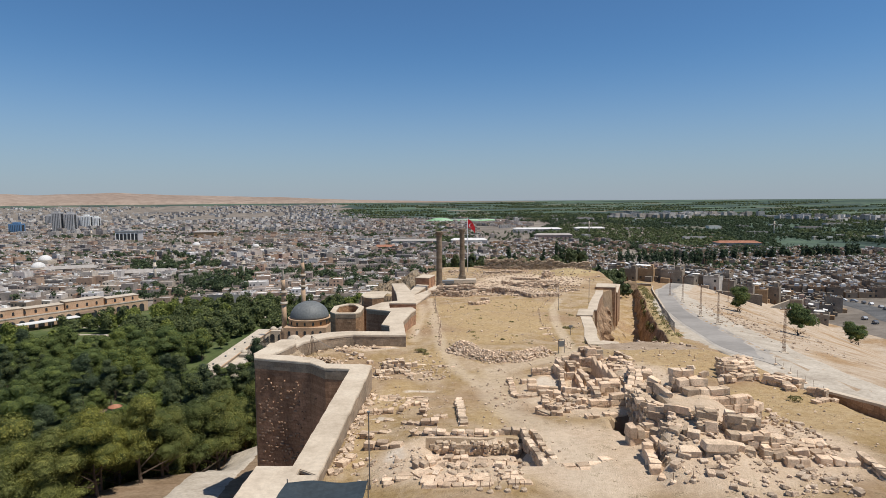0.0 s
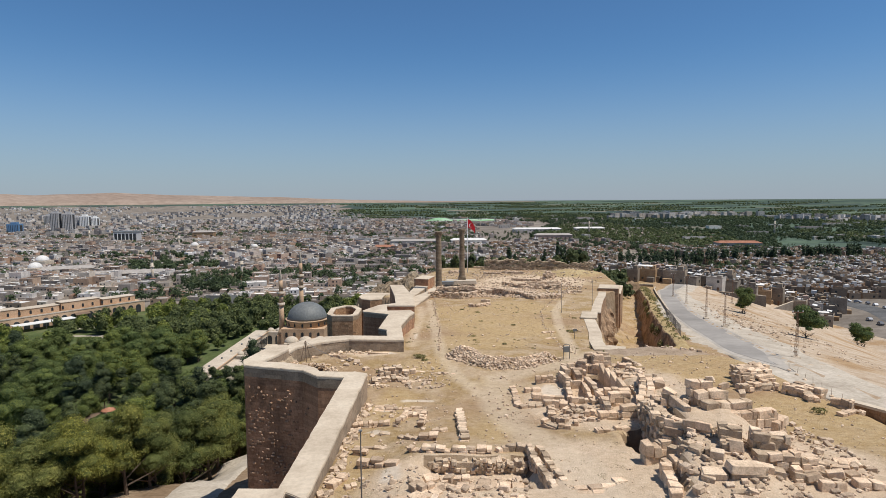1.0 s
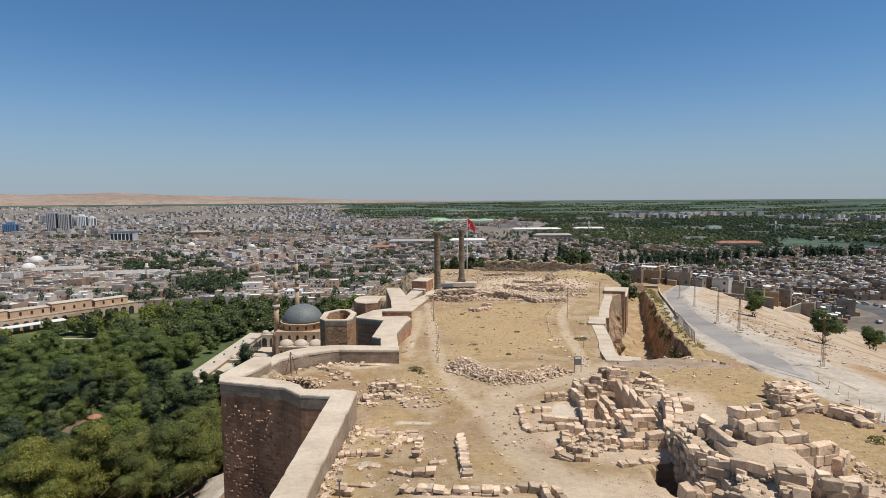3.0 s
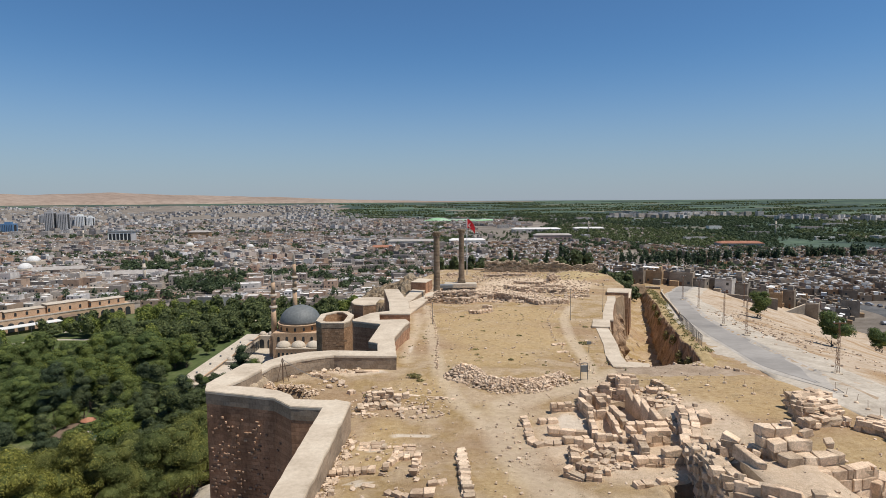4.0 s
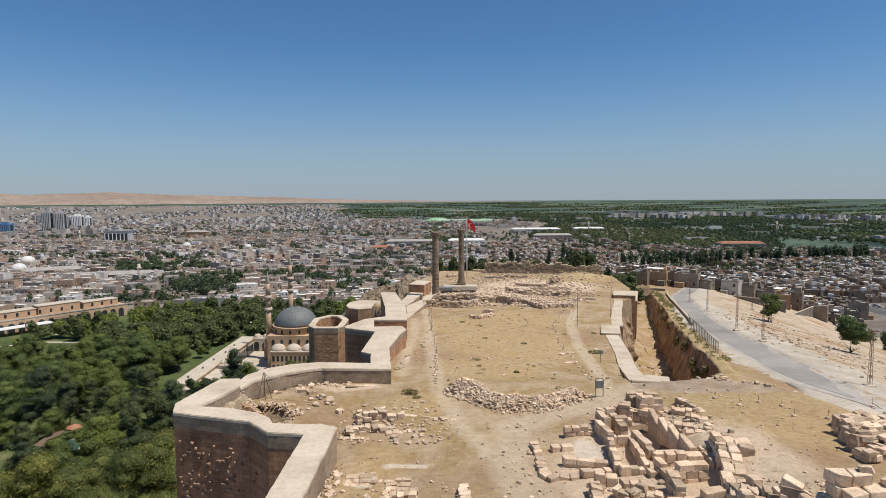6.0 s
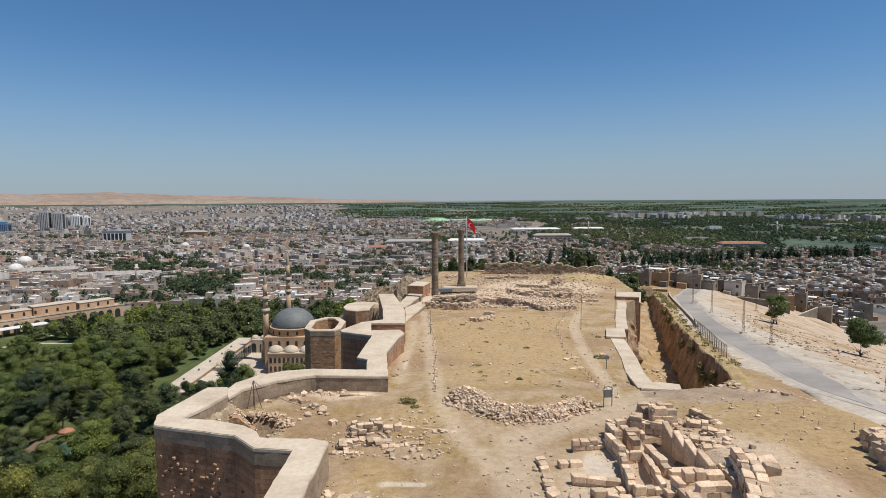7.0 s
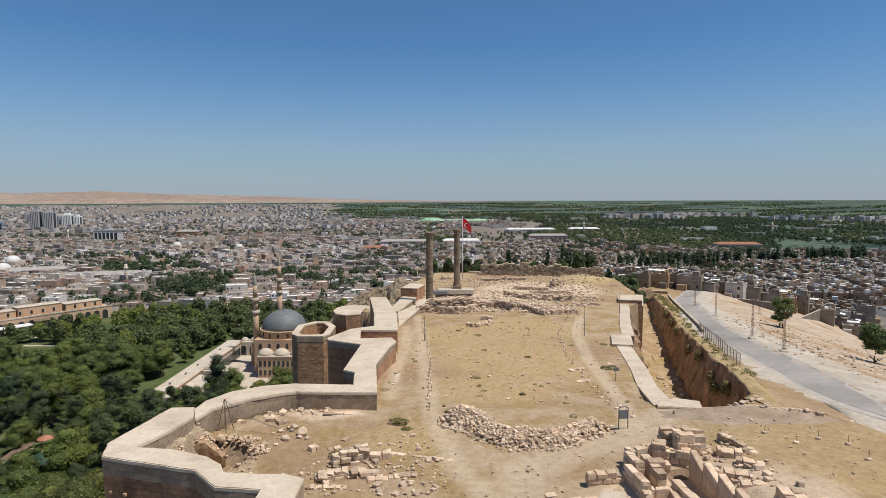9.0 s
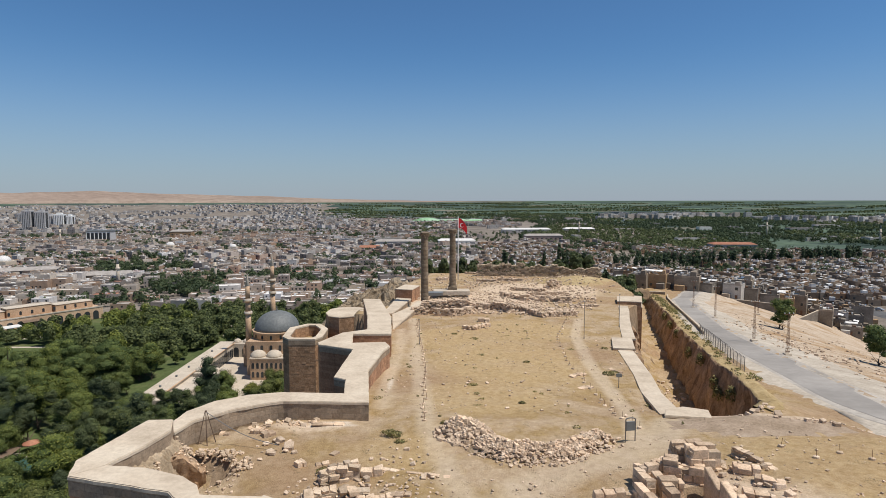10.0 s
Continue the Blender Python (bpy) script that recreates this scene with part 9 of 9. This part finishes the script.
def lattice_pole(x, y, tall):
    ob = thing("lattice_pole", Matrix.Translation((x, y, soil(x, y))), "rusty lattice steel power pole with a crossarm", "power pole", "power poles")
    corners = [(-1, -1), (1, -1), (1, 1), (-1, 1)]
    for sx, sy in corners:
        bm = bmesh.new()
        add_rod(bm, (0.22 * sx, 0.22 * sy, -0.3), (0.10 * sx, 0.10 * sy, tall), 0.03, 0.024, 4)
        part("leg", bm, "rust", ob)
    bm = bmesh.new()
    n = 9
    for k in range(n):
        a, b = k / n, (k + 1) / n
        wa, wb = 0.22 - 0.12 * a, 0.22 - 0.12 * b
        for e in range(4):
            p, q = corners[e], corners[(e + 1) % 4]
            add_rod(bm, (wa * p[0], wa * p[1], tall * a), (wb * q[0], wb * q[1], tall * b), 0.015, None, 4)
    part("bracing", bm, "rust", ob)
    arm = bmesh.new()
    add_box(arm, (1.9, 0.12, 0.12), Matrix.Translation((0, 0, tall - 0.25)))
    arm = part("crossarm", arm, "rust", ob)
    for sx in (-0.85, 0, 0.85):
        part("insulator", ring_bm(((0.05, 0), (0.09, 0.1), (0.05, 0.3)), 8, Matrix.Translation((sx, 0, tall - 0.19))), "white_paint", arm)
    part("footing", box_bm((1.2, 1.2, 0.5), Matrix.Translation((0, 0, 0.1)), 0.05), "coping", ob, "pale concrete footing")
    return ob


for x, y, h in ((59.9, 104.6, 8.3), (66.8, 146.2, 8.2), (70.2, 164.5, 9.0), (82.3, 208.5, 9.5), (89.5, 240.0, 9.5), (118.0, 250.0, 10.0), (135.0, 292.0, 10)):
    lattice_pole(x, y, h)


def car(x, y, turn, paint, label):
    ob = thing("car", pose(x, y, height(x, y) + 0.12, 0, 0, turn), label, "car", "parked cars")
    bm = bmesh.new()
    side = [(-2.2, 0.35), (2.15, 0.35), (2.2, 0.75), (1.2, 0.95), (0.5, 1.45), (-1.2, 1.48), (-2.0, 1.0), (-2.25, 0.85)]
    l = [bm.verts.new((px, -0.86, pz)) for px, pz in side]
    r = [bm.verts.new((px, 0.86, pz)) for px, pz in side]
    bm.faces.new(l)
    bm.faces.new(r[::-1])
    for i in range(8):
        j = (i + 1) % 8
        bm.faces.new((l[j], l[i], r[i], r[j]))
    bmesh.ops.recalc_face_normals(bm, faces=bm.faces[:])
    bmesh.ops.bevel(bm, geom=bm.edges[:], offset=0.07, segments=2, affect="EDGES")
    part("body", bm, paint, ob)
    part("glazing", box_bm((1.9, 1.68, 0.36), Matrix.Translation((-0.4, 0, 1.2)), 0.1), "dark_glass", ob, "dark side windows")
    for wx in (-1.35, 1.35):
        for wy in (-0.8, 0.8):
            wheel = part("wheel", ring_bm(((0.2, -0.1), (0.32, -0.1), (0.32, 0.1), (0.2, 0.1)), 14, pose(wx, wy, 0.32, 90, 0, 0)), "board_grey", ob)
            part("rim", ring_bm(((0.19, -0.105), (0.19, 0.105)), 10, pose(wx, wy, 0.32, 90, 0, 0)), "steel", wheel)
    return ob


for k in range(12):
    x, y = ((227, 372), (230.5, 366), (233.5, 360.5), (236, 354.5), (238.5, 349), (239.3, 342), (238.6, 335), (235.5, 323), (232.5, 315), (229, 304), (206, 293), (203.5, 282))[k]
    car(x, y, -68 + small_rng.uniform(-6, 6) if k < 5 else 72 + small_rng.uniform(-6, 6), CAR_PAINT[(k * 2) % 3], ("white", "dark", "silver-grey")[(k * 2) % 3] + " car parked along the street")
for a, b in (((120, 292), (146, 276)), ((146, 276), (168, 292)), ((168, 292), (186, 316))):
    along([a, b], 0.4, lambda y, q=0.5 * (a[0] + b[0]): height(q, y) + 1.9, -40, "yard_wall", "grey concrete-block yard wall below the slope", "house_grey")


# the broken old curtain at the hill's northern end
for (x0, y0), (x1, y1), tall in (((14.5, 262.0), (40.0, 258.0), 5.2), ((39.6, 258.1), (59.5, 252.0), 4.4)):
    ob = thing("ruined_curtain", Matrix.Translation((x0, y0, soil(x0, y0))), "ragged ruined curtain wall of rough stone", "castle wall", "castle walls")
    r = random.Random(int(x0))
    run = math.hypot(x1 - x0, y1 - y0)
    turn = math.degrees(math.atan2(y1 - y0, x1 - x0))
    gathered = ([], [])
    for c in range(14):
        s = r.uniform(0, 0.5)
        while s < run:
            w = r.uniform(0.45, 1.2)
            top = tall * (0.84 + 0.28 * noise.noise(Vector((s * 0.3, x0, 0))) + 0.12 * noise.noise(Vector((s * 1.1, x0, 3))))
            z = -0.6 + 0.42 * c
            if z < top:
                for off in ((-1.05, -0.2, 0.7) if z > top - 1.2 else (-1.05,)):
                    f = (s + w / 2) / run
                    ragged = 0.12 + 0.15 * (z > top - 0.8)
                    m = pose((x1 - x0) * f, (y1 - y0) * f + off + r.uniform(-1, 1) * ragged, soil(x0 + (x1 - x0) * f, y0 + (y1 - y0) * f) - soil(x0, y0) + z, r.gauss(0, 5), r.gauss(0, 5), turn + r.gauss(0, 6)) @ Matrix.Diagonal((w * 1.02, r.uniform(0.7, 1.0), r.uniform(0.36, 0.52), 1))
                    shape = r.choice(BLOCKS["grey_block"] + ROCKS)
                    n0 = len(gathered[0])
                    gathered[0].extend(m @ v.co for v in shape.vertices)
                    gathered[1].extend([n0 + i for i in f.vertices] for f in shape.polygons)
            s += w
    tagged(part("masonry", raw_mesh("masonry", *gathered, ["curtain_stone"]), None, ob), kind="stuff")

# rock outcrops below the western wall, near the columns
rv, rf = [], []
ROCK_D = 28
for k in range(62):
    y = 184.5 + 1.15 * k
    west = lerp_table(y, WEST_EDGE)
    for q in range(ROCK_D):
        d = -1.0 + 1.0 * q
        x = west - d
        z = lerp_table(d, ((-1, -2.4), (1, -2.2), (8, -4.0), (17, -6.2), (21, -10), (23, -16), (26, -42))) - 0.03 * (y - 190)
        crag = 2.6 * noise.noise(Vector((x * 0.16, y * 0.16, 3))) + 3.0 * abs(noise.noise(Vector((x * 0.38, y * 0.38, 7)))) - 0.8 + 1.3 * noise.noise(Vector((x * 0.95, y * 0.95, 9)))
        z += crag * smooth(-1, 3, d)
        z += (-42 - z) * max(smooth(188, 184.6, y), smooth(248, 254, y)) * smooth(0, 3, d)
        rv.append((x + 0.6 * noise.noise(Vector((z * 0.7, y * 0.5, 1))), y + 0.5 * noise.noise(Vector((x * 0.7, z * 0.5, 2))), z))
        if k and q:
            a = ROCK_D * k + q
            rf.append((a - ROCK_D - 1, a - 1, a, a - ROCK_D))
tagged(new("rock_outcrop", raw_mesh("rock_outcrop", rv, rf, ["old_rock"])), "jagged pale limestone outcrop below the wall", "rocks", kind="structure")

# worn paving slabs among the ruins
for cx, cy, nx, ny, turn, label in ((-6.6, 66.8, 2, 3, 4, "worn pale paving slabs beside the castle wall"), (-3.4, 65.4, 2, 2, -6, "worn pale paving slabs among the ruins"), (11.2, 43.6, 4, 3, 8, "worn pale paving slabs among the ruins"), (-9.6, 90.6, 4, 1, 2, "broken pale plaster pieces at the parapet's foot")):
    ob = thing("paving", pose(cx, cy, soil(cx, cy), 0, 0, turn), label, "paving", "old paving")
    for a in range(nx):
        for b in range(ny):
            if small_rng.random() < 0.85:
                part("slab", small_rng.choice(BLOCKS["block"]), None, ob, at=pose((a - nx / 2) * 1.05, (b - ny / 2) * 0.75, 0.03, small_rng.gauss(0, 1), small_rng.gauss(0, 1), small_rng.gauss(0, 3)) @ Matrix.Diagonal((1.0 * small_rng.uniform(0.8, 1.05), 0.7 * small_rng.uniform(0.8, 1.1), 0.16, 1)))
